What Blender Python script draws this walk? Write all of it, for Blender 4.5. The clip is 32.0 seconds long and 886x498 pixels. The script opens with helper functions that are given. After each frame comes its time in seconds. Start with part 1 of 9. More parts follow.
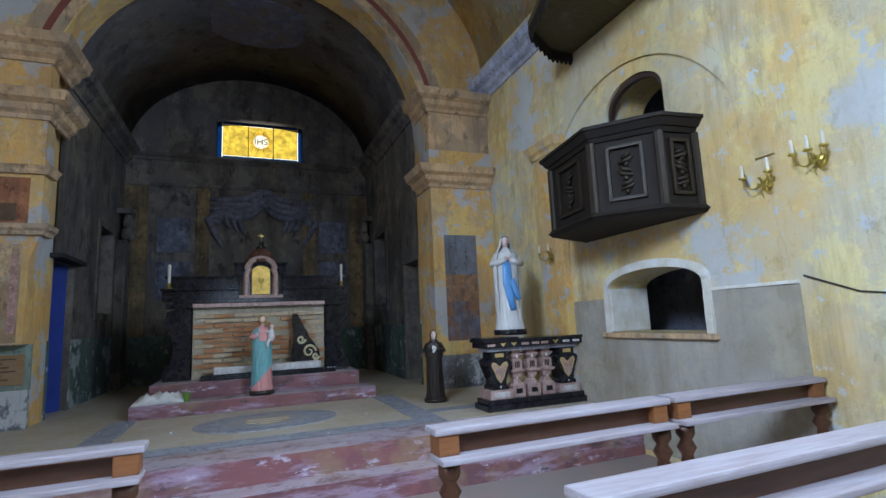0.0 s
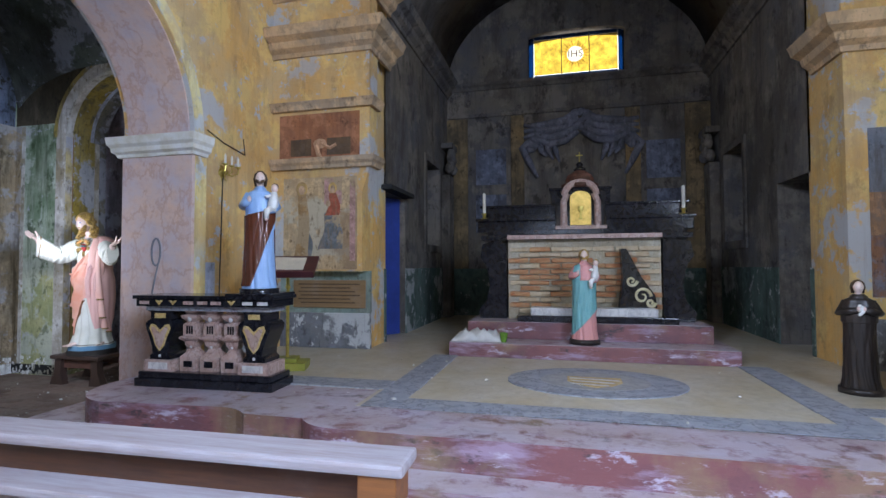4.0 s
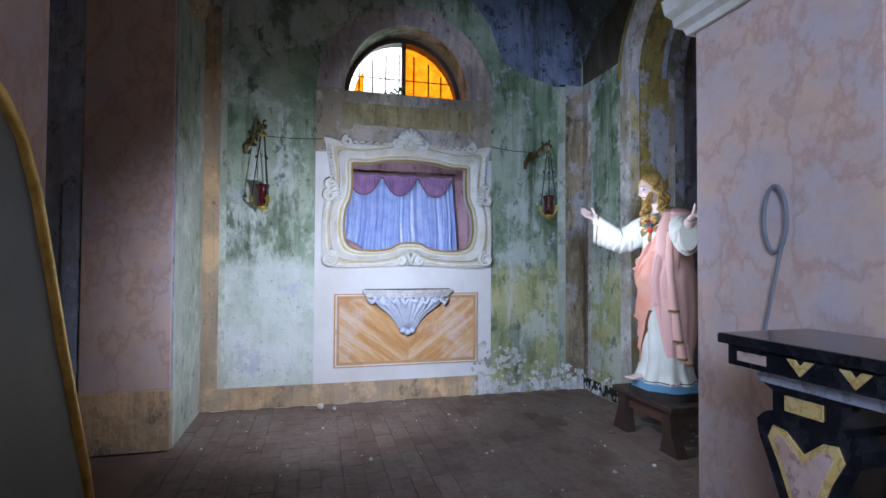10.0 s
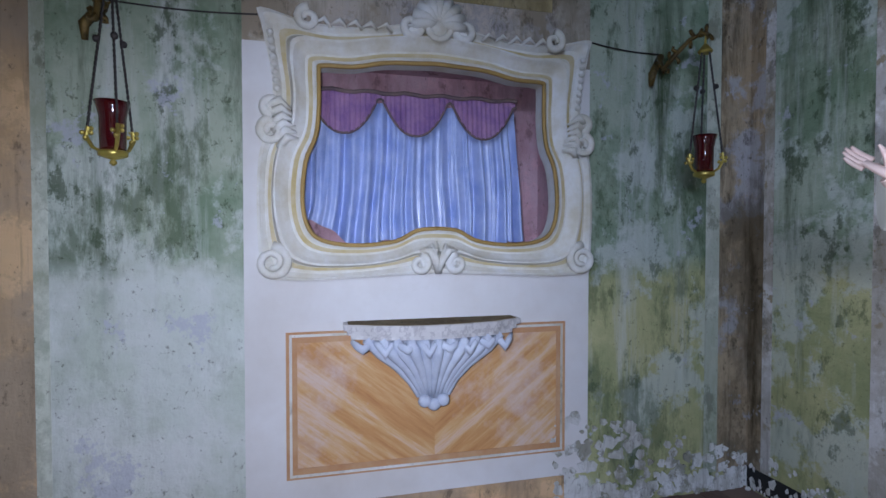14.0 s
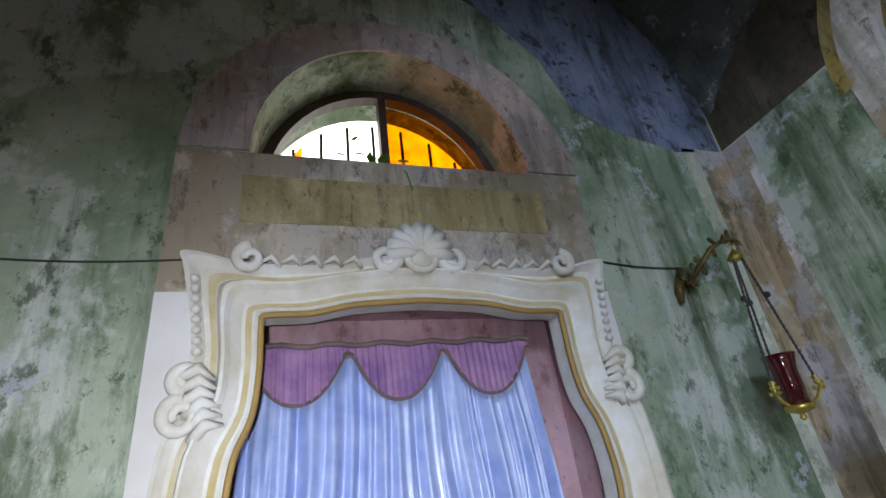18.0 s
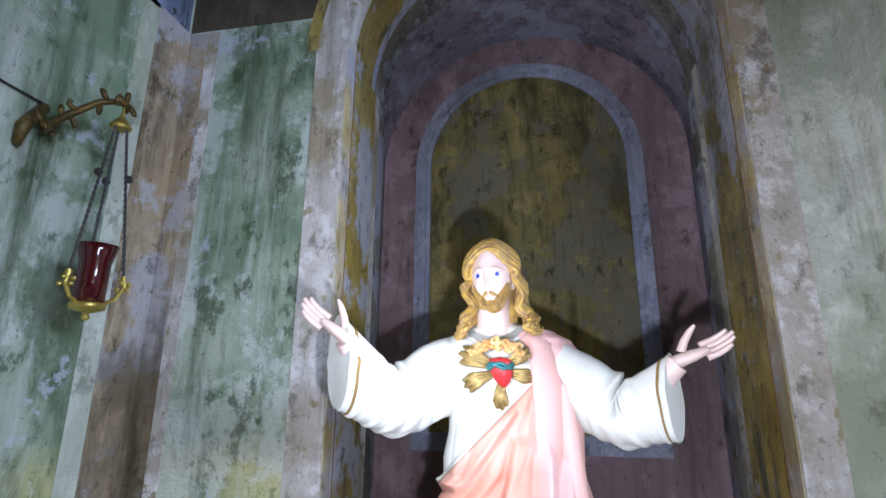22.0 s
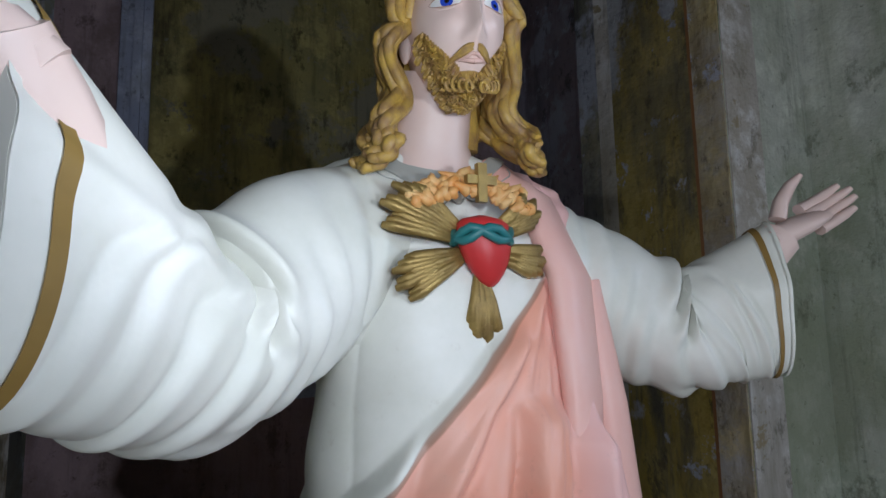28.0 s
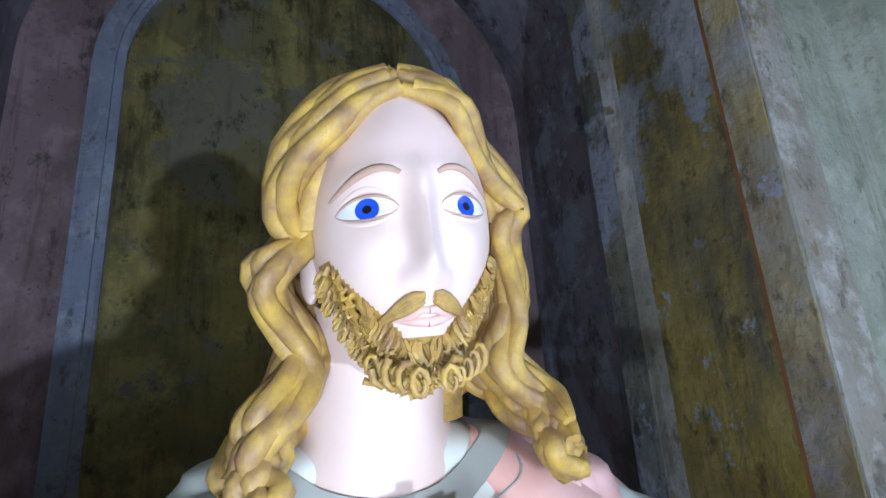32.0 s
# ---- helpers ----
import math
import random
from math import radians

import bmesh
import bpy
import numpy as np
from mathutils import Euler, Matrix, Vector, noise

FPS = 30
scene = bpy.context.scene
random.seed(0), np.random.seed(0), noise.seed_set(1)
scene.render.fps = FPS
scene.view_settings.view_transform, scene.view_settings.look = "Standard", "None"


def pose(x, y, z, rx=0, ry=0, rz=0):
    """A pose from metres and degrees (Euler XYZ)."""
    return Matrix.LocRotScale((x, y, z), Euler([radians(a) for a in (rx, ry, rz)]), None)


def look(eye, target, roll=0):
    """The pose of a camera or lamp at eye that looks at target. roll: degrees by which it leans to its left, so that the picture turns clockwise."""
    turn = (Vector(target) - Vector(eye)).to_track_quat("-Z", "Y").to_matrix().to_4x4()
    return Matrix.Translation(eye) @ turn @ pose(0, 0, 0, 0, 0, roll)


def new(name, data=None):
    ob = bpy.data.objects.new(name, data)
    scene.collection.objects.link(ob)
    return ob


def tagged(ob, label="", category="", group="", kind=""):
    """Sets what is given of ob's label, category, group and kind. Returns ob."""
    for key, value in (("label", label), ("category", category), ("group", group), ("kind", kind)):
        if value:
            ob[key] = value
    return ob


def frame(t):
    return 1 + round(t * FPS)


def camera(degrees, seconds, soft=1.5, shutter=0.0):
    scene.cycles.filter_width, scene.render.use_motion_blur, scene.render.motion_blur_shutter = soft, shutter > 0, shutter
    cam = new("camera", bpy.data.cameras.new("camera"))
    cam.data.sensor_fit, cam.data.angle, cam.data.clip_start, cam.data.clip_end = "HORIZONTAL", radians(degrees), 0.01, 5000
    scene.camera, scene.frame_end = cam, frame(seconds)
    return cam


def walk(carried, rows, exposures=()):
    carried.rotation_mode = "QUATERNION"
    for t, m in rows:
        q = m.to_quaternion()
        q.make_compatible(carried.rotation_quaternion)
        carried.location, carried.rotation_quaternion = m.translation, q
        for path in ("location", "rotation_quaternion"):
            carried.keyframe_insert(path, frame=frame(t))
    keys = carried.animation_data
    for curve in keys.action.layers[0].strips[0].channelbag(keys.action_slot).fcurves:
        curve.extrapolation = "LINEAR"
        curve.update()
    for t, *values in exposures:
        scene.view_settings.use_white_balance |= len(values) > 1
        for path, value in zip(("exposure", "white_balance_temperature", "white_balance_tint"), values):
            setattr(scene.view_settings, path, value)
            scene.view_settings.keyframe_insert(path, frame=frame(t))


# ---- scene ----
from mathutils.bvhtree import BVHTree

cam = camera(83.4, 32.0, 1.5, 0.0)
PATH = [
    (0.0, (0.255, 0.245, 1.356), (0.983, 2.086, 1.639), -2.6),
    (0.5, (0.262, 0.261, 1.366), (0.909, 2.127, 1.684), -2.6),
    (1.0, (0.285, 0.339, 1.364), (0.955, 2.206, 1.616), -3.5),
    (1.5, (0.326, 0.489, 1.370), (0.722, 2.441, 1.561), -1.9),
    (2.0, (0.312, 0.680, 1.347), (0.507, 2.662, 1.522), -0.4),
    (2.5, (0.319, 0.954, 1.370), (0.356, 2.951, 1.476), 0.1),
    (3.0, (0.286, 1.204, 1.362), (0.187, 3.201, 1.405), -0.5),
    (3.5, (0.212, 1.429, 1.345), (-0.088, 3.405, 1.410), -0.7),
    (5.5, (0.276, 2.609, 1.414), (-0.500, 4.452, 1.429), 0.4),
    (6.0, (0.138, 2.881, 1.387), (-0.779, 4.658, 1.370), -0.5),
    (6.5, (-0.001, 3.107, 1.398), (-1.258, 4.663, 1.397), 0.4),
    (7.0, (-0.221, 3.278, 1.371), (-1.755, 4.562, 1.379), -0.3),
    (7.5, (-0.466, 3.457, 1.340), (-2.128, 4.570, 1.366), -0.7),
    (8.0, (-0.736, 3.563, 1.333), (-2.488, 4.518, 1.468), -1.1),
    (8.5, (-1.064, 3.639, 1.341), (-2.871, 4.490, 1.459), -0.4),
    (9.0, (-1.366, 3.761, 1.332), (-3.216, 4.519, 1.389), -1.1),
    (9.5, (-1.681, 3.835, 1.327), (-3.593, 4.417, 1.384), -1.2),
    (10.0, (-2.001, 3.925, 1.333), (-3.938, 4.419, 1.379), 0.3),
    (10.5, (-2.345, 4.033, 1.279), (-4.272, 4.568, 1.267), -0.7),
    (11.0, (-2.672, 4.060, 1.267), (-4.599, 4.595, 1.251), -0.5),
    (11.5, (-2.998, 4.082, 1.287), (-4.932, 4.589, 1.214), 0.9),
    (12, (-3.321, 4.122, 1.292), (-5.236, 4.699, 1.274), 1.3),
    (12.5, (-3.593, 4.14, 1.302), (-5.506, 4.722, 1.253), -1.4),
    (13, (-3.921, 4.192, 1.358), (-5.868, 4.631, 1.235), -1.6),
    (13.5, (-4.112, 4.231, 1.449), (-6.068, 4.632, 1.352), -1.8),
    (14, (-4.356, 4.26, 1.456), (-6.3, 4.729, 1.41), 0.0),
    (14.5, (-4.563, 4.262, 1.471), (-6.527, 4.639, 1.503), -1.4),
    (15, (-4.692, 4.261, 1.463), (-6.677, 4.428, 1.638), -1.7),
    (15.5, (-4.834, 4.257, 1.522), (-6.779, 4.187, 1.981), -2.6),
    (17.5, (-5.028, 4.299, 1.622), (-6.766, 4.652, 2.545), -7.5),
    (18, (-5.064, 4.316, 1.633), (-6.749, 4.918, 2.527), -7.6),
    (18.5, (-5.117, 4.353, 1.638), (-6.663, 5.332, 2.446), -7.8),
    (19, (-5.158, 4.38, 1.609), (-6.52, 5.613, 2.399), -6.9),
    (19.5, (-5.159, 4.42, 1.613), (-6.351, 5.848, 2.349), -4.7),
    (20, (-5.136, 4.465, 1.607), (-6.07, 6.104, 2.273), -3.3),
    (20.5, (-5.118, 4.58, 1.61), (-5.86, 6.331, 2.228), -2.7),
    (21, (-5.109, 4.688, 1.588), (-5.679, 6.493, 2.233), -1.2),
    (21.5, (-5.107, 4.744, 1.576), (-5.576, 6.599, 2.16), -0.7),
    (22, (-5.142, 4.824, 1.568), (-5.494, 6.727, 2.07), 0.4),
    (22.5, (-5.198, 4.925, 1.561), (-5.403, 6.86, 2.022), -0.9),
    (23, (-5.24, 5.037, 1.509), (-5.248, 7.028, 1.7), -1.5),
    (23.5, (-5.278, 5.126, 1.423), (-5.121, 7.114, 1.28), -0.9),
    (24, (-5.297, 5.202, 1.347), (-5.096, 7.151, 0.947), -0.3),
    (24.5, (-5.311, 5.336, 1.247), (-5.109, 7.218, 0.602), -1.3),
    (26.5, (-5.454, 5.707, 1.187), (-4.82, 7.443, 0.422), -2.2),
    (27, (-5.525, 5.755, 1.328), (-4.756, 7.568, 0.982), -2.5),
    (27.5, (-5.564, 5.759, 1.452), (-4.739, 7.581, 1.451), -1.1),
    (28, (-5.541, 5.829, 1.526), (-4.73, 7.645, 1.734), -1.1),
    (28.5, (-5.495, 5.876, 1.615), (-4.743, 7.688, 2.006), -1.3),
    (29, (-5.473, 5.912, 1.65), (-4.741, 7.708, 2.139), -2.0),
    (29.5, (-5.47, 5.954, 1.68), (-4.627, 7.676, 2.248), -3.8),
    (30, (-5.457, 6.007, 1.705), (-4.507, 7.671, 2.278), -4.4),
    (30.5, (-5.442, 6.043, 1.732), (-4.454, 7.679, 2.322), -4.7),
    (31, (-5.42, 6.07, 1.758), (-4.417, 7.706, 2.324), -5.2),
    (31.5, (-5.396, 6.082, 1.766), (-4.504, 7.797, 2.281), -3.8),
    (32, (-5.375, 6.055, 1.773), (-4.634, 7.839, 2.29), -4.0),
]
EXPOSURES = [(0.0, 0.0, 6100, 8), (6.0, 0.55, 6200, 16), (8.0, 0.45, 6100, 16), (9.5, 0.35, 5800, 14), (11.5, -0.1, 5800, 18), (16.0, -0.3, 5800, 16), (18.0, 0.38, 6600, 12), (21.0, 0.90, 6300, 14), (23.0, 0.85, 5800, 20), (24.0, 0.68, 5700, 22), (27.0, 0.5, 6100, 12), (28.3, -0.75, 6200, 10), (29.3, 0.7, 5600, 8), (32.0, 0.6, 5450, 6)]
walk(cam, [(t, look(e, g, r)) for t, e, g, r in PATH], EXPOSURES)

# ---- world and lights ----
world = bpy.data.worlds.new("sky")
scene.world = world
world.use_nodes = True
wn = world.node_tree.nodes
sky = wn.new("ShaderNodeTexSky")
sky.sky_type, sky.sun_disc, sky.sun_elevation, sky.sun_rotation = "NISHITA", False, radians(40), radians(200)
wn["Background"].inputs["Strength"].default_value = 0.06
world.node_tree.links.new(sky.outputs[0], wn["Background"].inputs[0])


def area_lamp(name, eye, target, sx, sy, power, colour, spread=180):
    d = bpy.data.lights.new(name, "AREA")
    d.shape, d.size, d.size_y, d.energy, d.color = "RECTANGLE", sx, sy, power, colour
    d.spread = radians(spread)
    ob = new(name, d)
    ob.matrix_world = look(eye, target)
    return ob


def spot_lamp(name, eye, target, power, radius, cone, blend, colour):
    d = bpy.data.lights.new(name, "SPOT")
    d.energy, d.shadow_soft_size, d.spot_size, d.spot_blend, d.color = power, radius, radians(cone), blend, colour
    ob = new(name, d)
    ob.matrix_world = look(eye, target)
    return ob


SKYLIGHT = (0.62, 0.76, 1.0)
# added lamps for daylight from unseen nave windows and entrance; these walls have no openings
area_lamp("nave_daylight_west", (3.42, -0.6, 4.4), (-3.0, 3.4, 1.2), 1.6, 1.8, 130, SKYLIGHT, 130)
area_lamp("nave_daylight_east", (-3.05, -0.6, 4.4), (3.8, 2.2, 1.8), 1.6, 1.8, 330, SKYLIGHT, 105)
# fill lamp added to brighten the chapel; no window stands here
area_lamp("chapel_fill_light", (3.70, 1.2, 3.5), (-6.7, 4.9, 1.0), 1.4, 1.6, 185, SKYLIGHT, 130)
area_lamp("nave_daylight_behind", (0.2, -5.7, 1.6), (0.3, 3.0, 0.4), 2.2, 2.8, 55, SKYLIGHT)
# the visitor's torch, as it is held before the niche, close to the statue and before the back wall
spot_lamp("torch_light", (-5.08, 4.98, 1.42), (-4.90, 6.9, 1.50), 44, 0.02, 140, 0.8, (0.84, 0.90, 1.0))
spot_lamp("torch_light", (-5.44, 5.96, 1.64), (-5.28, 6.5, 1.77), 6.0, 0.05, 150, 0.6, (0.84, 0.90, 1.0))
spot_lamp("torch_light", (-4.55, 4.20, 1.50), (-6.76, 3.95, 0.95), 165, 0.02, 108, 1.0, (0.82, 0.88, 1.0))

# ---- materials ----


def shader(name, rough=0.8, metal=0.0, spec=0.3):
    m = bpy.data.materials.new(name)
    m.use_nodes = True
    b = m.node_tree.nodes["Principled BSDF"]
    b.inputs["Roughness"].default_value = rough
    b.inputs["Metallic"].default_value = metal
    b.inputs["Specular IOR Level"].default_value = spec
    return m, m.node_tree, b


def nz(nt, scale, detail=4.0, rough=0.6, stretch=(1, 1, 1), seed=0.0):
    co = nt.nodes.new("ShaderNodeNewGeometry")
    mp = nt.nodes.new("ShaderNodeMapping")
    mp.inputs["Scale"].default_value = stretch
    mp.inputs["Location"].default_value = (seed * 3.1, seed * 1.7, seed * 2.3)
    n = nt.nodes.new("ShaderNodeTexNoise")
    n.inputs["Scale"].default_value, n.inputs["Detail"].default_value, n.inputs["Roughness"].default_value = scale, detail, rough
    nt.links.new(co.outputs["Position"], mp.inputs[0])
    nt.links.new(mp.outputs[0], n.inputs["Vector"])
    return n.outputs["Fac"]


def ramp(nt, fac, stops):
    r = nt.nodes.new("ShaderNodeValToRGB")
    e = r.color_ramp.elements
    while len(e) < len(stops):
        e.new(0.5)
    for el, (p, c) in zip(e, stops):
        el.position, el.color = p, (*c, 1)
    nt.links.new(fac, r.inputs[0])
    return r.outputs[0]


def mask(nt, fac, lo, hi):
    return ramp(nt, fac, [(lo, (0, 0, 0)), (hi, (1, 1, 1))])


def mixc(nt, fac, a, b):
    m = nt.nodes.new("ShaderNodeMix")
    m.data_type = "RGBA"
    for v, s in ((fac, m.inputs[0]), (a, m.inputs[6]), (b, m.inputs[7])):
        if isinstance(v, (float, int)):
            s.default_value = v
        elif isinstance(v, tuple):
            s.default_value = (*v, 1)
        else:
            nt.links.new(v, s)
    return m.outputs[2]


def relief(nt, b, fac, strength, dist):
    n = nt.nodes.new("ShaderNodeBump")
    n.inputs["Strength"].default_value, n.inputs["Distance"].default_value = strength, dist
    nt.links.new(fac, n.inputs["Height"])
    nt.links.new(n.outputs[0], b.inputs["Normal"])


def plaster(name, base, second, stain, streak=0.5, scale=1.0, rough=0.9, seed=0.0, flake=None, grime=1.0):
    """Old painted plaster: two tones in broad clouds, damp streaks running down, sharp-edged losses, blotches of grime and a soft uneven relief."""
    m, nt, b = shader(name, rough, 0, 0.2)
    dark = tuple(0.45 * v for v in stain)
    pale = tuple(min(0.86, 1.4 * v + 0.03) for v in base)
    c = mixc(nt, mask(nt, nz(nt, 1.3 * scale, 5, 0.65, seed=seed), 0.40, 0.60), base, second)
    c = mixc(nt, mask(nt, nz(nt, 2.4 * scale, 8, 0.72, seed=seed + 13), 0.50, 0.57), c, mixc(nt, 0.55, c, pale))
    c = mixc(nt, mask(nt, nz(nt, 2.2 * scale, 6, 0.7, (1.6, 1.6, 0.28), seed + 1), 0.49, 0.49 + 0.16 / max(streak, 0.1)), c, stain)
    if flake:
        c = mixc(nt, mask(nt, nz(nt, 5.5, 8, 0.72, seed=seed + 3), 0.59, 0.62), c, flake)
        c = mixc(nt, mask(nt, nz(nt, 1.1, 9, 0.66, seed=seed + 4), 0.54, 0.57), c, mixc(nt, 0.9, c, flake))
    c = mixc(nt, mask(nt, nz(nt, 0.9, 9, 0.70, (1.2, 1.2, 0.7), seed + 11), 0.53, 0.60), c, mixc(nt, 0.62 * grime, c, stain))
    c = mixc(nt, mask(nt, nz(nt, 4.2 * scale, 9, 0.74, (1.3, 1.3, 0.8), seed + 17), 0.56, 0.63), c, mixc(nt, 0.65 * grime, c, dark))
    c = mixc(nt, mask(nt, nz(nt, 9, 6, 0.7, (2.2, 2.2, 0.16), seed + 14), 0.56, 0.66), c, mixc(nt, 0.32 * grime, c, dark))
    c = mixc(nt, mask(nt, nz(nt, 0.55, 5, 0.6, seed=seed + 6), 0.45, 0.7), c, mixc(nt, 0.35, c, stain))
    c = mixc(nt, mask(nt, nz(nt, 30, 7, 0.75, seed=seed + 15), 0.61, 0.66), c, mixc(nt, 0.6 * grime, c, dark))
    nt.links.new(c, b.inputs["Base Color"])
    relief(nt, b, nz(nt, 7, 8, 0.66, seed=seed), 0.7, 0.03)
    return m


def marble(name, base, second, vein, scale=1.0, rough=0.35, seed=0.0, spec=0.4, amount=0.9):
    m, nt, b = shader(name, rough, 0, spec)
    c = mixc(nt, mask(nt, nz(nt, 3 * scale, 6, 0.65, seed=seed), 0.35, 0.65), base, second)
    v = nt.nodes.new("ShaderNodeMath")
    v.operation = "ABSOLUTE"
    s = nt.nodes.new("ShaderNodeMath")
    s.operation = "SUBTRACT"
    s.inputs[1].default_value = 0.5
    nt.links.new(nz(nt, 2.6 * scale, 7, 0.62, (1, 1, 0.7), seed + 5), s.inputs[0])
    nt.links.new(s.outputs[0], v.inputs[0])
    c = mixc(nt, ramp(nt, v.outputs[0], [(0.0, (amount, amount, amount)), (0.035, (0, 0, 0))]), c, vein)
    c = mixc(nt, mask(nt, nz(nt, 14, 4, 0.7, seed=seed + 8), 0.45, 0.9), c, mixc(nt, 0.5, c, vein))
    nt.links.new(c, b.inputs["Base Color"])
    relief(nt, b, nz(nt, 40, 4, 0.6, seed=seed), 0.12, 0.005)
    return m


def paint(name, base, second=None, rough=0.5, metal=0.0, scale=6.0, spec=0.4, bump=0.1, seed=0.0):
    m, nt, b = shader(name, rough, metal, spec)
    second = second or tuple(0.72 * v for v in base)
    c = mixc(nt, mask(nt, nz(nt, scale, 5, 0.65, seed=seed), 0.35, 0.7), base, second)
    c = mixc(nt, mask(nt, nz(nt, scale * 9, 3, 0.6, seed=seed + 1), 0.55, 0.85), c, mixc(nt, 0.35, c, second))
    nt.links.new(c, b.inputs["Base Color"])
    if bump:
        relief(nt, b, nz(nt, scale * 8, 5, 0.65, seed=seed), bump, 0.004)
    return m


def wood(name, base, dark, rough=0.45, along=(1, 12, 12), seed=0.0, dust=0.5):
    m, nt, b = shader(name, rough, 0, 0.4)
    c = mixc(nt, mask(nt, nz(nt, 4, 6, 0.7, along, seed), 0.3, 0.7), base, dark)
    c = mixc(nt, mask(nt, nz(nt, 3, 5, 0.7, seed=seed + 1), 0.55, 0.9), c, mixc(nt, dust, c, (0.30, 0.29, 0.30)))
    nt.links.new(c, b.inputs["Base Color"])
    relief(nt, b, nz(nt, 8, 4, 0.6, along, seed), 0.15, 0.004)
    return m


def glow(name, colour, strength):
    m = bpy.data.materials.new(name)
    m.use_nodes = True
    nt = m.node_tree
    nt.nodes.remove(nt.nodes["Principled BSDF"])
    e = nt.nodes.new("ShaderNodeEmission")
    e.inputs[0].default_value, e.inputs[1].default_value = (*colour, 1), strength
    nt.links.new(e.outputs[0], nt.nodes["Material Output"].inputs[0])
    return m


OCHRE = plaster("ochre_plaster", (0.74, 0.44, 0.14), (0.62, 0.45, 0.23), (0.36, 0.23, 0.12), 0.4, 0.9, seed=1, flake=(0.50, 0.53, 0.56), grime=0.45)
CREAM = plaster("cream_plaster", (0.72, 0.52, 0.22), (0.62, 0.58, 0.42), (0.38, 0.28, 0.14), 0.6, 0.9, seed=2, flake=(0.56, 0.60, 0.62), grime=0.4)
GREENW = plaster("pale_green_plaster", (0.55, 0.57, 0.50), (0.44, 0.49, 0.39), (0.30, 0.33, 0.22), 0.5, 1.1, seed=4)
WHITE = plaster("white_plaster", (0.72, 0.70, 0.64), (0.62, 0.60, 0.52), (0.46, 0.42, 0.30), 0.5, 1.0, seed=5)
BROWN = plaster("brown_plaster", (0.38, 0.29, 0.18), (0.32, 0.27, 0.20), (0.09, 0.07, 0.04), 1.0, 1.5, seed=6, flake=(0.42, 0.41, 0.42))
SAND = plaster("sand_plaster", (0.58, 0.39, 0.21), (0.44, 0.34, 0.24), (0.26, 0.20, 0.14), 0.5, 1.2, seed=7)
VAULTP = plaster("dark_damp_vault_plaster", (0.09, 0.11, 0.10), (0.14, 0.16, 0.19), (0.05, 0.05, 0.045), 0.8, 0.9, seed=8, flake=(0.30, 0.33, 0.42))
MAUVE = plaster("mauve_plaster", (0.42, 0.31, 0.33), (0.36, 0.26, 0.28), (0.20, 0.14, 0.13), 0.6, 1.2, seed=9)
OLIVE = plaster("olive_plaster", (0.40, 0.33, 0.11), (0.24, 0.22, 0.10), (0.08, 0.07, 0.04), 0.8, 1.6, seed=10, flake=(0.27, 0.25, 0.18))
GREYBLUE = plaster("grey_blue_plaster", (0.46, 0.50, 0.64), (0.38, 0.42, 0.56), (0.25, 0.25, 0.28), 0.4, 2.0, seed=11)
# presbytery tones: grime, plus the dimness of the recess put into the colour
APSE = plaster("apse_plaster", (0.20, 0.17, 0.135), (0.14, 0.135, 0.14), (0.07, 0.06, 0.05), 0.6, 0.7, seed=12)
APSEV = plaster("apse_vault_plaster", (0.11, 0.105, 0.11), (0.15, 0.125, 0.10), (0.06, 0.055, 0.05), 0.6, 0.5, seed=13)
DGREEN = plaster("dark_green_dado", (0.08, 0.13, 0.11), (0.13, 0.17, 0.15), (0.05, 0.06, 0.05), 0.5, 1.2, seed=14, flake=(0.45, 0.46, 0.45))
SLATE = plaster("slate_dado", (0.16, 0.17, 0.19), (0.22, 0.22, 0.22), (0.10, 0.09, 0.09), 0.5, 1.5, seed=15, flake=(0.60, 0.61, 0.60))
SALT = plaster("salt_bloom_plaster", (0.80, 0.80, 0.78), (0.66, 0.66, 0.62), (0.30, 0.28, 0.22), 0.6, 4, seed=16, flake=(0.30, 0.29, 0.22))
PINKM = marble("pink_painted_marble", (0.68, 0.48, 0.37), (0.54, 0.47, 0.50), (0.46, 0.27, 0.20), 1.0, 0.7, 1, 0.25, 0.55)


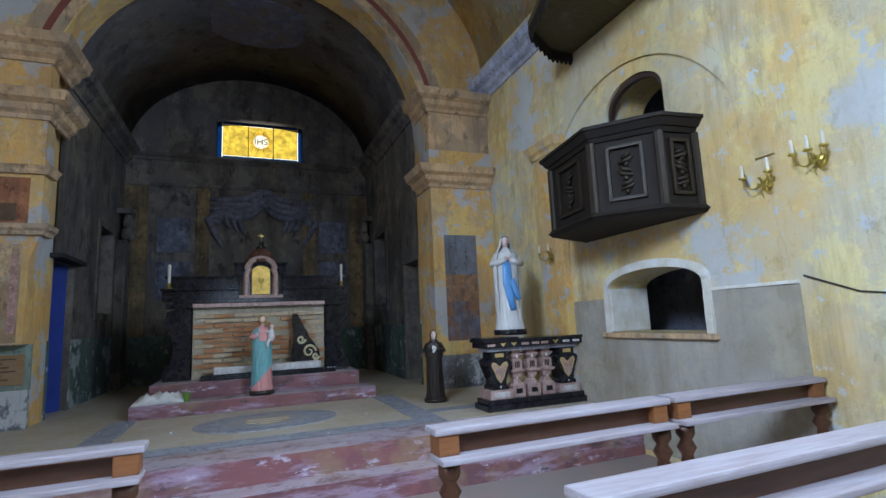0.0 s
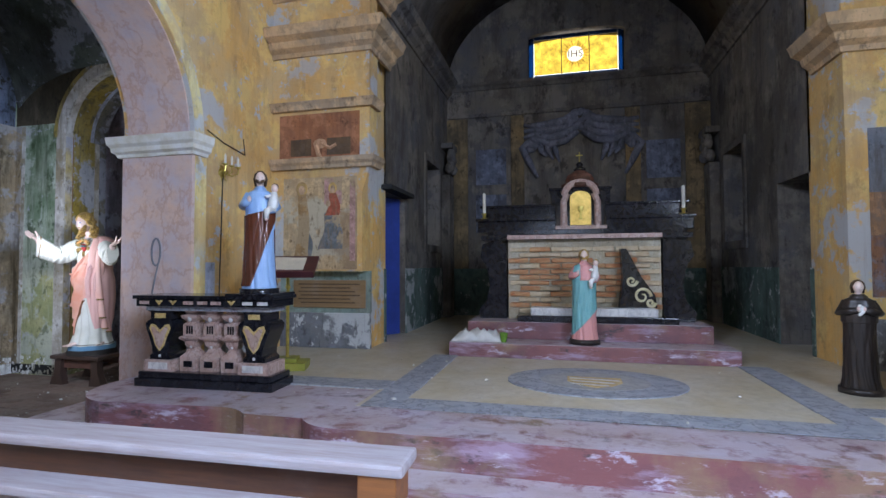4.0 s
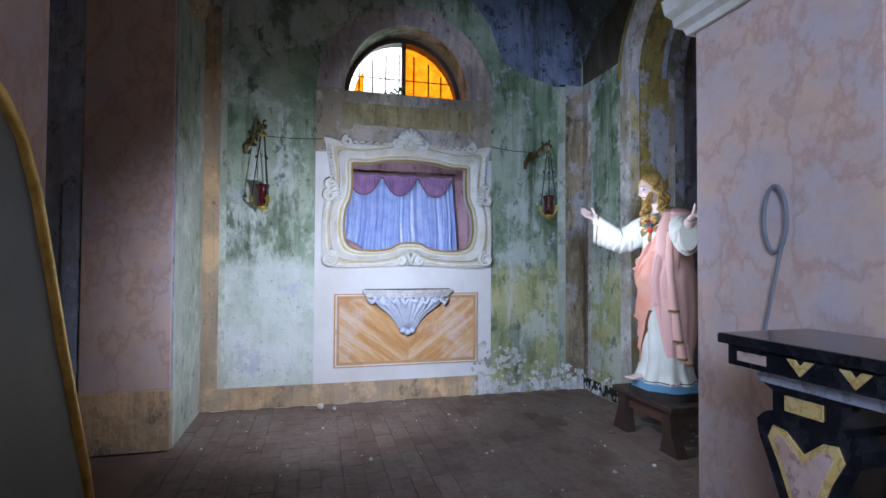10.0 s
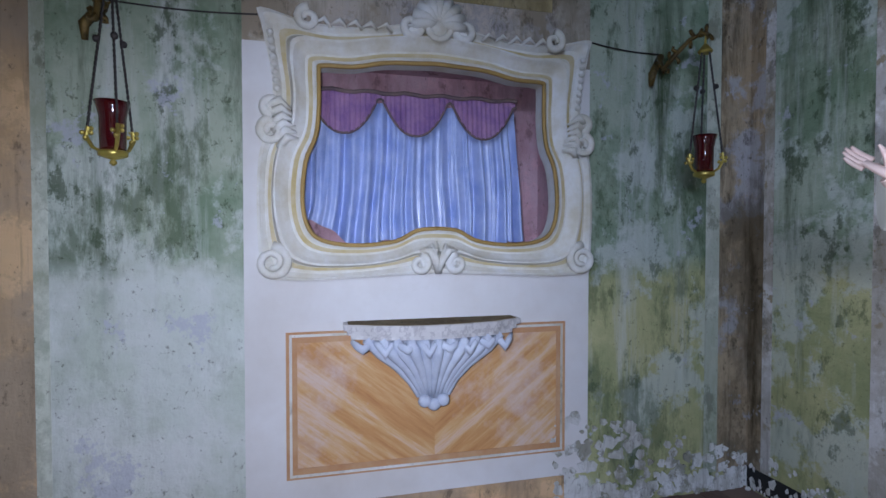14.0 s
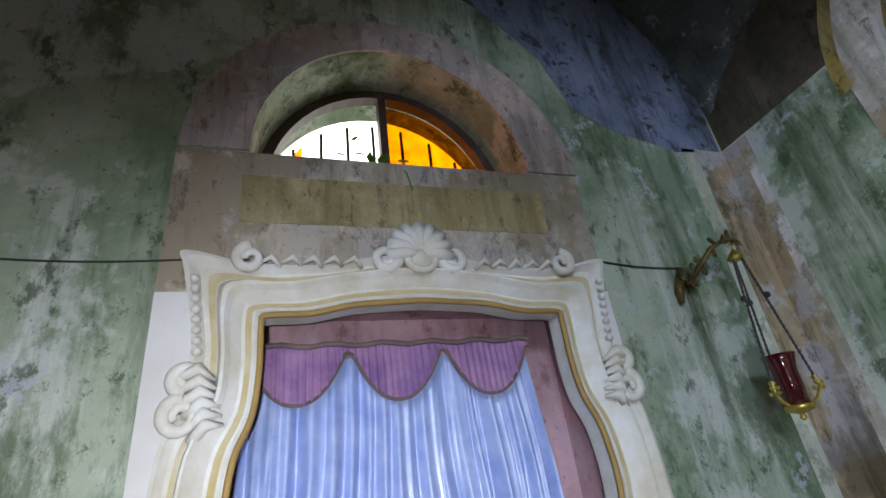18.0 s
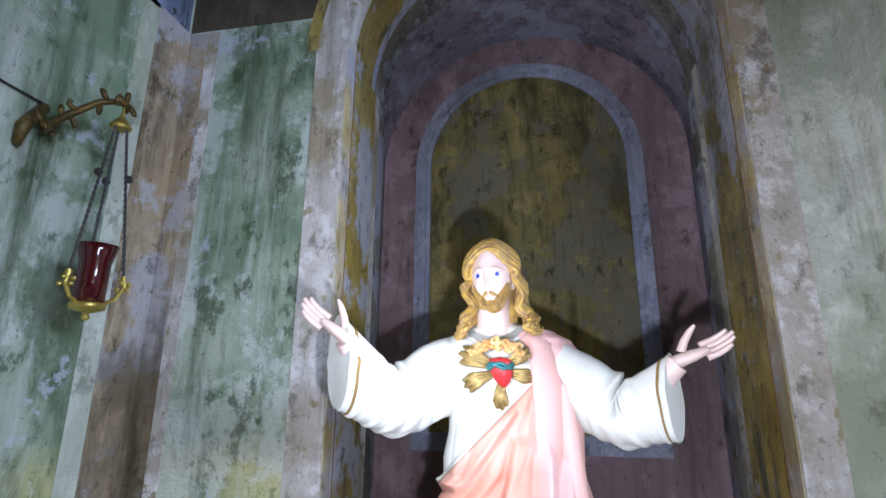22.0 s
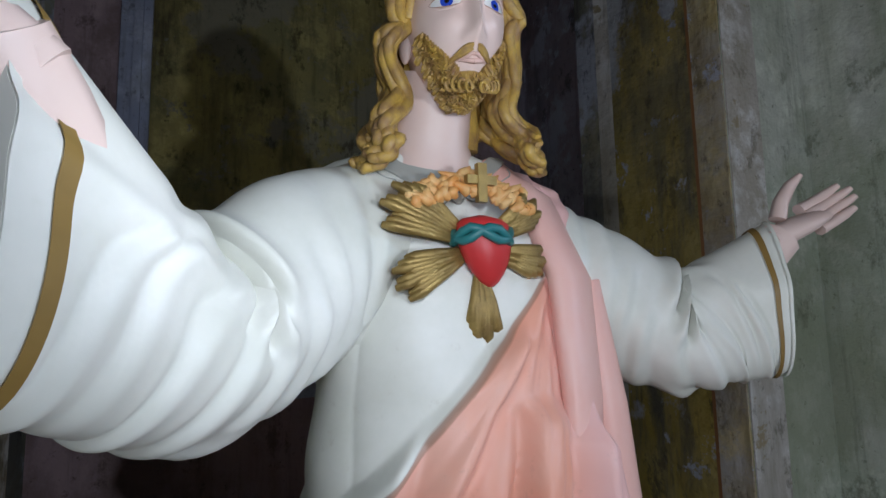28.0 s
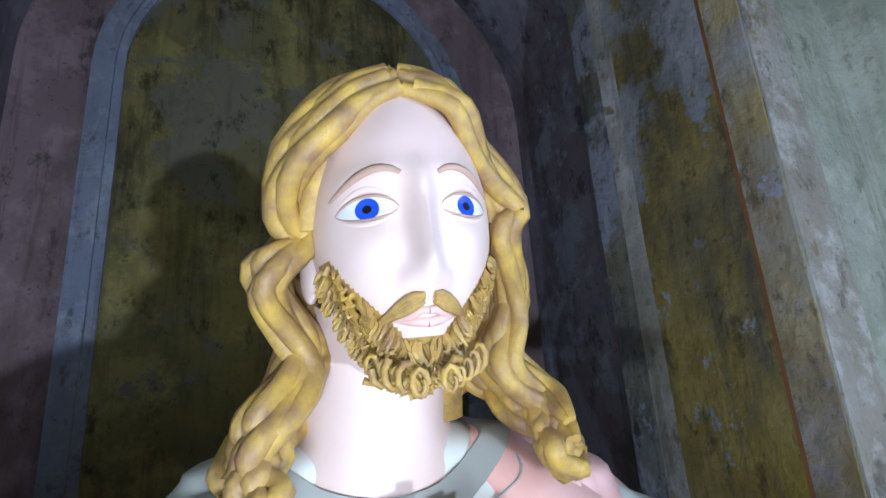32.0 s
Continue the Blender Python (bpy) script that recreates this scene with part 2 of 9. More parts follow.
def step_stone():
    """Red marble steps rubbed to lavender grey along the tread, with grime in the hollows."""
    m, nt, b = shader("worn_red_step_marble", 0.36, 0, 0.45)
    c = mixc(nt, mask(nt, nz(nt, 2.4, 6, 0.68, seed=70), 0.40, 0.60), (0.23, 0.095, 0.095), (0.16, 0.075, 0.085))
    c = mixc(nt, mask(nt, nz(nt, 3.0, 8, 0.70, (0.45, 1.6, 2.4), 71), 0.50, 0.62), c, (0.36, 0.26, 0.34))
    c = mixc(nt, mask(nt, nz(nt, 7.0, 8, 0.74, (0.5, 1.4, 1.4), 72), 0.58, 0.64), c, (0.50, 0.44, 0.54))
    c = mixc(nt, mask(nt, nz(nt, 5.0, 8, 0.72, (0.6, 1.3, 1.3), 73), 0.57, 0.64), c, (0.07, 0.05, 0.05))
    c = mixc(nt, mask(nt, nz(nt, 1.2, 6, 0.65, seed=74), 0.52, 0.66), c, mixc(nt, 0.6, c, (0.32, 0.25, 0.13)))
    # treads: pale dust and a bluish window sheen, both painted onto upward faces
    geo, xyz = nt.nodes.new("ShaderNodeNewGeometry"), nt.nodes.new("ShaderNodeSeparateXYZ")
    nt.links.new(geo.outputs["True Normal"], xyz.inputs[0])
    dust_and_sheen = mixc(nt, mask(nt, nz(nt, 2.0, 7, 0.7, (0.7, 1.2, 1), 76), 0.38, 0.62), (0.56, 0.52, 0.60), (0.44, 0.36, 0.36))
    dust_and_sheen = mixc(nt, mask(nt, nz(nt, 6.0, 8, 0.72, seed=77), 0.50, 0.62), dust_and_sheen, c)
    c = mixc(nt, mask(nt, xyz.outputs[2], 0.6, 0.8), c, mixc(nt, 0.8, c, dust_and_sheen))
    nt.links.new(c, b.inputs["Base Color"])
    relief(nt, b, nz(nt, 9, 7, 0.7, (0.6, 1.4, 1.4), 75), 0.5, 0.012)
    return m


STEPM = step_stone()
BLACKM = marble("black_marble", (0.006, 0.006, 0.008), (0.010, 0.010, 0.014), (0.06, 0.06, 0.07), 3, 0.13, 3, 0.5, 0.2)
ROSEM = marble("rose_marble", (0.42, 0.27, 0.22), (0.50, 0.38, 0.34), (0.22, 0.13, 0.11), 5, 0.4, 4)
WHITEM = marble("white_marble", (0.66, 0.64, 0.62), (0.56, 0.54, 0.52), (0.40, 0.38, 0.38), 3, 0.4, 5)
GREYM = marble("grey_marble", (0.27, 0.29, 0.34), (0.38, 0.39, 0.43), (0.15, 0.15, 0.16), 3, 0.5, 6)
YELLOWM = marble("yellow_marble", (0.55, 0.38, 0.12), (0.60, 0.46, 0.22), (0.35, 0.22, 0.06), 6, 0.4, 7)
FLOORST = marble("dusty_stone_floor", (0.50, 0.42, 0.28), (0.56, 0.51, 0.42), (0.30, 0.25, 0.17), 1.0, 0.42, 9, 0.4, 0.25)
COTTO = paint("dusty_brick_floor", (0.20, 0.14, 0.11), (0.27, 0.20, 0.16), 0.85, 0, 3, 0.2, 0.3, 1)
NAVEF = paint("worn_nave_floor", (0.30, 0.22, 0.20), (0.24, 0.22, 0.20), 0.75, 0, 2.5, 0.25, 0.25, 2)
GOLD = paint("gilt", (0.80, 0.55, 0.15), (0.45, 0.28, 0.06), 0.35, 0.9, 14, 0.5, 0.2, 3)
BRASS = paint("old_brass", (0.62, 0.50, 0.12), (0.40, 0.30, 0.08), 0.35, 0.8, 18, 0.5, 0.15, 4)
PULPITW = wood("dark_pulpit_wood", (0.016, 0.010, 0.006), (0.007, 0.005, 0.003), 0.8, (10, 10, 1), 1, 0.06)
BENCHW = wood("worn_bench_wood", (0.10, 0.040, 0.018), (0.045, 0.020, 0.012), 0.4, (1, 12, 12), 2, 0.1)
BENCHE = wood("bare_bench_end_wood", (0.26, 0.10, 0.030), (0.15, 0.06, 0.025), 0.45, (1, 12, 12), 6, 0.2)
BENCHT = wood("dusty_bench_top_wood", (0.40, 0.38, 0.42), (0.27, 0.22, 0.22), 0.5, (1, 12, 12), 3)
DARKW = wood("dark_stained_wood", (0.07, 0.04, 0.03), (0.04, 0.025, 0.02), 0.5, (10, 10, 1), 4)
STUCCO = paint("cream_stucco", (0.76, 0.76, 0.73), (0.60, 0.56, 0.44), 0.8, 0, 7, 0.2, 0.25, 5)
BLACK = paint("black_iron", (0.03, 0.03, 0.03), (0.05, 0.04, 0.035), 0.6, 0.2, 12, 0.4, 0.1, 6)
# near-black: shade of the rooms put into the colour, also used for dark trim
DARK = paint("near_black_shade_and_trim", (0.03, 0.03, 0.03), (0.04, 0.04, 0.04), 0.9, 0, 3, 0.1, 0.0, 7)

# ---- mesh helpers ----


def gauss(x, c, w):
    return math.exp(-((x - c) / w) ** 2)


def ridge(p):
    """Rounded folds with sharp valleys between them, 0 to 1."""
    return abs(math.sin(p)) ** 0.55


def finish(name, bm, mat, parent=None, label="", smooth=False):
    me = bpy.data.meshes.new(name)
    bmesh.ops.recalc_face_normals(bm, faces=bm.faces)
    if smooth:
        for f in bm.faces:
            f.smooth = True
    bm.to_mesh(me)
    bm.free()
    for mt in mat if isinstance(mat, (list, tuple)) else [mat]:
        me.materials.append(mt)
    ob = new(name, me)
    if parent is not None:
        ob.parent = parent
    if label:
        ob["label"] = label
    return ob


def part(name, bm, material, parent, label="", smooth=False):
    return finish(name, bm, material, parent, label, smooth)


def structure(name, bm, mat, label, category, smooth=False):
    return tagged(finish(name, bm, mat, None, "", smooth), label, category, kind="structure")


def thing(name, place, label, category, group="", turn=0.0):
    ob = new(name)
    ob.matrix_world = pose(*place, 0, 0, turn)
    return tagged(ob, label, category, group)


def box(bm, x0, x1, y0, y1, z0, z1, bev=0.0):
    vs = [bm.verts.new((x, y, z)) for x in (x0, x1) for y in (y0, y1) for z in (z0, z1)]
    fs = [bm.faces.new([vs[i] for i in q]) for q in ((0, 1, 3, 2), (4, 6, 7, 5), (0, 4, 5, 1), (2, 3, 7, 6), (0, 2, 6, 4), (1, 5, 7, 3))]
    if bev:
        es = list({e for f in fs for e in f.edges})
        bmesh.ops.bevel(bm, geom=es, offset=bev, segments=2, affect="EDGES", profile=0.6)
    return vs


def nb():
    return bmesh.new()


def bx(*a, bev=0.0):
    bm = nb()
    box(bm, *a, bev=bev)
    return bm


def prism(bm, pts, axis, a, b):
    """Extrudes a flat outline along an axis. pts are (u, v): x,y for z; y,z for x; x,z for y."""
    def at(u, v, w):
        return {"x": (w, u, v), "y": (u, w, v), "z": (u, v, w)}[axis]
    lo = [bm.verts.new(at(u, v, a)) for u, v in pts]
    hi = [bm.verts.new(at(u, v, b)) for u, v in pts]
    n = len(pts)
    bm.faces.new(lo)
    bm.faces.new(hi[::-1])
    for i in range(n):
        bm.faces.new((lo[i], hi[i], hi[(i + 1) % n], lo[(i + 1) % n]))


def lathe(bm, prof, seg=16, at=(0, 0, 0), sx=1.0, sy=1.0, cap=True):
    rings = []
    for r, z in prof:
        rings.append([bm.verts.new((at[0] + sx * r * math.cos(2 * math.pi * i / seg), at[1] + sy * r * math.sin(2 * math.pi * i / seg), at[2] + z)) for i in range(seg)])
    for p, q in zip(rings, rings[1:]):
        for i in range(seg):
            bm.faces.new((p[i], p[(i + 1) % seg], q[(i + 1) % seg], q[i]))
    if cap:
        bm.faces.new(rings[0][::-1])
        bm.faces.new(rings[-1])
    return rings


def tube(bm, pts, radii, seg=8, cap=True):
    """A round tube along points, with a radius (or (a, b) pair) at each."""
    pts = [Vector(p) for p in pts]
    if isinstance(radii, (int, float)):
        radii = [radii] * len(pts)
    up, rings = None, []
    for i, p in enumerate(pts):
        d = (pts[min(i + 1, len(pts) - 1)] - pts[max(i - 1, 0)]).normalized()
        if up is None:
            up = Vector((0, 0, 1)) if abs(d.z) < 0.9 else Vector((0, 1, 0))
        side = d.cross(up).normalized()
        up = side.cross(d).normalized()
        ra, rb = radii[i] if isinstance(radii[i], tuple) else (radii[i], radii[i])
        rings.append([bm.verts.new(p + side * ra * math.cos(2 * math.pi * k / seg) + up * rb * math.sin(2 * math.pi * k / seg)) for k in range(seg)])
    for p, q in zip(rings, rings[1:]):
        for k in range(seg):
            bm.faces.new((p[k], p[(k + 1) % seg], q[(k + 1) % seg], q[k]))
    if cap:
        bm.faces.new(rings[0][::-1])
        bm.faces.new(rings[-1])
    return rings


def ball(bm, c, rx, ry=None, rz=None, seg=12, rings=8):
    ry, rz = ry or rx, rz or rx
    prof = [(max(1e-4, math.sin(math.pi * i / rings)), -math.cos(math.pi * i / rings)) for i in range(rings + 1)]
    rs = []
    for r, z in prof:
        rs.append([bm.verts.new((c[0] + rx * r * math.cos(2 * math.pi * k / seg), c[1] + ry * r * math.sin(2 * math.pi * k / seg), c[2] + rz * z)) for k in range(seg)])
    for p, q in zip(rs, rs[1:]):
        for k in range(seg):
            bm.faces.new((p[k], p[(k + 1) % seg], q[(k + 1) % seg], q[k]))


def arc(cx, cz, r, a0, a1, n, rz=None):
    rz = rz or r
    return [(cx + r * math.cos(radians(a0 + (a1 - a0) * i / n)), cz + rz * math.sin(radians(a0 + (a1 - a0) * i / n))) for i in range(n + 1)]


def wall_arch(bm, axis, face, back, u0, u1, z0, z1, h0, h1, hz0, spring, rise, n=20):
    """A wall slab between u0..u1 and z0..z1 with one arched opening h0..h1 from hz0, springing at spring with the given rise."""
    cx, r = (h0 + h1) / 2, (h1 - h0) / 2
    if h0 > u0:
        prism(bm, [(u0, z0), (h0, z0), (h0, z1), (u0, z1)], axis, face, back)
    if h1 < u1:
        prism(bm, [(h1, z0), (u1, z0), (u1, z1), (h1, z1)], axis, face, back)
    if hz0 > z0:
        prism(bm, [(h0, z0), (h1, z0), (h1, hz0), (h0, hz0)], axis, face, back)
    pts = arc(cx, spring, r, 0, 180, n, rise) if rise > 0.001 else [(h1, spring), (h0, spring)]
    for (ua, za), (ub, zb) in zip(pts, pts[1:]):
        prism(bm, [(ua, za), (ua, z1), (ub, z1), (ub, zb)], axis, face, back)


def barrel(bm, axis, a, b, c0, c1, spring, rise, n=24, thick=0.12):
    cx, r = (c0 + c1) / 2, (c1 - c0) / 2
    prism(bm, arc(cx, spring, r, 0, 180, n, rise) + arc(cx, spring, r + thick, 180, 0, n, rise + thick), axis, a, b)


def moulding(bm, prof, path, closed=False):
    """Sweeps a profile of (out, up) along a flat path of (x, y, z) with mitred corners; out is to the left of the way."""
    n = len(path)
    rings = []
    for i, p in enumerate(path):
        p = Vector(p)
        a = Vector(path[i - 1]) if (i or closed) else None
        b = Vector(path[(i + 1) % n]) if (i < n - 1 or closed) else None
        d0 = (p - a).normalized() if a is not None else None
        d1 = (b - p).normalized() if b is not None else None
        d0, d1 = d0 or d1, d1 or d0
        l0, l1 = Vector((-d0.y, d0.x, 0)), Vector((-d1.y, d1.x, 0))
        m = (l0 + l1).normalized()
        m = m / max(0.3, m.dot(l0))
        rings.append([bm.verts.new(p + m * o + Vector((0, 0, u))) for o, u in prof])
    k = len(prof)
    for i in range(n if closed else n - 1):
        p, q = rings[i], rings[(i + 1) % n]
        for j in range(k):
            bm.faces.new((p[j], p[(j + 1) % k], q[(j + 1) % k], q[j]))
    if not closed:
        bm.faces.new(rings[0][::-1])
        bm.faces.new(rings[-1])


CORNICE = [(0, 0), (0.03, 0), (0.04, 0.05), (0.10, 0.09), (0.12, 0.16), (0.20, 0.20), (0.22, 0.26), (0.24, 0.30), (0, 0.30)]
SMALLC = [(0, 0), (0.02, 0), (0.03, 0.04), (0.07, 0.07), (0.09, 0.13), (0.10, 0.16), (0, 0.16)]

# ---- structure: floors and steps ----
PZ = 0.38
structure("floor_nave", bx(-3.18, 3.82, -6.0, 4.6, -0.2, 0.0), NAVEF, "worn dusty reddish nave floor", "floor")
floor_chapel = structure("floor_chapel", bx(-7.3, -3.18, 0.4, 8.2, -0.2, -0.012), COTTO, "dusty dark red brick floor of the side chapel", "floor")
structure("floor_presbytery", bx(-3.18, 3.82, 5.0, 11.4, -0.2, PZ), FLOORST, "pale dusty stone floor of the presbytery", "floor")


def step_slab(name, y0, yb, x0, z0, z1, mat, label):
    pts = [(3.82, 5.4), (3.82, y0), (-1.15, y0)] + arc(-1.15, y0 + 0.33, 0.33, 270, 215, 5) + arc(-2.1, yb - 0.35, 0.35, 45, 90, 4)
    pts += arc(x0 + 0.5, yb + 0.42, 0.5, 262, 180, 8) + [(x0, 5.68), (-3.18, 5.68), (-3.18, 5.4)]
    bm = nb()
    prism(bm, pts, "z", z0, z1)
    return structure(name, bm, mat, label, "step")


step_slab("step_lower", 4.22, 4.42, -3.85, -0.1, 0.19, STEPM, "worn red marble step, chipped along its edge")
step_slab("step_upper", 4.47, 4.72, -3.5, 0.17, PZ + 0.003, STEPM, "worn red and grey marble step edge below the altar rail")
structure("step_upper_paving", bx(-1.2, 3.82, 4.95, 5.44, 0.2, PZ + 0.007), FLOORST, "pale stone paving above the red marble step", "floor")

# ---- structure: chapel ----
BX = -6.76


def chapel_wall_paint():
    """Green wash, paler below a worn line left of the altar niche, with moss and damp runs."""
    m, nt, b = shader("chapel_green_wash", 0.9, 0, 0.2)
    geo = nt.nodes.new("ShaderNodeNewGeometry")
    xyz = nt.nodes.new("ShaderNodeSeparateXYZ")
    nt.links.new(geo.outputs["Position"], xyz.inputs[0])

    def mth(op, a, c):
        n = nt.nodes.new("ShaderNodeMath")
        n.operation = op
        for i, v in enumerate((a, c)):
            if isinstance(v, (int, float)):
                n.inputs[i].default_value = v
            else:
                nt.links.new(v, n.inputs[i])
        return n.outputs[0]
    wob = mth("MULTIPLY", mth("SUBTRACT", nz(nt, 3.0, 5, 0.7), 0.5), 0.16)
    green = mixc(nt, mask(nt, nz(nt, 1.8, 5, 0.65, seed=3), 0.4, 0.6), (0.21, 0.29, 0.19), (0.42, 0.48, 0.37))
    pale = mixc(nt, mask(nt, nz(nt, 2.4, 5, 0.65, seed=4), 0.4, 0.6), (0.70, 0.73, 0.70), (0.54, 0.60, 0.52))
    warm = mixc(nt, mask(nt, nz(nt, 2.0, 5, 0.65, seed=5), 0.4, 0.6), (0.50, 0.49, 0.25), (0.32, 0.35, 0.17))
    low = mask(nt, mth("MULTIPLY", mth("ADD", xyz.outputs[2], wob), 0.5), 0.62, 0.68)
    left = mask(nt, mth("SUBTRACT", xyz.outputs[1], 4.2), 0.2, 0.6)
    lower = mixc(nt, left, pale, warm)
    c = mixc(nt, low, lower, green)
    worn = mth("MAXIMUM", mth("MULTIPLY", low, 1.0), mth("MAXIMUM", mth("MULTIPLY", left, 0.8), 0.18))
    c = mixc(nt, mask(nt, nz(nt, 1.5, 9, 0.68, seed=15), 0.52, 0.56), c, mixc(nt, 0.62, c, (0.62, 0.67, 0.62)))
    c = mixc(nt, mth("MULTIPLY", worn, mask(nt, nz(nt, 2.6, 6, 0.7, (1.8, 1.8, 0.22), 7), 0.53, 0.70)), c, (0.08, 0.11, 0.06))
    c = mixc(nt, mask(nt, nz(nt, 2.1, 6, 0.7, (2.2, 2.2, 0.2), 9), 0.55, 0.70), c, mixc(nt, 0.65, c, (0.66, 0.69, 0.66)))
    c = mixc(nt, mth("MULTIPLY", worn, mask(nt, nz(nt, 1.7, 9, 0.72, (1.4, 1.4, 0.6), 17), 0.54, 0.61)), c, mixc(nt, 0.70, c, (0.08, 0.12, 0.06)))
    c = mixc(nt, mth("MULTIPLY", worn, mask(nt, nz(nt, 5.0, 9, 0.74, (1.3, 1.3, 0.8), 12), 0.57, 0.62)), c, mixc(nt, 0.75, c, (0.06, 0.09, 0.045)))
    c = mixc(nt, mask(nt, nz(nt, 3.4, 9, 0.74, seed=22), 0.60, 0.63), c, mixc(nt, 0.7, c, (0.50, 0.52, 0.60)))
    c = mixc(nt, mask(nt, nz(nt, 26, 6, 0.75, seed=2), 0.60, 0.66), c, mixc(nt, 0.6, c, (0.05, 0.06, 0.03)))
    nt.links.new(c, b.inputs["Base Color"])
    relief(nt, b, nz(nt, 7, 8, 0.66), 0.85, 0.03)
    return m


CHAPELW = chapel_wall_paint()
bm = nb()
prism(bm, [(2.3, -0.2), (4.12, -0.2), (4.12, 5.6), (2.3, 5.6)], "x", BX, BX - 0.5)
prism(bm, [(5.48, -0.2), (7.4, -0.2), (7.4, 5.6), (5.48, 5.6)], "x", BX, BX - 0.5)
prism(bm, [(4.12, -0.2), (5.48, -0.2), (5.48, 1.37), (4.12, 1.37)], "x", BX, BX - 0.5)
prism(bm, [(4.12, 2.34), (5.48, 2.34), (5.48, 2.94), (4.12, 2.94)], "x", BX, BX - 0.5)
wall_arch(bm, "x", BX, BX - 0.5, 4.12, 5.48, 2.94, 5.6, 4.17, 5.39, 2.94, 2.95, 0.67)
wall_chapel_back = structure("wall_chapel_back", bm, CHAPELW, "damp mossy green painted chapel wall with a lunette window", "wall")
structure("wall_curtain_niche", bx(BX - 0.5, BX - 0.30, 3.9, 5.7, 1.25, 2.45), MAUVE, "mauve painted back of the curtain niche", "wall")
bm = nb()
box(bm, -7.26, -5.9, 0.4, 2.95, -0.2, 5.6)
wall_chapel_south = structure("wall_chapel_south", bm, GREYBLUE, "grey and lavender plaster chapel pier", "wall")
NY, NM, NB = 6.68, 7.25, 7.98
NL, NR, NC = -5.935, -4.335, -5.135
bm = nb()
wall_arch(bm, "y", NY, NM, BX, -3.98, -0.2, 5.6, NL, NR, -0.2, 3.03, 0.80, 28)
wall_chapel_niche = structure("wall_chapel_niche", bm, CHAPELW, "peeling green chapel wall around an arched niche", "wall")
bm = nb()
wall_arch(bm, "y", NM, NB, BX, -3.98, -0.2, 5.6, -6.15, -4.13, -0.2, 3.0, 0.95, 28)
structure("wall_niche_sides", bm, plaster("grey_mauve_plaster", (0.27, 0.26, 0.32), (0.33, 0.27, 0.31), (0.10, 0.09, 0.10), 0.6, 1.4, seed=19, flake=(0.42, 0.44, 0.55)), "dark mauve plaster niche sides", "wall")
niche_back = structure("wall_niche_back", bx(BX, -3.98, NB, NB + 0.18, -0.2, 5.6), MAUVE, "mauve painted niche back wall", "wall")
bm = nb()
cv = [[None] * 57 for _ in range(57)]
for i in range(57):
    for j in range(57):
        p, q = -math.cos(math.pi * i / 56), -math.cos(math.pi * j / 56)
        z = 3.25 + max(1.82 * math.sqrt(max(0.0, 1 - q * q)), 0.66 * math.sqrt(max(0.0, 1 - p * p)))
        cv[i][j] = bm.verts.new((-5.37 + 1.40 * p, 4.815 + 1.875 * q, z + 0.012 * math.sin(i * 0.9) * math.sin(j * 0.7)))
for i in range(56):
    for j in range(56):
        bm.faces.new((cv[i][j], cv[i + 1][j], cv[i + 1][j + 1], cv[i][j + 1]))
box(bm, BX - 0.3, -3.98, 2.8, 6.9, 5.3, 5.5)
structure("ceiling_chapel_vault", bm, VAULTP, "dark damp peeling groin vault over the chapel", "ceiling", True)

structure("wall_chapel_arch_side", bx(-3.999, -3.981, 5.705, NY - 0.002, -0.2, 5.6), GREENW, "pale green damp plaster beside the chapel arch", "wall")
# unseen wall and ceiling, added to stop sky light leaking into the chapel
structure("wall_chapel_light_block", bx(-5.95, -3.9, 0.2, 0.4, -0.2, 5.6), GREYBLUE, "unseen grey plaster wall added to keep sky light out of the chapel", "wall")
structure("ceiling_chapel_light_block", bx(-7.3, -3.9, 0.2, 3.0, 5.4, 5.6), VAULTP, "unseen dark ceiling added to keep sky light out of the chapel", "ceiling")
# closing pieces out of view, added so no sky light enters by the doorways
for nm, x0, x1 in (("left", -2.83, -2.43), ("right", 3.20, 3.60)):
    structure("ceiling_doorway_light_block_" + nm, bx(x0, x1, 7.7, 11.6, 3.9, 4.0), DARK, "unseen near-black ceiling blocking sky light beyond the doorway", "ceiling")
    structure("wall_doorway_light_block_" + nm, bx(x0, x1, 11.45, 11.6, -0.2, 4.0), DARK, "unseen near-black end wall blocking sky light beyond the doorway", "wall")
# unseen ceiling and ends that shut sky light out behind the pulpit wall
structure("ceiling_pulpit_light_block", bx(4.32, 5.6, 1.9, 7.1, 6.9, 7.0), GREYBLUE, "unseen ceiling blocking sky light behind the pulpit", "ceiling")
structure("wall_pulpit_light_block_south", bx(4.32, 5.6, 1.9, 2.0, -0.2, 7.0), GREYBLUE, "unseen end wall blocking sky light behind the pulpit", "wall")
structure("wall_pulpit_light_block_north", bx(4.32, 5.6, 7.0, 7.1, -0.2, 7.0), GREYBLUE, "unseen end wall blocking sky light behind the pulpit", "wall")
# painted bands and panels of the chapel
def band(name, parent, mat, *a, label="", bev=0.0):
    return part(name, bx(*a, bev=bev), mat, parent, label)


W = wall_chapel_back
CLEANW = paint("lavender_white_wash", (0.74, 0.73, 0.72), (0.63, 0.60, 0.56), 0.85, 0, 1.6, 0.2, 0.3, 65)
band("white_panel", W, CLEANW, BX, BX + 0.004, 3.91, 5.64, 0.19, 1.365)
FRIEZE = plaster("faded_frieze_plaster", (0.50, 0.44, 0.36), (0.42, 0.40, 0.40), (0.28, 0.24, 0.17), 0.7, 2, seed=19, flake=(0.34, 0.28, 0.20))
for y0, y1 in ((3.91, 4.12), (5.48, 5.64)):
    band("white_strip", W, CLEANW, BX, BX + 0.004, y0, y1, 1.365, 2.345)
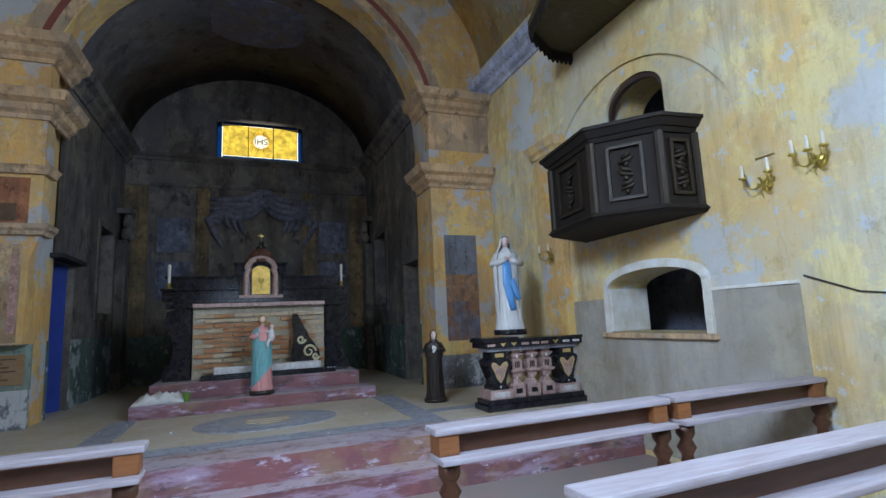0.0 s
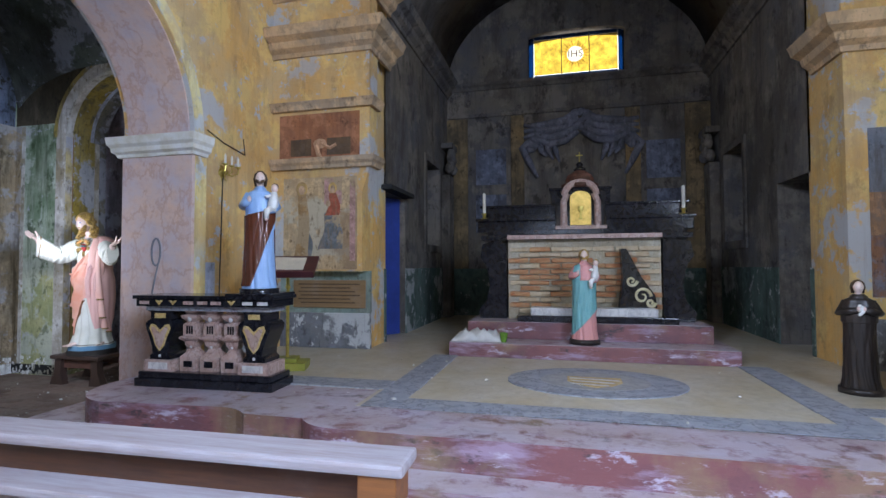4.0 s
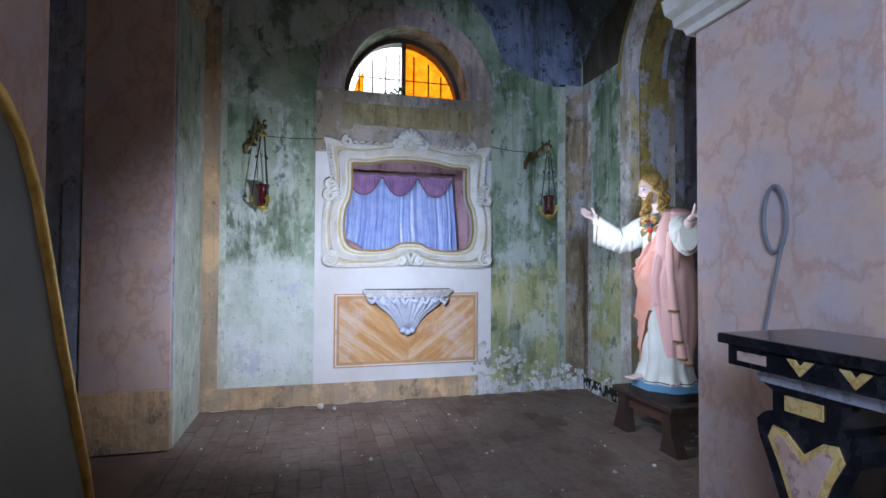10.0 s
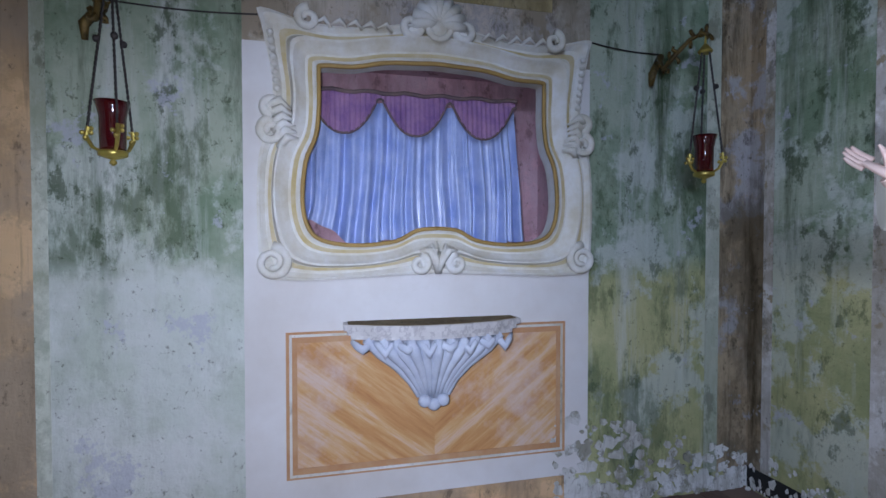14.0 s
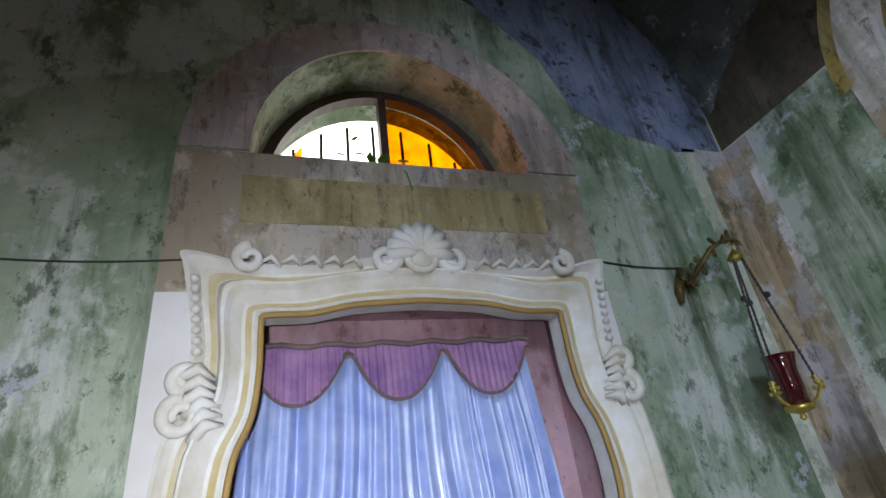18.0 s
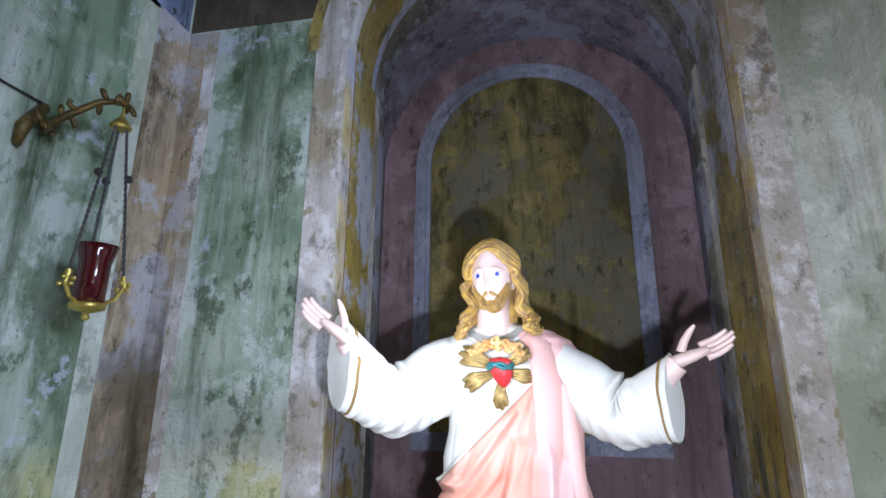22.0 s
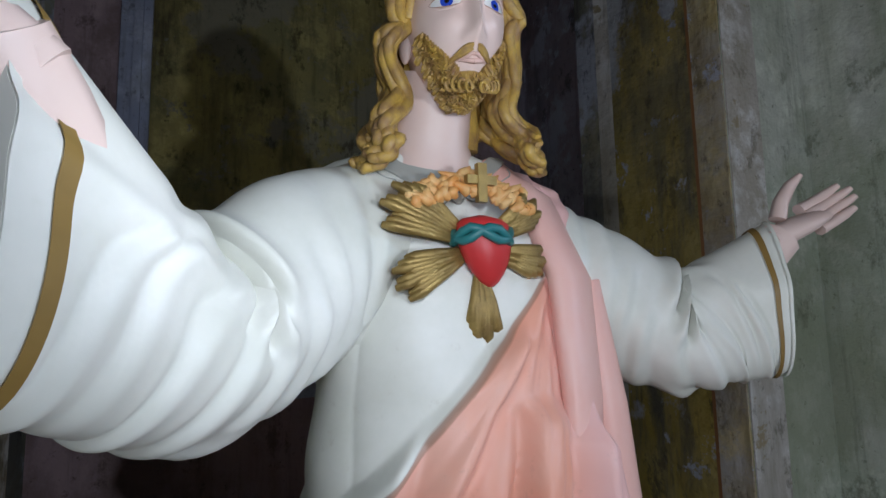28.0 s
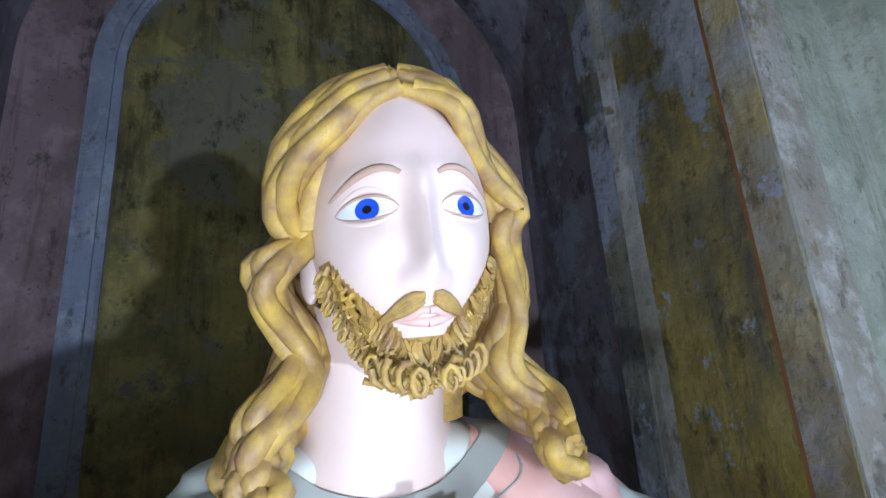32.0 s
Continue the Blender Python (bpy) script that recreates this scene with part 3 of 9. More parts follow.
band("ochre_frieze", W, FRIEZE, BX, BX + 0.004, 3.91, 5.64, 2.345, 2.94)
band("ochre_panel", W, plaster("ochre_brown_plaster", (0.36, 0.29, 0.14), (0.44, 0.37, 0.22), (0.20, 0.16, 0.08), 0.5, 2, seed=21), BX, BX + 0.008, 4.15, 5.42, 2.62, 2.83)
band("sand_strip", W, SAND, BX, BX + 0.004, 2.95, 3.09, 0.0, 3.6)
band("white_strip", W, GREENW, BX, BX + 0.004, 3.09, 3.145, 0.0, 3.6)
band("brown_strip", W, BROWN, BX, BX + 0.004, 6.47, NY - 0.005, 0.10, 3.2)
band("pale_strip", W, GREENW, BX, BX + 0.003, 6.38, 6.47, 0.10, 3.2)
band("base_band", W, SAND, BX, BX + 0.010, 2.95, 5.50, 0.0, 0.19, label="orange-brown painted base band")
bm = nb()
for (ua, za), (ub, zb), (uc, zc), (ud, zd) in zip(arc(4.78, 2.95, 0.61, 0, 180, 24, 0.67), arc(4.78, 2.95, 0.61, 0, 180, 24, 0.67)[1:], arc(4.78, 2.95, 0.865, 0, 180, 24, 0.87)[1:], arc(4.78, 2.95, 0.865, 0, 180, 24, 0.87)):
    prism(bm, [(ua, za), (ub, zb), (uc, zc), (ud, zd)], "x", BX, BX + 0.012)
part("window_surround", bm, plaster("faded_pink_plaster", (0.52, 0.42, 0.38), (0.44, 0.41, 0.42), (0.2, 0.15, 0.12), 0.6, 2, seed=22), W, "faded pink painted arch around the lunette")
ORFR = paint("orange_line_paint", (0.48, 0.25, 0.12), (0.56, 0.36, 0.2), 0.8, 0, 8, 0.2, 0.1, 9)


def slanted_marble(name, slant):
    """Orange feigned marble with streaks running down towards the middle of the panel."""
    m, nt, b = shader(name, 0.7, 0, 0.25)
    co, mp, n = nt.nodes.new("ShaderNodeNewGeometry"), nt.nodes.new("ShaderNodeMapping"), nt.nodes.new("ShaderNodeTexNoise")
    mp.vector_type = "TEXTURE"
    mp.inputs["Rotation"].default_value = (radians(slant), 0, 0)
    mp.inputs["Scale"].default_value = (1, 1.0, 0.09)
    n.inputs["Scale"].default_value, n.inputs["Detail"].default_value, n.inputs["Roughness"].default_value = 1.3, 7, 0.68
    nt.links.new(co.outputs["Position"], mp.inputs[0])
    nt.links.new(mp.outputs[0], n.inputs["Vector"])
    c = ramp(nt, n.outputs["Fac"], [(0.30, (0.44, 0.20, 0.07)), (0.44, (0.55, 0.29, 0.11)), (0.53, (0.62, 0.38, 0.17)), (0.62, (0.66, 0.48, 0.34)), (0.72, (0.58, 0.30, 0.12))])
    c = mixc(nt, mask(nt, nz(nt, 2.2, 6, 0.7, seed=66), 0.50, 0.66), c, mixc(nt, 0.55, c, (0.66, 0.60, 0.60)))
    nt.links.new(c, b.inputs["Base Color"])
    relief(nt, b, nz(nt, 12, 6, 0.7), 0.3, 0.01)
    return m


band("orange_panel", W, slanted_marble("orange_marble_falling_right", -38), BX + 0.004, BX + 0.009, 4.14, 4.795, 0.375, 0.965, label="orange marbled painted panel with slanting streaks")
band("orange_panel", W, slanted_marble("orange_marble_falling_left", 38), BX + 0.004, BX + 0.009, 4.795, 5.45, 0.375, 0.965)
for a in ((4.09, 4.14, 0.325, 1.015), (5.45, 5.50, 0.325, 1.015), (4.14, 5.45, 0.325, 0.375), (4.14, 5.45, 0.965, 1.015)):
    band("panel_border", W, ORFR, BX + 0.004, BX + 0.014, *a)
for a in ((4.105, 4.117, 0.335, 1.005), (5.473, 5.485, 0.335, 1.005), (4.117, 5.473, 0.335, 0.347), (4.117, 5.473, 0.993, 1.005)):
    band("panel_line", W, WHITE, BX + 0.013, BX + 0.017, *a)
# salt bloom flakes low in the corner
SALTS = random.Random(5)
bm = nb()
for i in range(330):
    y = 5.45 + 1.25 * SALTS.random() ** 1.2
    z = 0.02 + 0.55 * SALTS.random() ** 2.4 * max(0.25, 1 - (y - 5.5) * 0.6)
    r = 0.012 + 0.035 * SALTS.random() ** 2
    pts = [(y + r * (0.6 + 0.8 * SALTS.random()) * math.cos(k * 1.047), z + r * (0.5 + 0.8 * SALTS.random()) * math.sin(k * 1.047)) for k in range(6)]
    prism(bm, pts, "x", BX + 0.001, BX + 0.006 + 0.008 * SALTS.random())
tagged(part("salt_flake", bm, SALT, W, "white flaking salt bloom"), kind="stuff")
bm = nb()
for i in range(150):
    x = BX + 0.02 + 0.85 * SALTS.random()
    z = 0.01 + 0.22 * SALTS.random() ** 2.2
    r = 0.006 + 0.014 * SALTS.random() ** 2
    pts = [(x + r * (0.6 + 0.8 * SALTS.random()) * math.cos(k * 1.047), z + r * 1.6 * (0.5 + 0.8 * SALTS.random()) * math.sin(k * 1.047)) for k in range(6)]
    prism(bm, pts, "y", NY - 0.001, NY - 0.005 - 0.006 * SALTS.random())
tagged(part("salt_flake", bm, SALT, wall_chapel_niche, "white flaking salt bloom"), kind="stuff")

# niche wall: base, strips, painted reveals
N = wall_chapel_niche
band("base_band", N, DARK, BX, NL, NY - 0.006, NY, 0.0, 0.12, label="dark stained base band")
band("brown_strip", N, BROWN, BX, BX + 0.10, NY - 0.004, NY, 0.12, 3.2)
OLIVEB = plaster("worn_olive_band_plaster", (0.34, 0.25, 0.05), (0.40, 0.32, 0.12), (0.12, 0.11, 0.08), 0.9, 2.5, seed=23, flake=(0.44, 0.46, 0.52))
LAV = plaster("lavender_white_plaster", (0.64, 0.62, 0.60), (0.46, 0.42, 0.36), (0.30, 0.27, 0.2), 0.6, 2.0, seed=24, flake=(0.36, 0.30, 0.2))
PALEOCH = plaster("pale_ochre_strip_plaster", (0.46, 0.37, 0.17), (0.50, 0.48, 0.46), (0.25, 0.19, 0.10), 0.7, 2.5, seed=29, flake=(0.46, 0.48, 0.56))
RUSTL = paint("rust_line_paint", (0.28, 0.13, 0.05), None, 0.8)
band("pale_strip", N, LAV, BX + 0.10, BX + 0.16, NY - 0.003, NY, 0.12, 3.2)
band("pale_strip", N, LAV, NL - 0.15, NL, NY - 0.004, NY, 0.12, 3.03)
band("pale_strip", N, LAV, NR, NR + 0.13, NY - 0.004, NY, 0.05, 3.03)
REVEAL = plaster("dark_flaking_reveal_plaster", (0.19, 0.19, 0.19), (0.25, 0.23, 0.16), (0.06, 0.06, 0.055), 0.8, 2.0, seed=53, flake=(0.40, 0.42, 0.50))
for x0, x1 in ((NL, NL + 0.006), (NR - 0.006, NR)):
    band("olive_strip", N, OLIVEB, x0, x1, NY + 0.10, NY + 0.40, 0.05, 3.03, label="worn olive painted strip on the niche reveal")
    band("pale_strip", N, PALEOCH, x0, x1, NY + 0.002, NY + 0.09, 0.05, 3.03)
    band("rust_line", N, RUSTL, x0, x1, NY + 0.09, NY + 0.10, 0.05, 3.03)
    band("lavender_strip", N, LAV, x0, x1, NY + 0.40, NY + 0.47, 0.05, 3.03)
    band("niche_reveal", N, REVEAL, x0, x1, NY + 0.47, NM, 0.0, 3.03, label="dark flaking niche reveal")


def arch_strip(name, mat, r0, r1, y0, y1, label=""):
    """A painted strip that follows the niche arch."""
    g = nb()
    a, c = arc(NC, 3.03, r0, 0, 180, 32), arc(NC, 3.03, r1, 0, 180, 32)
    for i in range(32):
        prism(g, [a[i], c[i], c[i + 1], a[i + 1]], "y", y0, y1)
    return part(name, g, mat, N, label)


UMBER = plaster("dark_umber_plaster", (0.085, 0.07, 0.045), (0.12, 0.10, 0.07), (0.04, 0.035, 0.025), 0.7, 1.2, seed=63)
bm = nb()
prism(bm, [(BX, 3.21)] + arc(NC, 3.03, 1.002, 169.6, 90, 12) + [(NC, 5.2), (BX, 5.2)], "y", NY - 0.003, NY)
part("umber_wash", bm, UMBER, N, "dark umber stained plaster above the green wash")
bm = nb()
prism(bm, [(6.66, 3.2), (6.66, 5.0), (5.2, 5.0), (5.0, 4.3), (5.35, 4.05), (5.62, 3.75), (5.75, 3.4), (5.95, 3.28), (6.35, 3.17)], "x", BX, BX + 0.003)
part("blue_wash", bm, plaster("peeled_blue_plaster", (0.13, 0.16, 0.24), (0.22, 0.26, 0.38), (0.05, 0.06, 0.06), 0.8, 2.0, seed=64, flake=(0.05, 0.05, 0.045)), W, "peeled blue plaster under the vault")
arch_strip("arch_band", LAV, 0.80, 0.94, NY - 0.004, NY, "pale painted band around the niche arch")
arch_strip("arch_band", OLIVEB, 0.94, 1.00, NY - 0.003, NY)
arch_strip("soffit_band", LAV, 0.794, 0.80, NY + 0.002, NY + 0.09)
arch_strip("soffit_band", OLIVEB, 0.794, 0.80, NY + 0.09, NY + 0.33, "worn olive painted band on the niche soffit")
arch_strip("soffit_band", GREYBLUE, 0.793, 0.80, NY + 0.33, NY + 0.38)
arch_strip("soffit_band", REVEAL, 0.794, 0.80, NY + 0.38, NM)
band("pale_wash", N, GREENW, NR + 0.13, -3.999, NY - 0.004, NY, 0.17, 3.2, label="pale damp green wash")
band("base_band", N, plaster("brown_grey_base_plaster", (0.16, 0.12, 0.09), (0.22, 0.18, 0.15), (0.08, 0.06, 0.05), 0.6, 2, seed=60), NR, -3.999, NY - 0.008, NY, 0.0, 0.17, label="brown painted base band")

# niche back: olive panel with grey-blue moulding and a dark skirting
PC = -5.165


def panel_ring(r0, r1, zb0, zb1, y0, y1, label=""):
    g = nb()
    a = [(PC + r0, zb0)] + arc(PC, 2.98, r0, 0, 180, 28) + [(PC - r0, zb0)]
    c = [(PC + r1, zb1)] + arc(PC, 2.98, r1, 0, 180, 28) + [(PC - r1, zb1)]
    for i in range(len(a) - 1):
        prism(g, [a[i], c[i], c[i + 1], a[i + 1]], "y", y0, y1)
    prism(g, [a[0], a[-1], c[-1], c[0]], "y", y0, y1)
    part("panel_moulding", g, GREYBLUE, niche_back, label)


panel_ring(0.645, 0.75, 1.25, 1.145, NB - 0.025, NB, "peeling grey-blue painted moulding")
panel_ring(0.675, 0.705, 1.22, 1.19, NB - 0.04, NB - 0.023)
bm = nb()
prism(bm, [(PC + 0.645, 1.25)] + arc(PC, 2.98, 0.645, 0, 180, 28) + [(PC - 0.645, 1.25)], "y", NB - 0.008, NB)
part("olive_panel", bm, OLIVE, niche_back, "olive painted arched panel with damp stains")
band("skirting", niche_back, DGREEN, -6.15, -4.13, NB - 0.03, NB, 0.0, 0.17, label="dark green painted skirting")

# pink marbled pilaster on the south pier
S = wall_chapel_south
band("pink_pilaster", S, PINKM, -5.9, -5.87, 2.38, 2.94, 0.42, 3.30, bev=0.006, label="pink marbled painted pilaster")
band("pilaster_base", S, SAND, -5.9, -5.85, 2.36, 2.95, 0.0, 0.42, bev=0.008)
band("pilaster_shadow_line", S, GREYBLUE, -5.9, -5.885, 2.26, 2.38, 0.0, 3.3)
bm = nb()
moulding(bm, SMALLC, [(-6.5, 2.95, 3.3), (-5.87, 2.95, 3.3), (-5.87, 2.2, 3.3)])
part("pilaster_capital", bm, SAND, S)
band("jamb_strip", S, GREENW, -6.76, -5.9, 2.95, 2.954, 0.0, 3.4)

# ---- structure: nave walls ----
NX, RX = -3.18, 3.82
bm = nb()
wall_arch(bm, "x", NX, -3.98, -6.0, 7.25, -0.2, 7.5, 3.0, 5.70, -0.2, 2.60, 1.35, 28)
wall_nave_left = structure("wall_nave_left", bm, OCHRE, "ochre and grey peeling plaster nave wall with an arch", "wall")
bm = nb()
prism(bm, [(-6, -0.2), (7.25, -0.2), (7.25, 1.15), (-6, 1.15)], "x", RX, RX + 0.5)
wall_arch(bm, "x", RX, RX + 0.5, -6, 7.25, 1.15, 2.15, 3.34, 4.52, 1.15, 1.60, 0.16)
wall_arch(bm, "x", RX, RX + 0.5, -6, 7.25, 2.15, 7.5, 3.54, 4.32, 2.15, 3.45, 0.25)
wall_nave_right = structure("wall_nave_right", bm, CREAM, "cream and ochre peeling plaster nave wall", "wall")
structure("wall_nave_behind", bx(-4.0, 4.4, -6.2, -6.0, -0.2, 9), CREAM, "cream plaster entrance wall", "wall")
structure("room_behind_pulpit", bx(RX + 1.6, RX + 1.8, 2, 7, -0.2, 7), GREYBLUE, "dim room wall seen through the wall openings", "wall")
bm = nb()
barrel(bm, "y", -6.0, 7.2, NX - 0.02, RX + 0.02, 5.2, 2.6, 40)
structure("ceiling_nave_vault", bm, CREAM, "painted cream nave vault", "ceiling", True)
bm = nb()
moulding(bm, CORNICE, [(RX, -6.0, 4.85), (RX, 7.25, 4.85)])
structure("trim_cornice_right", bm, GREYBLUE, "lavender grey plaster cornice along the nave wall", "cornice")
bm = nb()
moulding(bm, CORNICE, [(NX, 7.25, 4.85), (NX, -6.0, 4.85)])
structure("trim_cornice_left", bm, SAND, "sand coloured plaster cornice along the nave wall", "cornice")

# marbled jamb, capital and soffit of the chapel arch
L = wall_nave_left
band("marbled_jamb", L, PINKM, -3.97, NX + 0.012, 5.66, 5.70, 0.0, 2.42, bev=0.006, label="pink and grey marbled painted arch jamb")
band("marbled_jamb", L, PINKM, -3.97, NX - 0.012, 3.0, 3.03, 0.0, 2.42)
for y0, sgn in ((5.66, -1), (3.03, 1)):
    bm = nb()
    prof = [(0, 0), (0.02, 0), (0.03, 0.03), (0.06, 0.05), (0.065, 0.09), (0.09, 0.12), (0.10, 0.19), (0, 0.19)]
    path = [(-4.0, 5.85, 2.42), (-3.99, y0, 2.42), (NX + 0.01, y0, 2.42), (NX + 0.01, 5.85, 2.42)]
    if sgn > 0:
        path = [(NX - 0.01, 2.9, 2.42), (NX - 0.01, y0, 2.42), (-3.99, y0, 2.42), (-4.0, 2.9, 2.42)]
    moulding(bm, prof, path[::-1])
    part("arch_capital", bm, STUCCO, L, "white plaster capital moulding")
bm = nb()
A, B = arc(4.35, 2.60, 1.335, 0, 180, 32), arc(4.35, 2.60, 1.349, 0, 180, 32)
for i in range(32):
    prism(bm, [A[i], B[i], B[i + 1], A[i + 1]], "x", -3.93, NX - 0.05)
part("arch_soffit", bm, PINKM, L, "pink marbled painted soffit")
bm = nb()
A, B = arc(4.35, 2.60, 1.352, 0, 180, 32), arc(4.35, 2.60, 1.47, 0, 180, 32)
for i in range(32):
    prism(bm, [A[i], B[i], B[i + 1], A[i + 1]], "x", NX, NX + 0.012)
part("archivolt", bm, CREAM, L, "cream painted archivolt")
band("pier_strip", L, CREAM, NX, NX + 0.006, 5.70, 5.86, PZ, 2.42)
band("grey_patch", L, GREYBLUE, NX, NX + 0.003, 5.72, 6.0, PZ, 1.40)
band("green_dado", L, DGREEN, NX, NX + 0.008, 6.62, 7.0, 0.86, 1.62)
band("slate_dado", L, SLATE, NX, NX + 0.01, 6.0, 7.0, PZ, 0.86)

# right wall: dado, archivolt, window frame
R = wall_nave_right
band("olive_dado", R, plaster("olive_grey_dado", (0.34, 0.31, 0.23), (0.42, 0.40, 0.36), (0.26, 0.22, 0.14), 0.4, 0.8, seed=25, grime=0.4), RX - 0.006, RX, 2.56, 5.2, 0.05, 1.10, label="olive grey painted dado")
for y0, y1 in ((2.56, 3.27), (4.59, 5.2)):
    band("olive_dado", R, bpy.data.materials["olive_grey_dado"], RX - 0.006, RX, y0, y1, 1.10, 1.50)
band("dado_line", R, STUCCO, RX - 0.02, RX, 2.56, 3.28, 1.50, 1.525)
bm = nb()
A, B = arc(4.12, 2.45, 1.38, 0, 180, 36, 1.42), arc(4.12, 2.45, 1.52, 0, 180, 36, 1.56)
for i in range(36):
    prism(bm, [A[i], B[i], B[i + 1], A[i + 1]], "x", RX - 0.03, RX)
part("archivolt", bm, CREAM, R, "cream plaster arch moulding")
bm = nb()
for a in ((3.27, 3.34, 1.15, 1.62), (4.52, 4.59, 1.15, 1.62)):
    box(bm, RX - 0.03, RX, *a)
A, B = arc(3.93, 1.60, 0.59, 0, 180, 16, 0.16), arc(3.93, 1.62, 0.66, 0, 180, 16, 0.22)
for i in range(16):
    prism(bm, [A[i], B[i], B[i + 1], A[i + 1]], "x", RX - 0.03, RX)
part("window_frame", bm, STUCCO, R, "white plaster window surround")
bm = nb()
box(bm, RX - 0.06, RX + 0.02, 3.24, 4.62, 1.10, 1.15, bev=0.008)
part("window_sill", bm, SAND, R, "chipped stone window sill")
band("window_reveal", R, STUCCO, RX + 0.002, RX + 0.49, 4.505, 4.519, 1.16, 1.6)
bm = nb()
for y, zt in ((3.545, 3.45), (4.315, 3.45)):
    box(bm, RX + 0.03, RX + 0.08, y - 0.03, y + 0.03, 2.16, zt)
A, B = arc(3.93, 3.45, 0.34, 0, 180, 14, 0.2), arc(3.93, 3.45, 0.389, 0, 180, 14, 0.249)
for i in range(14):
    prism(bm, [A[i], B[i], B[i + 1], A[i + 1]], "x", RX + 0.03, RX + 0.08)
part("door_frame", bm, DARKW, R, "dark wooden frame of the pulpit doorway")
bm = nb()
box(bm, RX - 0.10, RX, 5.15, 5.62, 0.0, 3.35, bev=0.01)
moulding(bm, SMALLC, [(RX, 5.15, 3.35), (RX - 0.10, 5.15, 3.35), (RX - 0.10, 5.62, 3.35), (RX, 5.62, 3.35)])
part("pilaster", bm, OCHRE, R, "ochre plaster pilaster with a stepped capital")

# ---- structure: triumphal arch and presbytery ----
TY, PX0, PX1, BY = 7.25, -2.03, 2.80, 11.4
bm = nb()
wall_arch(bm, "y", TY, TY + 0.55, NX - 0.8, RX + 0.5, -0.2, 9, PX0, PX1, -0.2, 4.35, 2.35, 36)
wall_triumphal = structure("wall_triumphal_arch", bm, OCHRE, "ochre and grey painted triumphal arch wall", "wall")
T = wall_triumphal
bm = nb()
A, B = arc(0.385, 4.35, 2.43, 0, 180, 36, 2.37), arc(0.385, 4.35, 2.80, 0, 180, 36, 2.72)
for i in range(36):
    prism(bm, [A[i], B[i], B[i + 1], A[i + 1]], "y", TY - 0.02, TY)
part("archivolt", bm, SAND, T, "sand painted triumphal archivolt")
bm = nb()
A = arc(0.385, 4.35, 2.55, 0, 180, 36, 2.49)
for i in range(36):
    prism(bm, [A[i], arc(0.385, 4.35, 2.63, 0, 180, 36, 2.57)[i], arc(0.385, 4.35, 2.63, 0, 180, 36, 2.57)[i + 1], A[i + 1]], "y", TY - 0.026, TY)
part("archivolt_line", bm, paint("dull_red_paint", (0.25, 0.08, 0.06), None, 0.85), T)
# left pier: projecting fresco block above a dado, with entablature
FY = 7.0
bm = nb()
box(bm, -3.178, -1.93, FY, TY, 2.50, 4.30)
prism(bm, [(-3.178, 1.30), (-2.02, 1.30), (-2.02, 2.20), (-1.93, 2.50), (-3.178, 2.50)], "y", FY, TY)
part("fresco_block", bm, OCHRE, T, "ochre plaster pier with faded frescoes")
FRES = plaster("faded_fresco", (0.50, 0.36, 0.20), (0.40, 0.31, 0.20), (0.26, 0.17, 0.10), 0.4, 3.0, seed=26, flake=(0.50, 0.45, 0.34))
TERRA = plaster("terracotta_fresco", (0.36, 0.15, 0.07), (0.30, 0.14, 0.08), (0.16, 0.08, 0.05), 0.5, 2.0, seed=27)
FRDARK = plaster("dark_fresco_ground", (0.07, 0.05, 0.04), (0.12, 0.08, 0.05), (0.2, 0.13, 0.07), 0.4, 4, seed=28)
band("fresco_panel", T, FRES, -3.02, -2.08, FY - 0.005, FY, 1.32, 2.40, label="faded fresco of standing saints")
band("fresco_panel", T, TERRA, -3.08, -2.05, FY - 0.005, FY, 2.62, 3.16, label="terracotta fresco panel")
for x0, x1 in ((-2.93, -2.66), (-2.46, -2.16)):
    band("fresco_panel", T, FRDARK, x0, x1, FY - 0.008, FY, 2.66, 2.86)
bm = nb()
ball(bm, (-2.55, FY - 0.004, 2.80), 0.09, 0.012, 0.06, 10, 6)
tube(bm, [(-2.60, FY - 0.008, 2.78), (-2.56, FY - 0.01, 2.66), (-2.50, FY - 0.008, 2.55)], 0.028, 6)
tube(bm, [(-2.52, FY - 0.008, 2.8), (-2.42, FY - 0.01, 2.74), (-2.34, FY - 0.008, 2.78)], 0.022, 6)
part("painted_figure", bm, plaster("flesh_fresco", (0.50, 0.30, 0.18), (0.42, 0.26, 0.16), (0.3, 0.18, 0.1), 0.4, 5, seed=29), T)


def fresco(name, col, outlines, lift, seed, label=""):
    """A flat painted shape of the fresco, worn and blotched."""
    g = nb()
    for pts in outlines:
        prism(g, pts, "y", FY - 0.005 - lift, FY)
    return part(name, g, plaster(name + "_colour", col, tuple(0.75 * v for v in col), (0.28, 0.20, 0.12), 0.5, 6, seed=seed, flake=(0.42, 0.32, 0.20)), T, label)


def oval(x, z, rx, rz, n=16):
    return [(x + rx * math.cos(math.tau * k / n), z + rz * math.sin(math.tau * k / n)) for k in range(n)]


def robe(x, z0, z1, w0, w1, sway):
    """Outline of a standing painted figure."""
    left = [(x - (w0 + (w1 - w0) * f) * (0.9 + 0.12 * math.sin(7 * f + sway)) + sway * 0.012 * math.sin(3 * f), z0 + (z1 - z0) * f) for f in (0, 0.2, 0.4, 0.6, 0.8, 0.93, 1.0)]
    right = [(x + (w0 + (w1 - w0) * f) * (0.9 + 0.12 * math.sin(6 * f - sway)) + sway * 0.012 * math.sin(3 * f), z0 + (z1 - z0) * f) for f in (1.0, 0.93, 0.8, 0.6, 0.4, 0.2, 0)]
    return left + right


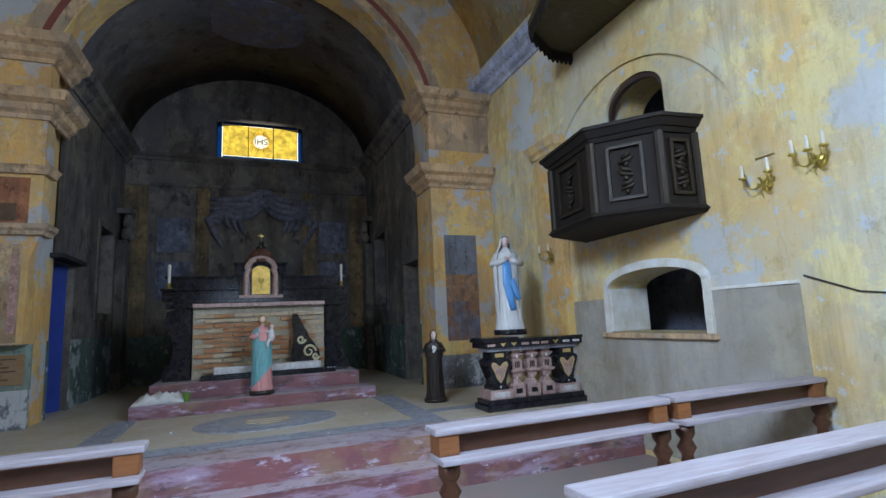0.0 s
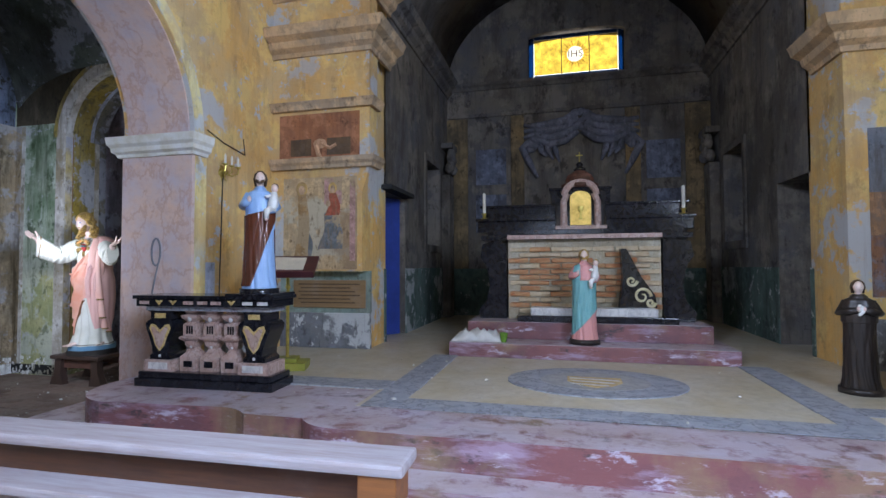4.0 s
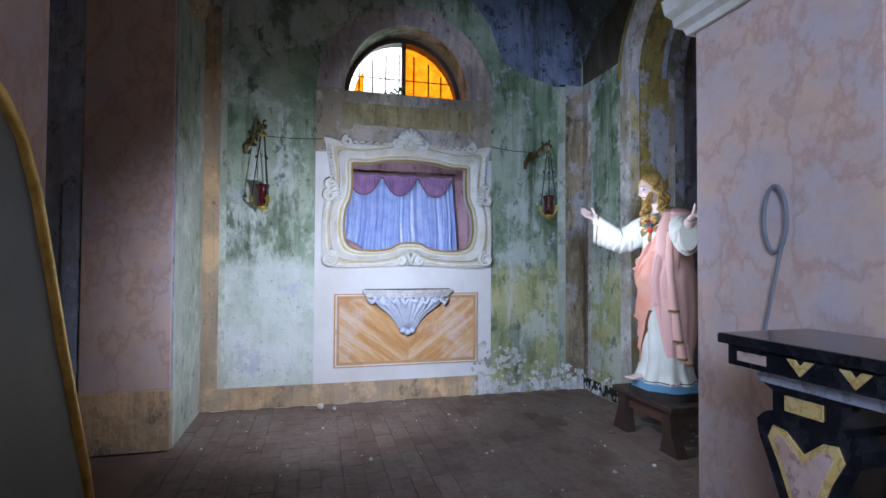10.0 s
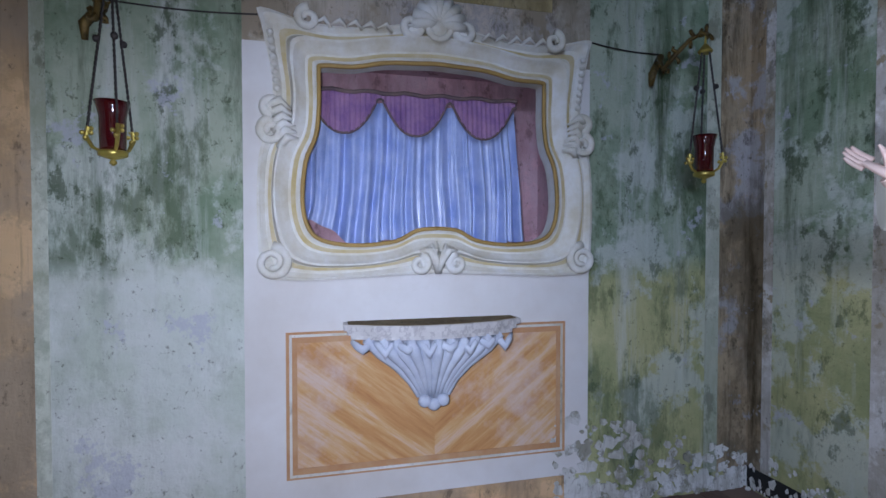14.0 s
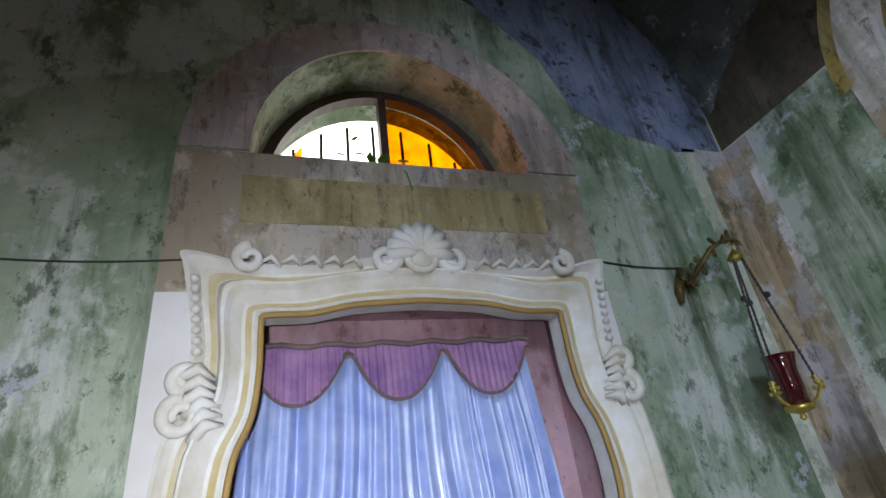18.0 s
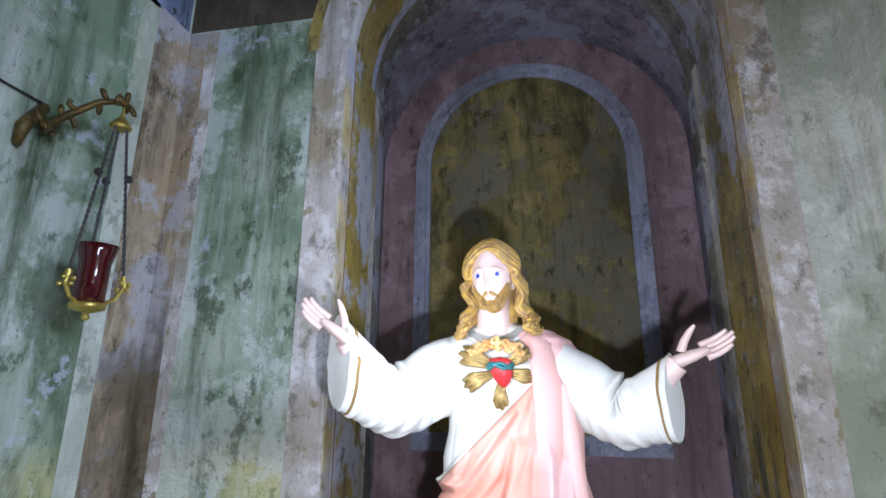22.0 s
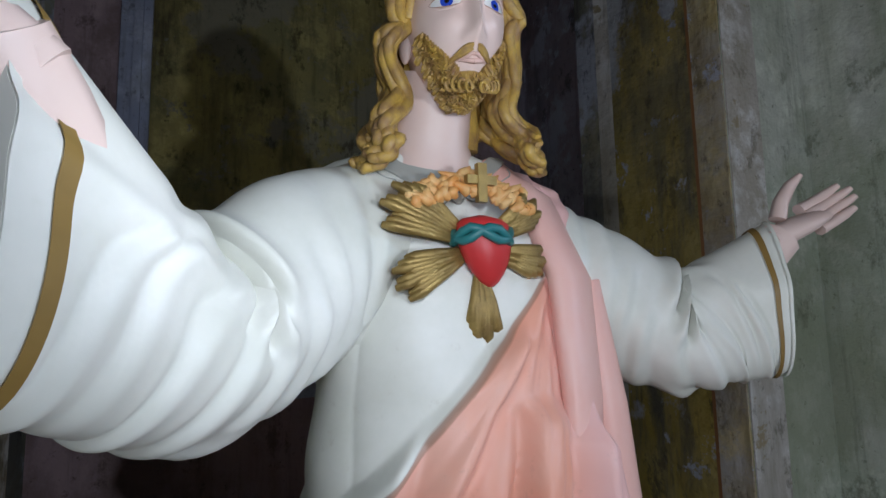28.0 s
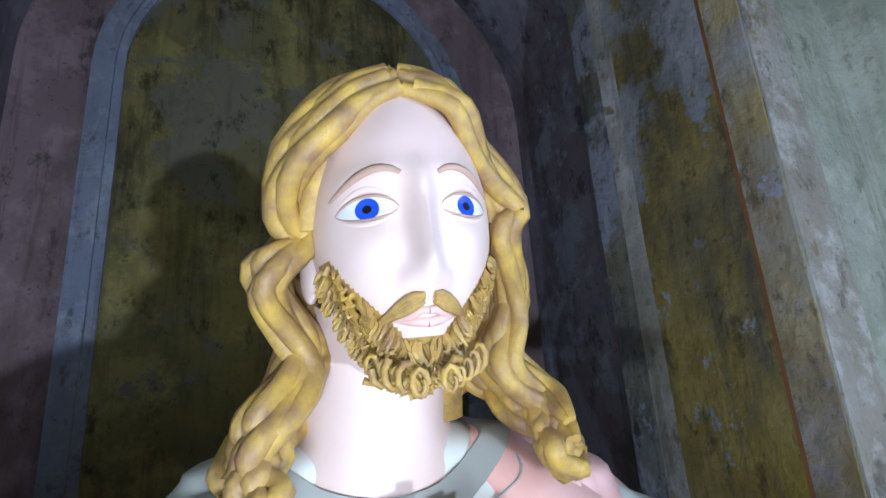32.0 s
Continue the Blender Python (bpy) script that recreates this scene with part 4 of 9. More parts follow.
fresco("painted_throne", (0.46, 0.27, 0.25), [[(-2.49, 2.08), (-2.27, 2.08), (-2.27, 2.39), (-2.49, 2.39)], [(-2.17, 1.42), (-2.10, 1.42), (-2.10, 2.36), (-2.17, 2.36)]], 0.001, 31, "rose painted throne and border strip")
fresco("painted_skirt", (0.15, 0.17, 0.19), [robe(-2.40, 1.56, 1.98, 0.17, 0.09, 1.0), robe(-2.72, 1.46, 1.74, 0.08, 0.05, 2.0)], 0.002, 32, "slate blue painted robe")
fresco("painted_saint", (0.36, 0.22, 0.09), [robe(-2.78, 1.46, 2.22, 0.10, 0.055, 2.0)], 0.0025, 33, "brown painted standing saint")
fresco("painted_mantle", (0.40, 0.07, 0.04), [robe(-2.38, 1.95, 2.21, 0.10, 0.05, 1.0)], 0.003, 36, "red painted mantle")
fresco("painted_halo", (0.58, 0.38, 0.12), [oval(-2.78, 2.27, 0.075, 0.085), oval(-2.385, 2.27, 0.055, 0.065)], 0.003, 34)
fresco("painted_face", (0.50, 0.34, 0.22), [oval(-2.78, 2.255, 0.038, 0.055), oval(-2.385, 2.255, 0.032, 0.046), oval(-2.44, 2.09, 0.03, 0.04)], 0.004, 35)
bm = nb()
moulding(bm, [(0, 0), (0.05, 0), (0.06, 0.04), (0.09, 0.07), (0.10, 0.12), (0, 0.12)], [(-1.93, TY, 2.50), (-1.93, FY, 2.50), (-3.17, FY, 2.50)])
moulding(bm, [(0, 0), (0.05, 0), (0.07, 0.05), (0.10, 0.09), (0, 0.09)], [(-1.93, TY, 3.20), (-1.93, FY, 3.20), (-3.17, FY, 3.20)])
moulding(bm, CORNICE, [(-1.93, TY + 0.4, 3.85), (-1.93, FY, 3.85), (-3.17, FY, 3.85)])
moulding(bm, CORNICE, [(-1.93, TY + 0.4, 4.55), (-1.93, FY, 4.55), (-3.17, FY, 4.55)])
part("entablature", bm, SAND, T, "stepped plaster entablature with worn white edges")
bm = nb()
box(bm, -3.178, -1.93, FY, TY, 4.30, 4.87)
part("upper_pier", bm, OCHRE, T)
band("dado", T, SLATE, -3.178, -2.0, 7.18, TY, PZ, 0.80, bev=0.008, label="slate grey dado with flaking white patches")
band("dado", T, plaster("grey_green_dado", (0.22, 0.30, 0.26), (0.30, 0.33, 0.27), (0.14, 0.16, 0.13), 0.5, 2, seed=35), -3.178, -2.0, 7.20, TY, 0.80, 1.30, label="grey-green painted dado")
# right pier
bm = nb()
box(bm, 2.80, 3.83, 7.08, TY, PZ, 3.95)
part("right_pier", bm, OCHRE, T, "ochre and grey plaster pier")
band("painted_panel", T, plaster("blue_grey_fresco", (0.16, 0.18, 0.22), (0.22, 0.22, 0.24), (0.10, 0.09, 0.08), 0.6, 2, seed=36), 2.98, 3.50, 7.07, 7.08, 2.02, 2.62, label="blue-grey faded painted panel")
band("painted_panel", T, plaster("rust_fresco", (0.34, 0.18, 0.08), (0.24, 0.17, 0.13), (0.12, 0.10, 0.09), 0.6, 3, seed=37), 2.98, 3.50, 7.07, 7.08, 1.62, 2.02, label="rust faded painted panel")
band("painted_panel", T, plaster("slate_rust_fresco", (0.15, 0.16, 0.20), (0.30, 0.15, 0.08), (0.09, 0.08, 0.08), 0.6, 3, seed=38), 2.98, 3.50, 7.07, 7.08, 1.05, 1.62)
band("slate_dado", T, SLATE, 2.79, 3.83, 7.06, 7.08, PZ, 0.85)
bm = nb()
moulding(bm, CORNICE, [(3.80, 7.08, 3.35), (2.80, 7.08, 3.35), (2.80, TY + 0.4, 3.35)])
moulding(bm, CORNICE, [(3.80, 7.08, 4.55), (2.80, 7.08, 4.55), (2.80, TY + 0.4, 4.55)])
box(bm, 2.80, 3.83, 7.08, TY, 3.952, 4.86)
part("entablature", bm, SAND, T, "stepped plaster entablature with worn white edges")

for nm, px, d in (("wall_presbytery_left", PX0, -0.4), ("wall_presbytery_right", PX1, 0.4)):
    bm = nb()
    for y0, y1, z0 in ((TY + 0.5, 7.75, -0.2), (7.75, 8.62, 2.35), (8.62, 9.75, -0.2), (9.75, 10.6, 3.15), (10.6, BY, -0.2)):
        prism(bm, [(y0, z0), (y1, z0), (y1, 7.5), (y0, 7.5)], "x", px, px + d)
    prism(bm, [(9.75, -0.2), (10.6, -0.2), (10.6, 1.72), (9.75, 1.72)], "x", px, px + d)
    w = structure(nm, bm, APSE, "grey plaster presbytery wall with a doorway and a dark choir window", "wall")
    s = 1 if d < 0 else -1
    for y0, y1 in ((TY + 0.56, 7.74), (8.63, BY)):
        band("green_dado", w, DGREEN, *sorted((px, px + s * 0.012)), y0, y1, PZ, 1.32)
    bm = nb()
    pth = [(px, TY + 0.5, 4.72), (px, BY, 4.72)]
    moulding(bm, CORNICE, pth if d > 0 else pth[::-1])
    part("cornice", bm, APSE, w)
    bm = nb()
    for a in ((9.66, 9.75, 1.6, 3.25), (10.6, 10.69, 1.6, 3.25), (9.75, 10.6, 3.15, 3.25), (9.75, 10.6, 1.6, 1.72)):
        box(bm, *sorted((px, px + s * 0.03)), *a)
    part("window_surround", bm, APSE, w)
    # sheet behind the openings, with the darkness of the room painted in
    structure("doorway_shade_sheet", bx(*sorted((px + d * 1.9, px + d * 2.0)), 7.82, 11.5, -0.2, 4), DARK, "near-black sheet standing for the shade beyond the doorway", "wall")
    bm = nb()
    box(bm, *sorted((px, px + s * 0.16)), 10.9, 11.24, PZ, 3.1, bev=0.01)
    part("pilaster", bm, APSE, w)
    bm = nb()
    for k in range(7):
        ball(bm, (px + s * (0.14 + 0.05 * math.sin(k * 2)), 10.9 + 0.055 * k, 3.22 + 0.06 * (k % 2)), 0.075, 0.06, 0.10, 8, 6)
        ball(bm, (px + s * 0.16, 10.9 + 0.055 * k, 3.42 + 0.10 * (k % 3)), 0.07, 0.055, 0.09, 8, 6)
    box(bm, *sorted((px, px + s * 0.22)), 10.84, 11.30, 3.60, 3.70)
    part("capital", bm, APSE, w, "grey stucco foliage capital")
bm = nb()
wall_arch(bm, "y", BY, BY + 0.4, PX0 - 0.4, PX1 + 0.4, -0.2, 8, -0.41, 1.38, 4.98, 5.80, 0.10)
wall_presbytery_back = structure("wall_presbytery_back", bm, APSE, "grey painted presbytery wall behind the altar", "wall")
P = wall_presbytery_back
bm = nb()
moulding(bm, [(0, 0), (0.04, 0), (0.07, 0.05), (0.12, 0.08), (0.14, 0.12), (0, 0.12)], [(PX0, BY, 4.84), (PX1, BY, 4.84)][::-1])
moulding(bm, [(0, 0), (0.04, 0), (0.06, 0.06), (0, 0.06)], [(PX0, BY, 4.30), (PX1, BY, 4.30)][::-1])
part("cornice", bm, APSE, P)
# sand and grey-blue lowered here, part grime and part shade in the tone
APILA = plaster("grimy_dimmed_sand_plaster", (0.28, 0.19, 0.09), (0.20, 0.15, 0.09), (0.08, 0.07, 0.05), 0.6, 1.2, seed=52)
for x0, x1 in ((PX0, PX0 + 0.42), (-0.75, -0.5), (1.36, 1.62), (PX1 - 0.42, PX1)):
    band("pilaster", P, APILA, x0, x1, BY - 0.05, BY, 1.3, 4.28, bev=0.008)
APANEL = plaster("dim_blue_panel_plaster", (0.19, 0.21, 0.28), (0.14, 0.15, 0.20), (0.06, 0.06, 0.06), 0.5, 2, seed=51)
for x0, x1 in ((-1.45, -0.85), (1.72, 2.3)):
    band("painted_panel", P, APANEL, x0, x1, BY - 0.012, BY, 2.0, 2.75)
    band("painted_panel", P, APANEL, x0, x1, BY - 0.012, BY, 2.95, 3.65)
band("dado", P, DGREEN, PX0, PX1, BY - 0.03, BY, PZ, 1.3)
# stucco garland above the altar
bm = nb()
GR = random.Random(8)
for k in range(46):
    a = math.pi * k / 45
    ball(bm, (0.55 - 0.92 * math.cos(a), BY - 0.05, 3.62 + 0.42 * math.sin(a) + 0.05 * GR.uniform(-1, 1)), 0.07 + 0.03 * GR.random(), 0.06, 0.07 + 0.03 * GR.random(), 8, 6)
for sx in (-1, 1):
    tube(bm, [(0.55 + sx * 0.80, BY - 0.05, 3.62), (0.55 + sx * 0.95, BY - 0.06, 3.74), (0.55 + sx * 1.08, BY - 0.05, 3.62), (0.55 + sx * 0.96, BY - 0.05, 3.37), (0.55 + sx * 0.80, BY - 0.04, 3.05)], [0.07, 0.09, 0.08, 0.07, 0.03], 8)
    tube(bm, [(0.55 + sx * 0.5, BY - 0.05, 3.82), (0.55 + sx * 0.65, BY - 0.06, 4.02), (0.55 + sx * 0.45, BY - 0.05, 4.12)], [0.08, 0.07, 0.03], 8)
for k in range(9):
    ball(bm, (0.55 + 0.17 * math.cos(k * 0.7), BY - 0.06, 4.12 + 0.14 * math.sin(k * 0.7)), 0.09, 0.07, 0.08, 8, 6)
# hanging folds that fall from the peak to both ends
for sx in (-1, 1):
    for k in range(4):
        z = 4.28 - 0.13 * k
        tube(bm, [(0.55 + sx * 0.04, BY - 0.06, z), (0.55 + sx * 0.28, BY - 0.08, z - 0.17), (0.55 + sx * 0.55, BY - 0.07, z - 0.22), (0.55 + sx * 0.86, BY - 0.05, z - 0.24 + 0.05 * k), (0.55 + sx * 1.05, BY - 0.05, z - 0.20)], [0.05, 0.07, 0.075, 0.06, 0.03], 8)
    for k in range(3):
        tube(bm, [(0.55 + sx * (0.50 + 0.13 * k), BY - 0.05, 3.78), (0.55 + sx * (0.46 + 0.13 * k), BY - 0.07, 3.55), (0.55 + sx * (0.38 + 0.12 * k), BY - 0.05, 3.32 + 0.06 * k)], [0.05, 0.06, 0.02], 8)
part("stucco_garland", bm, plaster("grey_blue_stucco", (0.22, 0.22, 0.27), (0.17, 0.17, 0.21), (0.09, 0.09, 0.09), 0.4, 2, seed=55), P, "grey stucco drapery garland", True)
bm = nb()
barrel(bm, "y", TY + 0.4, BY, PX0, PX1, 4.95, 1.85, 40)
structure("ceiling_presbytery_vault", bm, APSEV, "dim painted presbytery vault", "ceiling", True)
bm = nb()
prism(bm, [(0.385 + 0.95 * math.cos(a * 0.2618), 9.0 + 0.75 * math.sin(a * 0.2618)) for a in range(24)], "z", 6.70, 6.72)
structure("trim_vault_medallion", bm, plaster("dim_blue_fresco", (0.12, 0.14, 0.24), (0.17, 0.15, 0.15), (0.19, 0.15, 0.10), 0.5, 2, seed=40), "dim blue painted medallion on the vault", "medallion")
structure("backdrop_apse_window", bx(-1.4, 2.4, BY + 1.0, BY + 1.02, 4.0, 7.0), glow("daylight_backdrop", (1.0, 0.97, 0.88), 1.9), "bright sky behind the altar window", "backdrop")
structure("backdrop_chapel_window", bx(BX - 1.6, BX - 1.58, 3.2, 6.4, 2.4, 4.8), glow("garden_daylight_backdrop", (1.0, 0.98, 0.90), 3), "bright daylight behind the lunette window", "backdrop")

# ---- windows ----


def glass(name, colour, rough=0.05):
    """Thin coloured glass that lets daylight through."""
    m = bpy.data.materials.new(name)
    m.use_nodes = True
    nt = m.node_tree
    nt.nodes.remove(nt.nodes["Principled BSDF"])
    t = nt.nodes.new("ShaderNodeBsdfTransparent")
    g = nt.nodes.new("ShaderNodeBsdfGlossy")
    x = nt.nodes.new("ShaderNodeMixShader")
    x.inputs[0].default_value, g.inputs["Roughness"].default_value = 0.06, rough
    c = mixc(nt, mask(nt, nz(nt, 9, 4, 0.6), 0.35, 0.7), colour, tuple(0.7 * v for v in colour))
    nt.links.new(c, t.inputs[0])
    nt.links.new(t.outputs[0], x.inputs[1])
    nt.links.new(g.outputs[0], x.inputs[2])
    nt.links.new(x.outputs[0], nt.nodes["Material Output"].inputs[0])
    return m


YGLASS = glass("yellow_glass", (0.86, 0.72, 0.26))
YGLASS2 = glass("orange_ray_glass", (0.80, 0.42, 0.16))
WGLASS = glass("white_glass", (0.95, 0.93, 0.85))
BGLASS = glass("blue_glass", (0.05, 0.16, 0.34))
OGLASS = glass("orange_cloth_glow", (0.95, 0.46, 0.02))
win = tagged(new("window_1"), "stained yellow glass window with a sunburst and a blue border", "window", kind="structure")
win.matrix_world = pose(0.485, BY + 0.12, 4.98)
bm = nb()
# two halves that leave a round hole for the roundel
for q in (-1, 1):
    prism(bm, [(q * 0.78, 0.11), (0.0, 0.11)] + [(q * 0.152 * math.sin(k * math.pi / 14), 0.47 - 0.152 * math.cos(k * math.pi / 14)) for k in range(15)] + [(0.0, 0.80), (q * 0.78, 0.80)], "y", 0, 0.006)
yp = part("pane", bm, YGLASS, win, "pale yellow glass")
bm = nb()
for a in ((-0.89, -0.79, 0.02, 0.90), (0.79, 0.89, 0.02, 0.90), (-0.78, 0.78, 0.02, 0.10), (-0.78, 0.78, 0.81, 0.88)):
    box(bm, a[0], a[1], 0, 0.006, a[2], a[3])
part("border_pane", bm, BGLASS, win, "blue patterned glass border")
bm = nb()
for k in range(24):
    a0, a1 = radians(15 * k - 3), radians(15 * k + 3)
    r = 0.33 if k % 2 else 0.26
    prism(bm, [(0.17 * math.cos(a0), 0.47 + 0.17 * math.sin(a0)), (0.17 * math.cos(a1), 0.47 + 0.17 * math.sin(a1)), (r * math.cos((a0 + a1) / 2), 0.47 + r * math.sin((a0 + a1) / 2))], "y", -0.008, -0.002)
part("sunburst", bm, YGLASS2, win, "orange glass rays")
bm = nb()
prism(bm, [(0.15 * math.cos(k * 0.2618), 0.47 + 0.15 * math.sin(k * 0.2618)) for k in range(24)], "y", -0.010, -0.003)
part("roundel", bm, WGLASS, win, "white glass roundel")
LEAD = paint("lead_came", (0.03, 0.03, 0.03), None, 0.6)
bm = nb()
for x in (-0.26, 0.26):
    box(bm, x - 0.008, x + 0.008, -0.012, 0.012, 0.02, 0.88)
for a in ((-0.90, -0.885), (0.885, 0.90)):
    box(bm, *a, -0.02, 0.02, 0, 0.92)
box(bm, -0.9, 0.9, -0.02, 0.02, 0.0, 0.02)
part("frame", bm, LEAD, win)
txt = bpy.data.curves.new("monogram", "FONT")
txt.body, txt.size, txt.align_x, txt.extrude = "IHS", 0.20, "CENTER", 0.002
tm = new("monogram_tmp", txt)
dg = bpy.context.evaluated_depsgraph_get()
me = bpy.data.meshes.new_from_object(tm.evaluated_get(dg))
bpy.data.objects.remove(tm)
me.materials.clear()
me.materials.append(paint("dark_red_letter_paint", (0.10, 0.03, 0.02), None, 0.6))
mono = new("monogram", me)
mono.parent, mono.matrix_local = win, pose(0, -0.014, 0.40, 90, 0, 0)

win2 = tagged(new("window_2"), "half-round chapel window with iron bars and glowing orange cloth", "window", kind="structure")
win2.matrix_world = pose(BX - 0.29, 4.78, 2.95)
bm = nb()
A, B = arc(0, 0, 0.56, 0, 180, 20, 0.62), arc(0, 0, 0.608, 0, 180, 20, 0.668)
for i in range(20):
    prism(bm, [A[i], B[i], B[i + 1], A[i + 1]], "x", -0.03, 0.03)
box(bm, -0.03, 0.03, -0.02, 0.02, 0.0, 0.63)
part("window_frame", bm, DARKW, win2, "dark wooden half-round frame")
bm = nb()
prism(bm, [(0.02, 0)] + arc(0, 0, 0.57, 0, 88, 12, 0.63), "x", -0.06, -0.05)
prism(bm, [(-0.53, 0), (-0.40, 0), (-0.40, 0.32), (-0.47, 0.22)], "x", -0.06, -0.05)
part("cloth", bm, OGLASS, win2, "glowing orange cloth")
for y in (-0.44, -0.30, -0.16, -0.02, 0.14, 0.30, 0.44):
    bm = nb()
    tube(bm, [(-0.16, y, 0.0), (-0.16, y, math.sqrt(max(0.01, 0.58 ** 2 - y * y)))], 0.009, 6)
    part("bar", bm, BLACK, win2, "rusty iron bar")
for z in (0.14, 0.30):
    bm = nb()
    tube(bm, [(-0.16, -0.55, z), (-0.16, 0.55, z)], 0.006, 6)
    part("bar", bm, BLACK, win2, "rusty iron bar")
LEAFM = paint("fresh_leaf", (0.10, 0.22, 0.03), (0.05, 0.13, 0.02), 0.5)
plant = thing("climbing_plant", (BX - 0.10, 4.66, 2.945), "small green climbing plant growing over the window sill", "plant")
LR = random.Random(3)
bm = nb()
tube(bm, [(-0.12, -0.05, 0.01), (0.0, 0.0, 0.03), (0.08, 0.10, 0.01), (0.107, 0.14, -0.05), (0.108, 0.16, -0.14)], 0.004, 6)
part("stem", bm, LEAFM, plant)
for k in range(42):
    bm = nb()
    c = Vector((LR.uniform(-0.14, 0.09), LR.gauss(0, 0.07), 0.02 + abs(LR.gauss(0, 0.06))))
    d, s = Vector((LR.uniform(-1, 1), LR.uniform(-1, 1), LR.uniform(-0.3, 0.8))).normalized(), LR.uniform(0.018, 0.034)
    e = d.cross(Vector((0.3, 0.2, 1))).normalized()
    v = [bm.verts.new(c + d * a * s + e * b * s) for a, b in ((-1, 0), (-0.2, 0.7), (1, 0), (-0.2, -0.7))]
    bm.faces.new(v)
    part("leaf", bm, LEAFM, plant)

# ---- altar niche in the chapel: stucco frame, curtain, console ----
frame_thing = thing("stucco_frame", (BX, 4.80, 0), "ornate cream baroque stucco frame around the curtained niche", "frame")


def mould_path(half, base, n=12):
    """Rounded baroque outline through a few control points, mirrored left to right."""
    full = half + [(-y, z) for y, z in half[::-1]][1:] if abs(half[-1][0]) < 1e-6 else half + [(-y, z) for y, z in half[::-1]]
    pts = []
    m = len(full)
    for i in range(m):
        p0, p1, p2, p3 = (Vector((*full[(i + k) % m], 0)) for k in (-1, 0, 1, 2))
        for s in range(4):
            t = s / 4
            q = 0.5 * ((2 * p1) + (-p0 + p2) * t + (2 * p0 - 5 * p1 + 4 * p2 - p3) * t * t + (-p0 + 3 * p1 - 3 * p2 + p3) * t ** 3)
            pts.append((q.x, q.y))
    return pts


# from the bottom middle up the right side to the top middle
INNER = [(0.0, 1.50), (0.10, 1.49), (0.20, 1.44), (0.36, 1.42), (0.52, 1.435), (0.60, 1.49), (0.63, 1.62), (0.615, 1.80), (0.57, 1.92), (0.555, 2.06), (0.555, 2.21), (0.54, 2.24), (0.40, 2.245), (0.25, 2.275), (0.10, 2.285), (0.0, 2.29)]
MID = [(0.0, 1.40), (0.10, 1.395), (0.22, 1.355), (0.40, 1.335), (0.60, 1.345), (0.70, 1.42), (0.745, 1.60), (0.73, 1.82), (0.665, 1.96), (0.655, 2.10), (0.665, 2.26), (0.63, 2.335), (0.45, 2.34), (0.28, 2.375), (0.12, 2.395), (0.0, 2.40)]
OUTER = [(0.0, 1.285), (0.12, 1.28), (0.26, 1.275), (0.45, 1.265), (0.68, 1.262), (0.80, 1.30), (0.825, 1.55), (0.815, 1.82), (0.775, 1.95), (0.755, 2.15), (0.80, 2.40), (0.805, 2.475), (0.60, 2.43), (0.36, 2.425), (0.18, 2.46), (0.0, 2.475)]
HI, HM, HO = (mould_path(p, 0) for p in (INNER, MID, OUTER))


def ring_band(bm, a, b, xa, xb, back=None):
    """A sloping band between two outlines, from height xa at a to xb at b."""
    va = [bm.verts.new((xa, y, z)) for y, z in a]
    vb = [bm.verts.new((xb, y, z)) for y, z in b]
    n = len(a)
    for i in range(n):
        bm.faces.new((va[i], va[(i + 1) % n], vb[(i + 1) % n], vb[i]))


def blend_path(a, b, t):
    return [(p[0] + (q[0] - p[0]) * t, p[1] + (q[1] - p[1]) * t) for p, q in zip(a, b)]


bm = nb()
steps = [(HI, 0, -0.05), (HI, 0, 0.045), (blend_path(HI, HM, 0.10), 0, 0.055), (blend_path(HI, HM, 0.2), 0, 0.045), (blend_path(HI, HM, 0.55), 0, 0.035), (blend_path(HI, HM, 0.85), 0, 0.065), (HM, 0, 0.085), (blend_path(HM, HO, 0.10), 0, 0.085), (blend_path(HM, HO, 0.22), 0, 0.05), (blend_path(HM, HO, 0.6), 0, 0.04), (blend_path(HM, HO, 0.85), 0, 0.065), (HO, 0, 0.06), (HO, 0, 0.0)]
for (p, _, xa), (q, _, xb) in zip(steps, steps[1:]):
    ring_band(bm, p, q, xa, xb)
part("moulding", bm, STUCCO, frame_thing, "cream stepped stucco moulding", True)
bm = nb()
n = len(HI)
tube(bm, [(0.052, *HI[i % n]) for i in range(n + 1)], 0.011, 6, False)
part("gilt_edge", bm, paint("ochre_edge_paint", (0.42, 0.27, 0.08), None, 0.6), frame_thing, "ochre painted inner edge", True)

OCHREL = paint("ochre_tinted_stucco", (0.50, 0.40, 0.18), (0.62, 0.56, 0.40), 0.8, 0, 9, 0.2, 0.2, 67)
for f0, f1, x0, x1, src, dst in ((0.24, 0.42, 0.0525, 0.0485, HM, HO), (0.26, 0.44, 0.0475, 0.042, HI, HM)):
    bm = nb()
    ring_band(bm, blend_path(src, dst, f0), blend_path(src, dst, f1), x0, x1)
    part("painted_groove", bm, OCHREL, frame_thing, "ochre tinted groove", True)


def scroll(bm, y, z, r, turns, sgn, x=0.075, thick=0.022, start=0.0):
    pts = []
    for k in range(int(turns * 14) + 1):
        a = start + sgn * 2 * math.pi * k / 14
        rr = r * (1 - 0.72 * k / (turns * 14))
        pts.append((x, y + rr * math.cos(a), z + rr * math.sin(a)))
    tube(bm, pts, [thick * (1 - 0.5 * k / len(pts)) for k in range(len(pts))], 8)


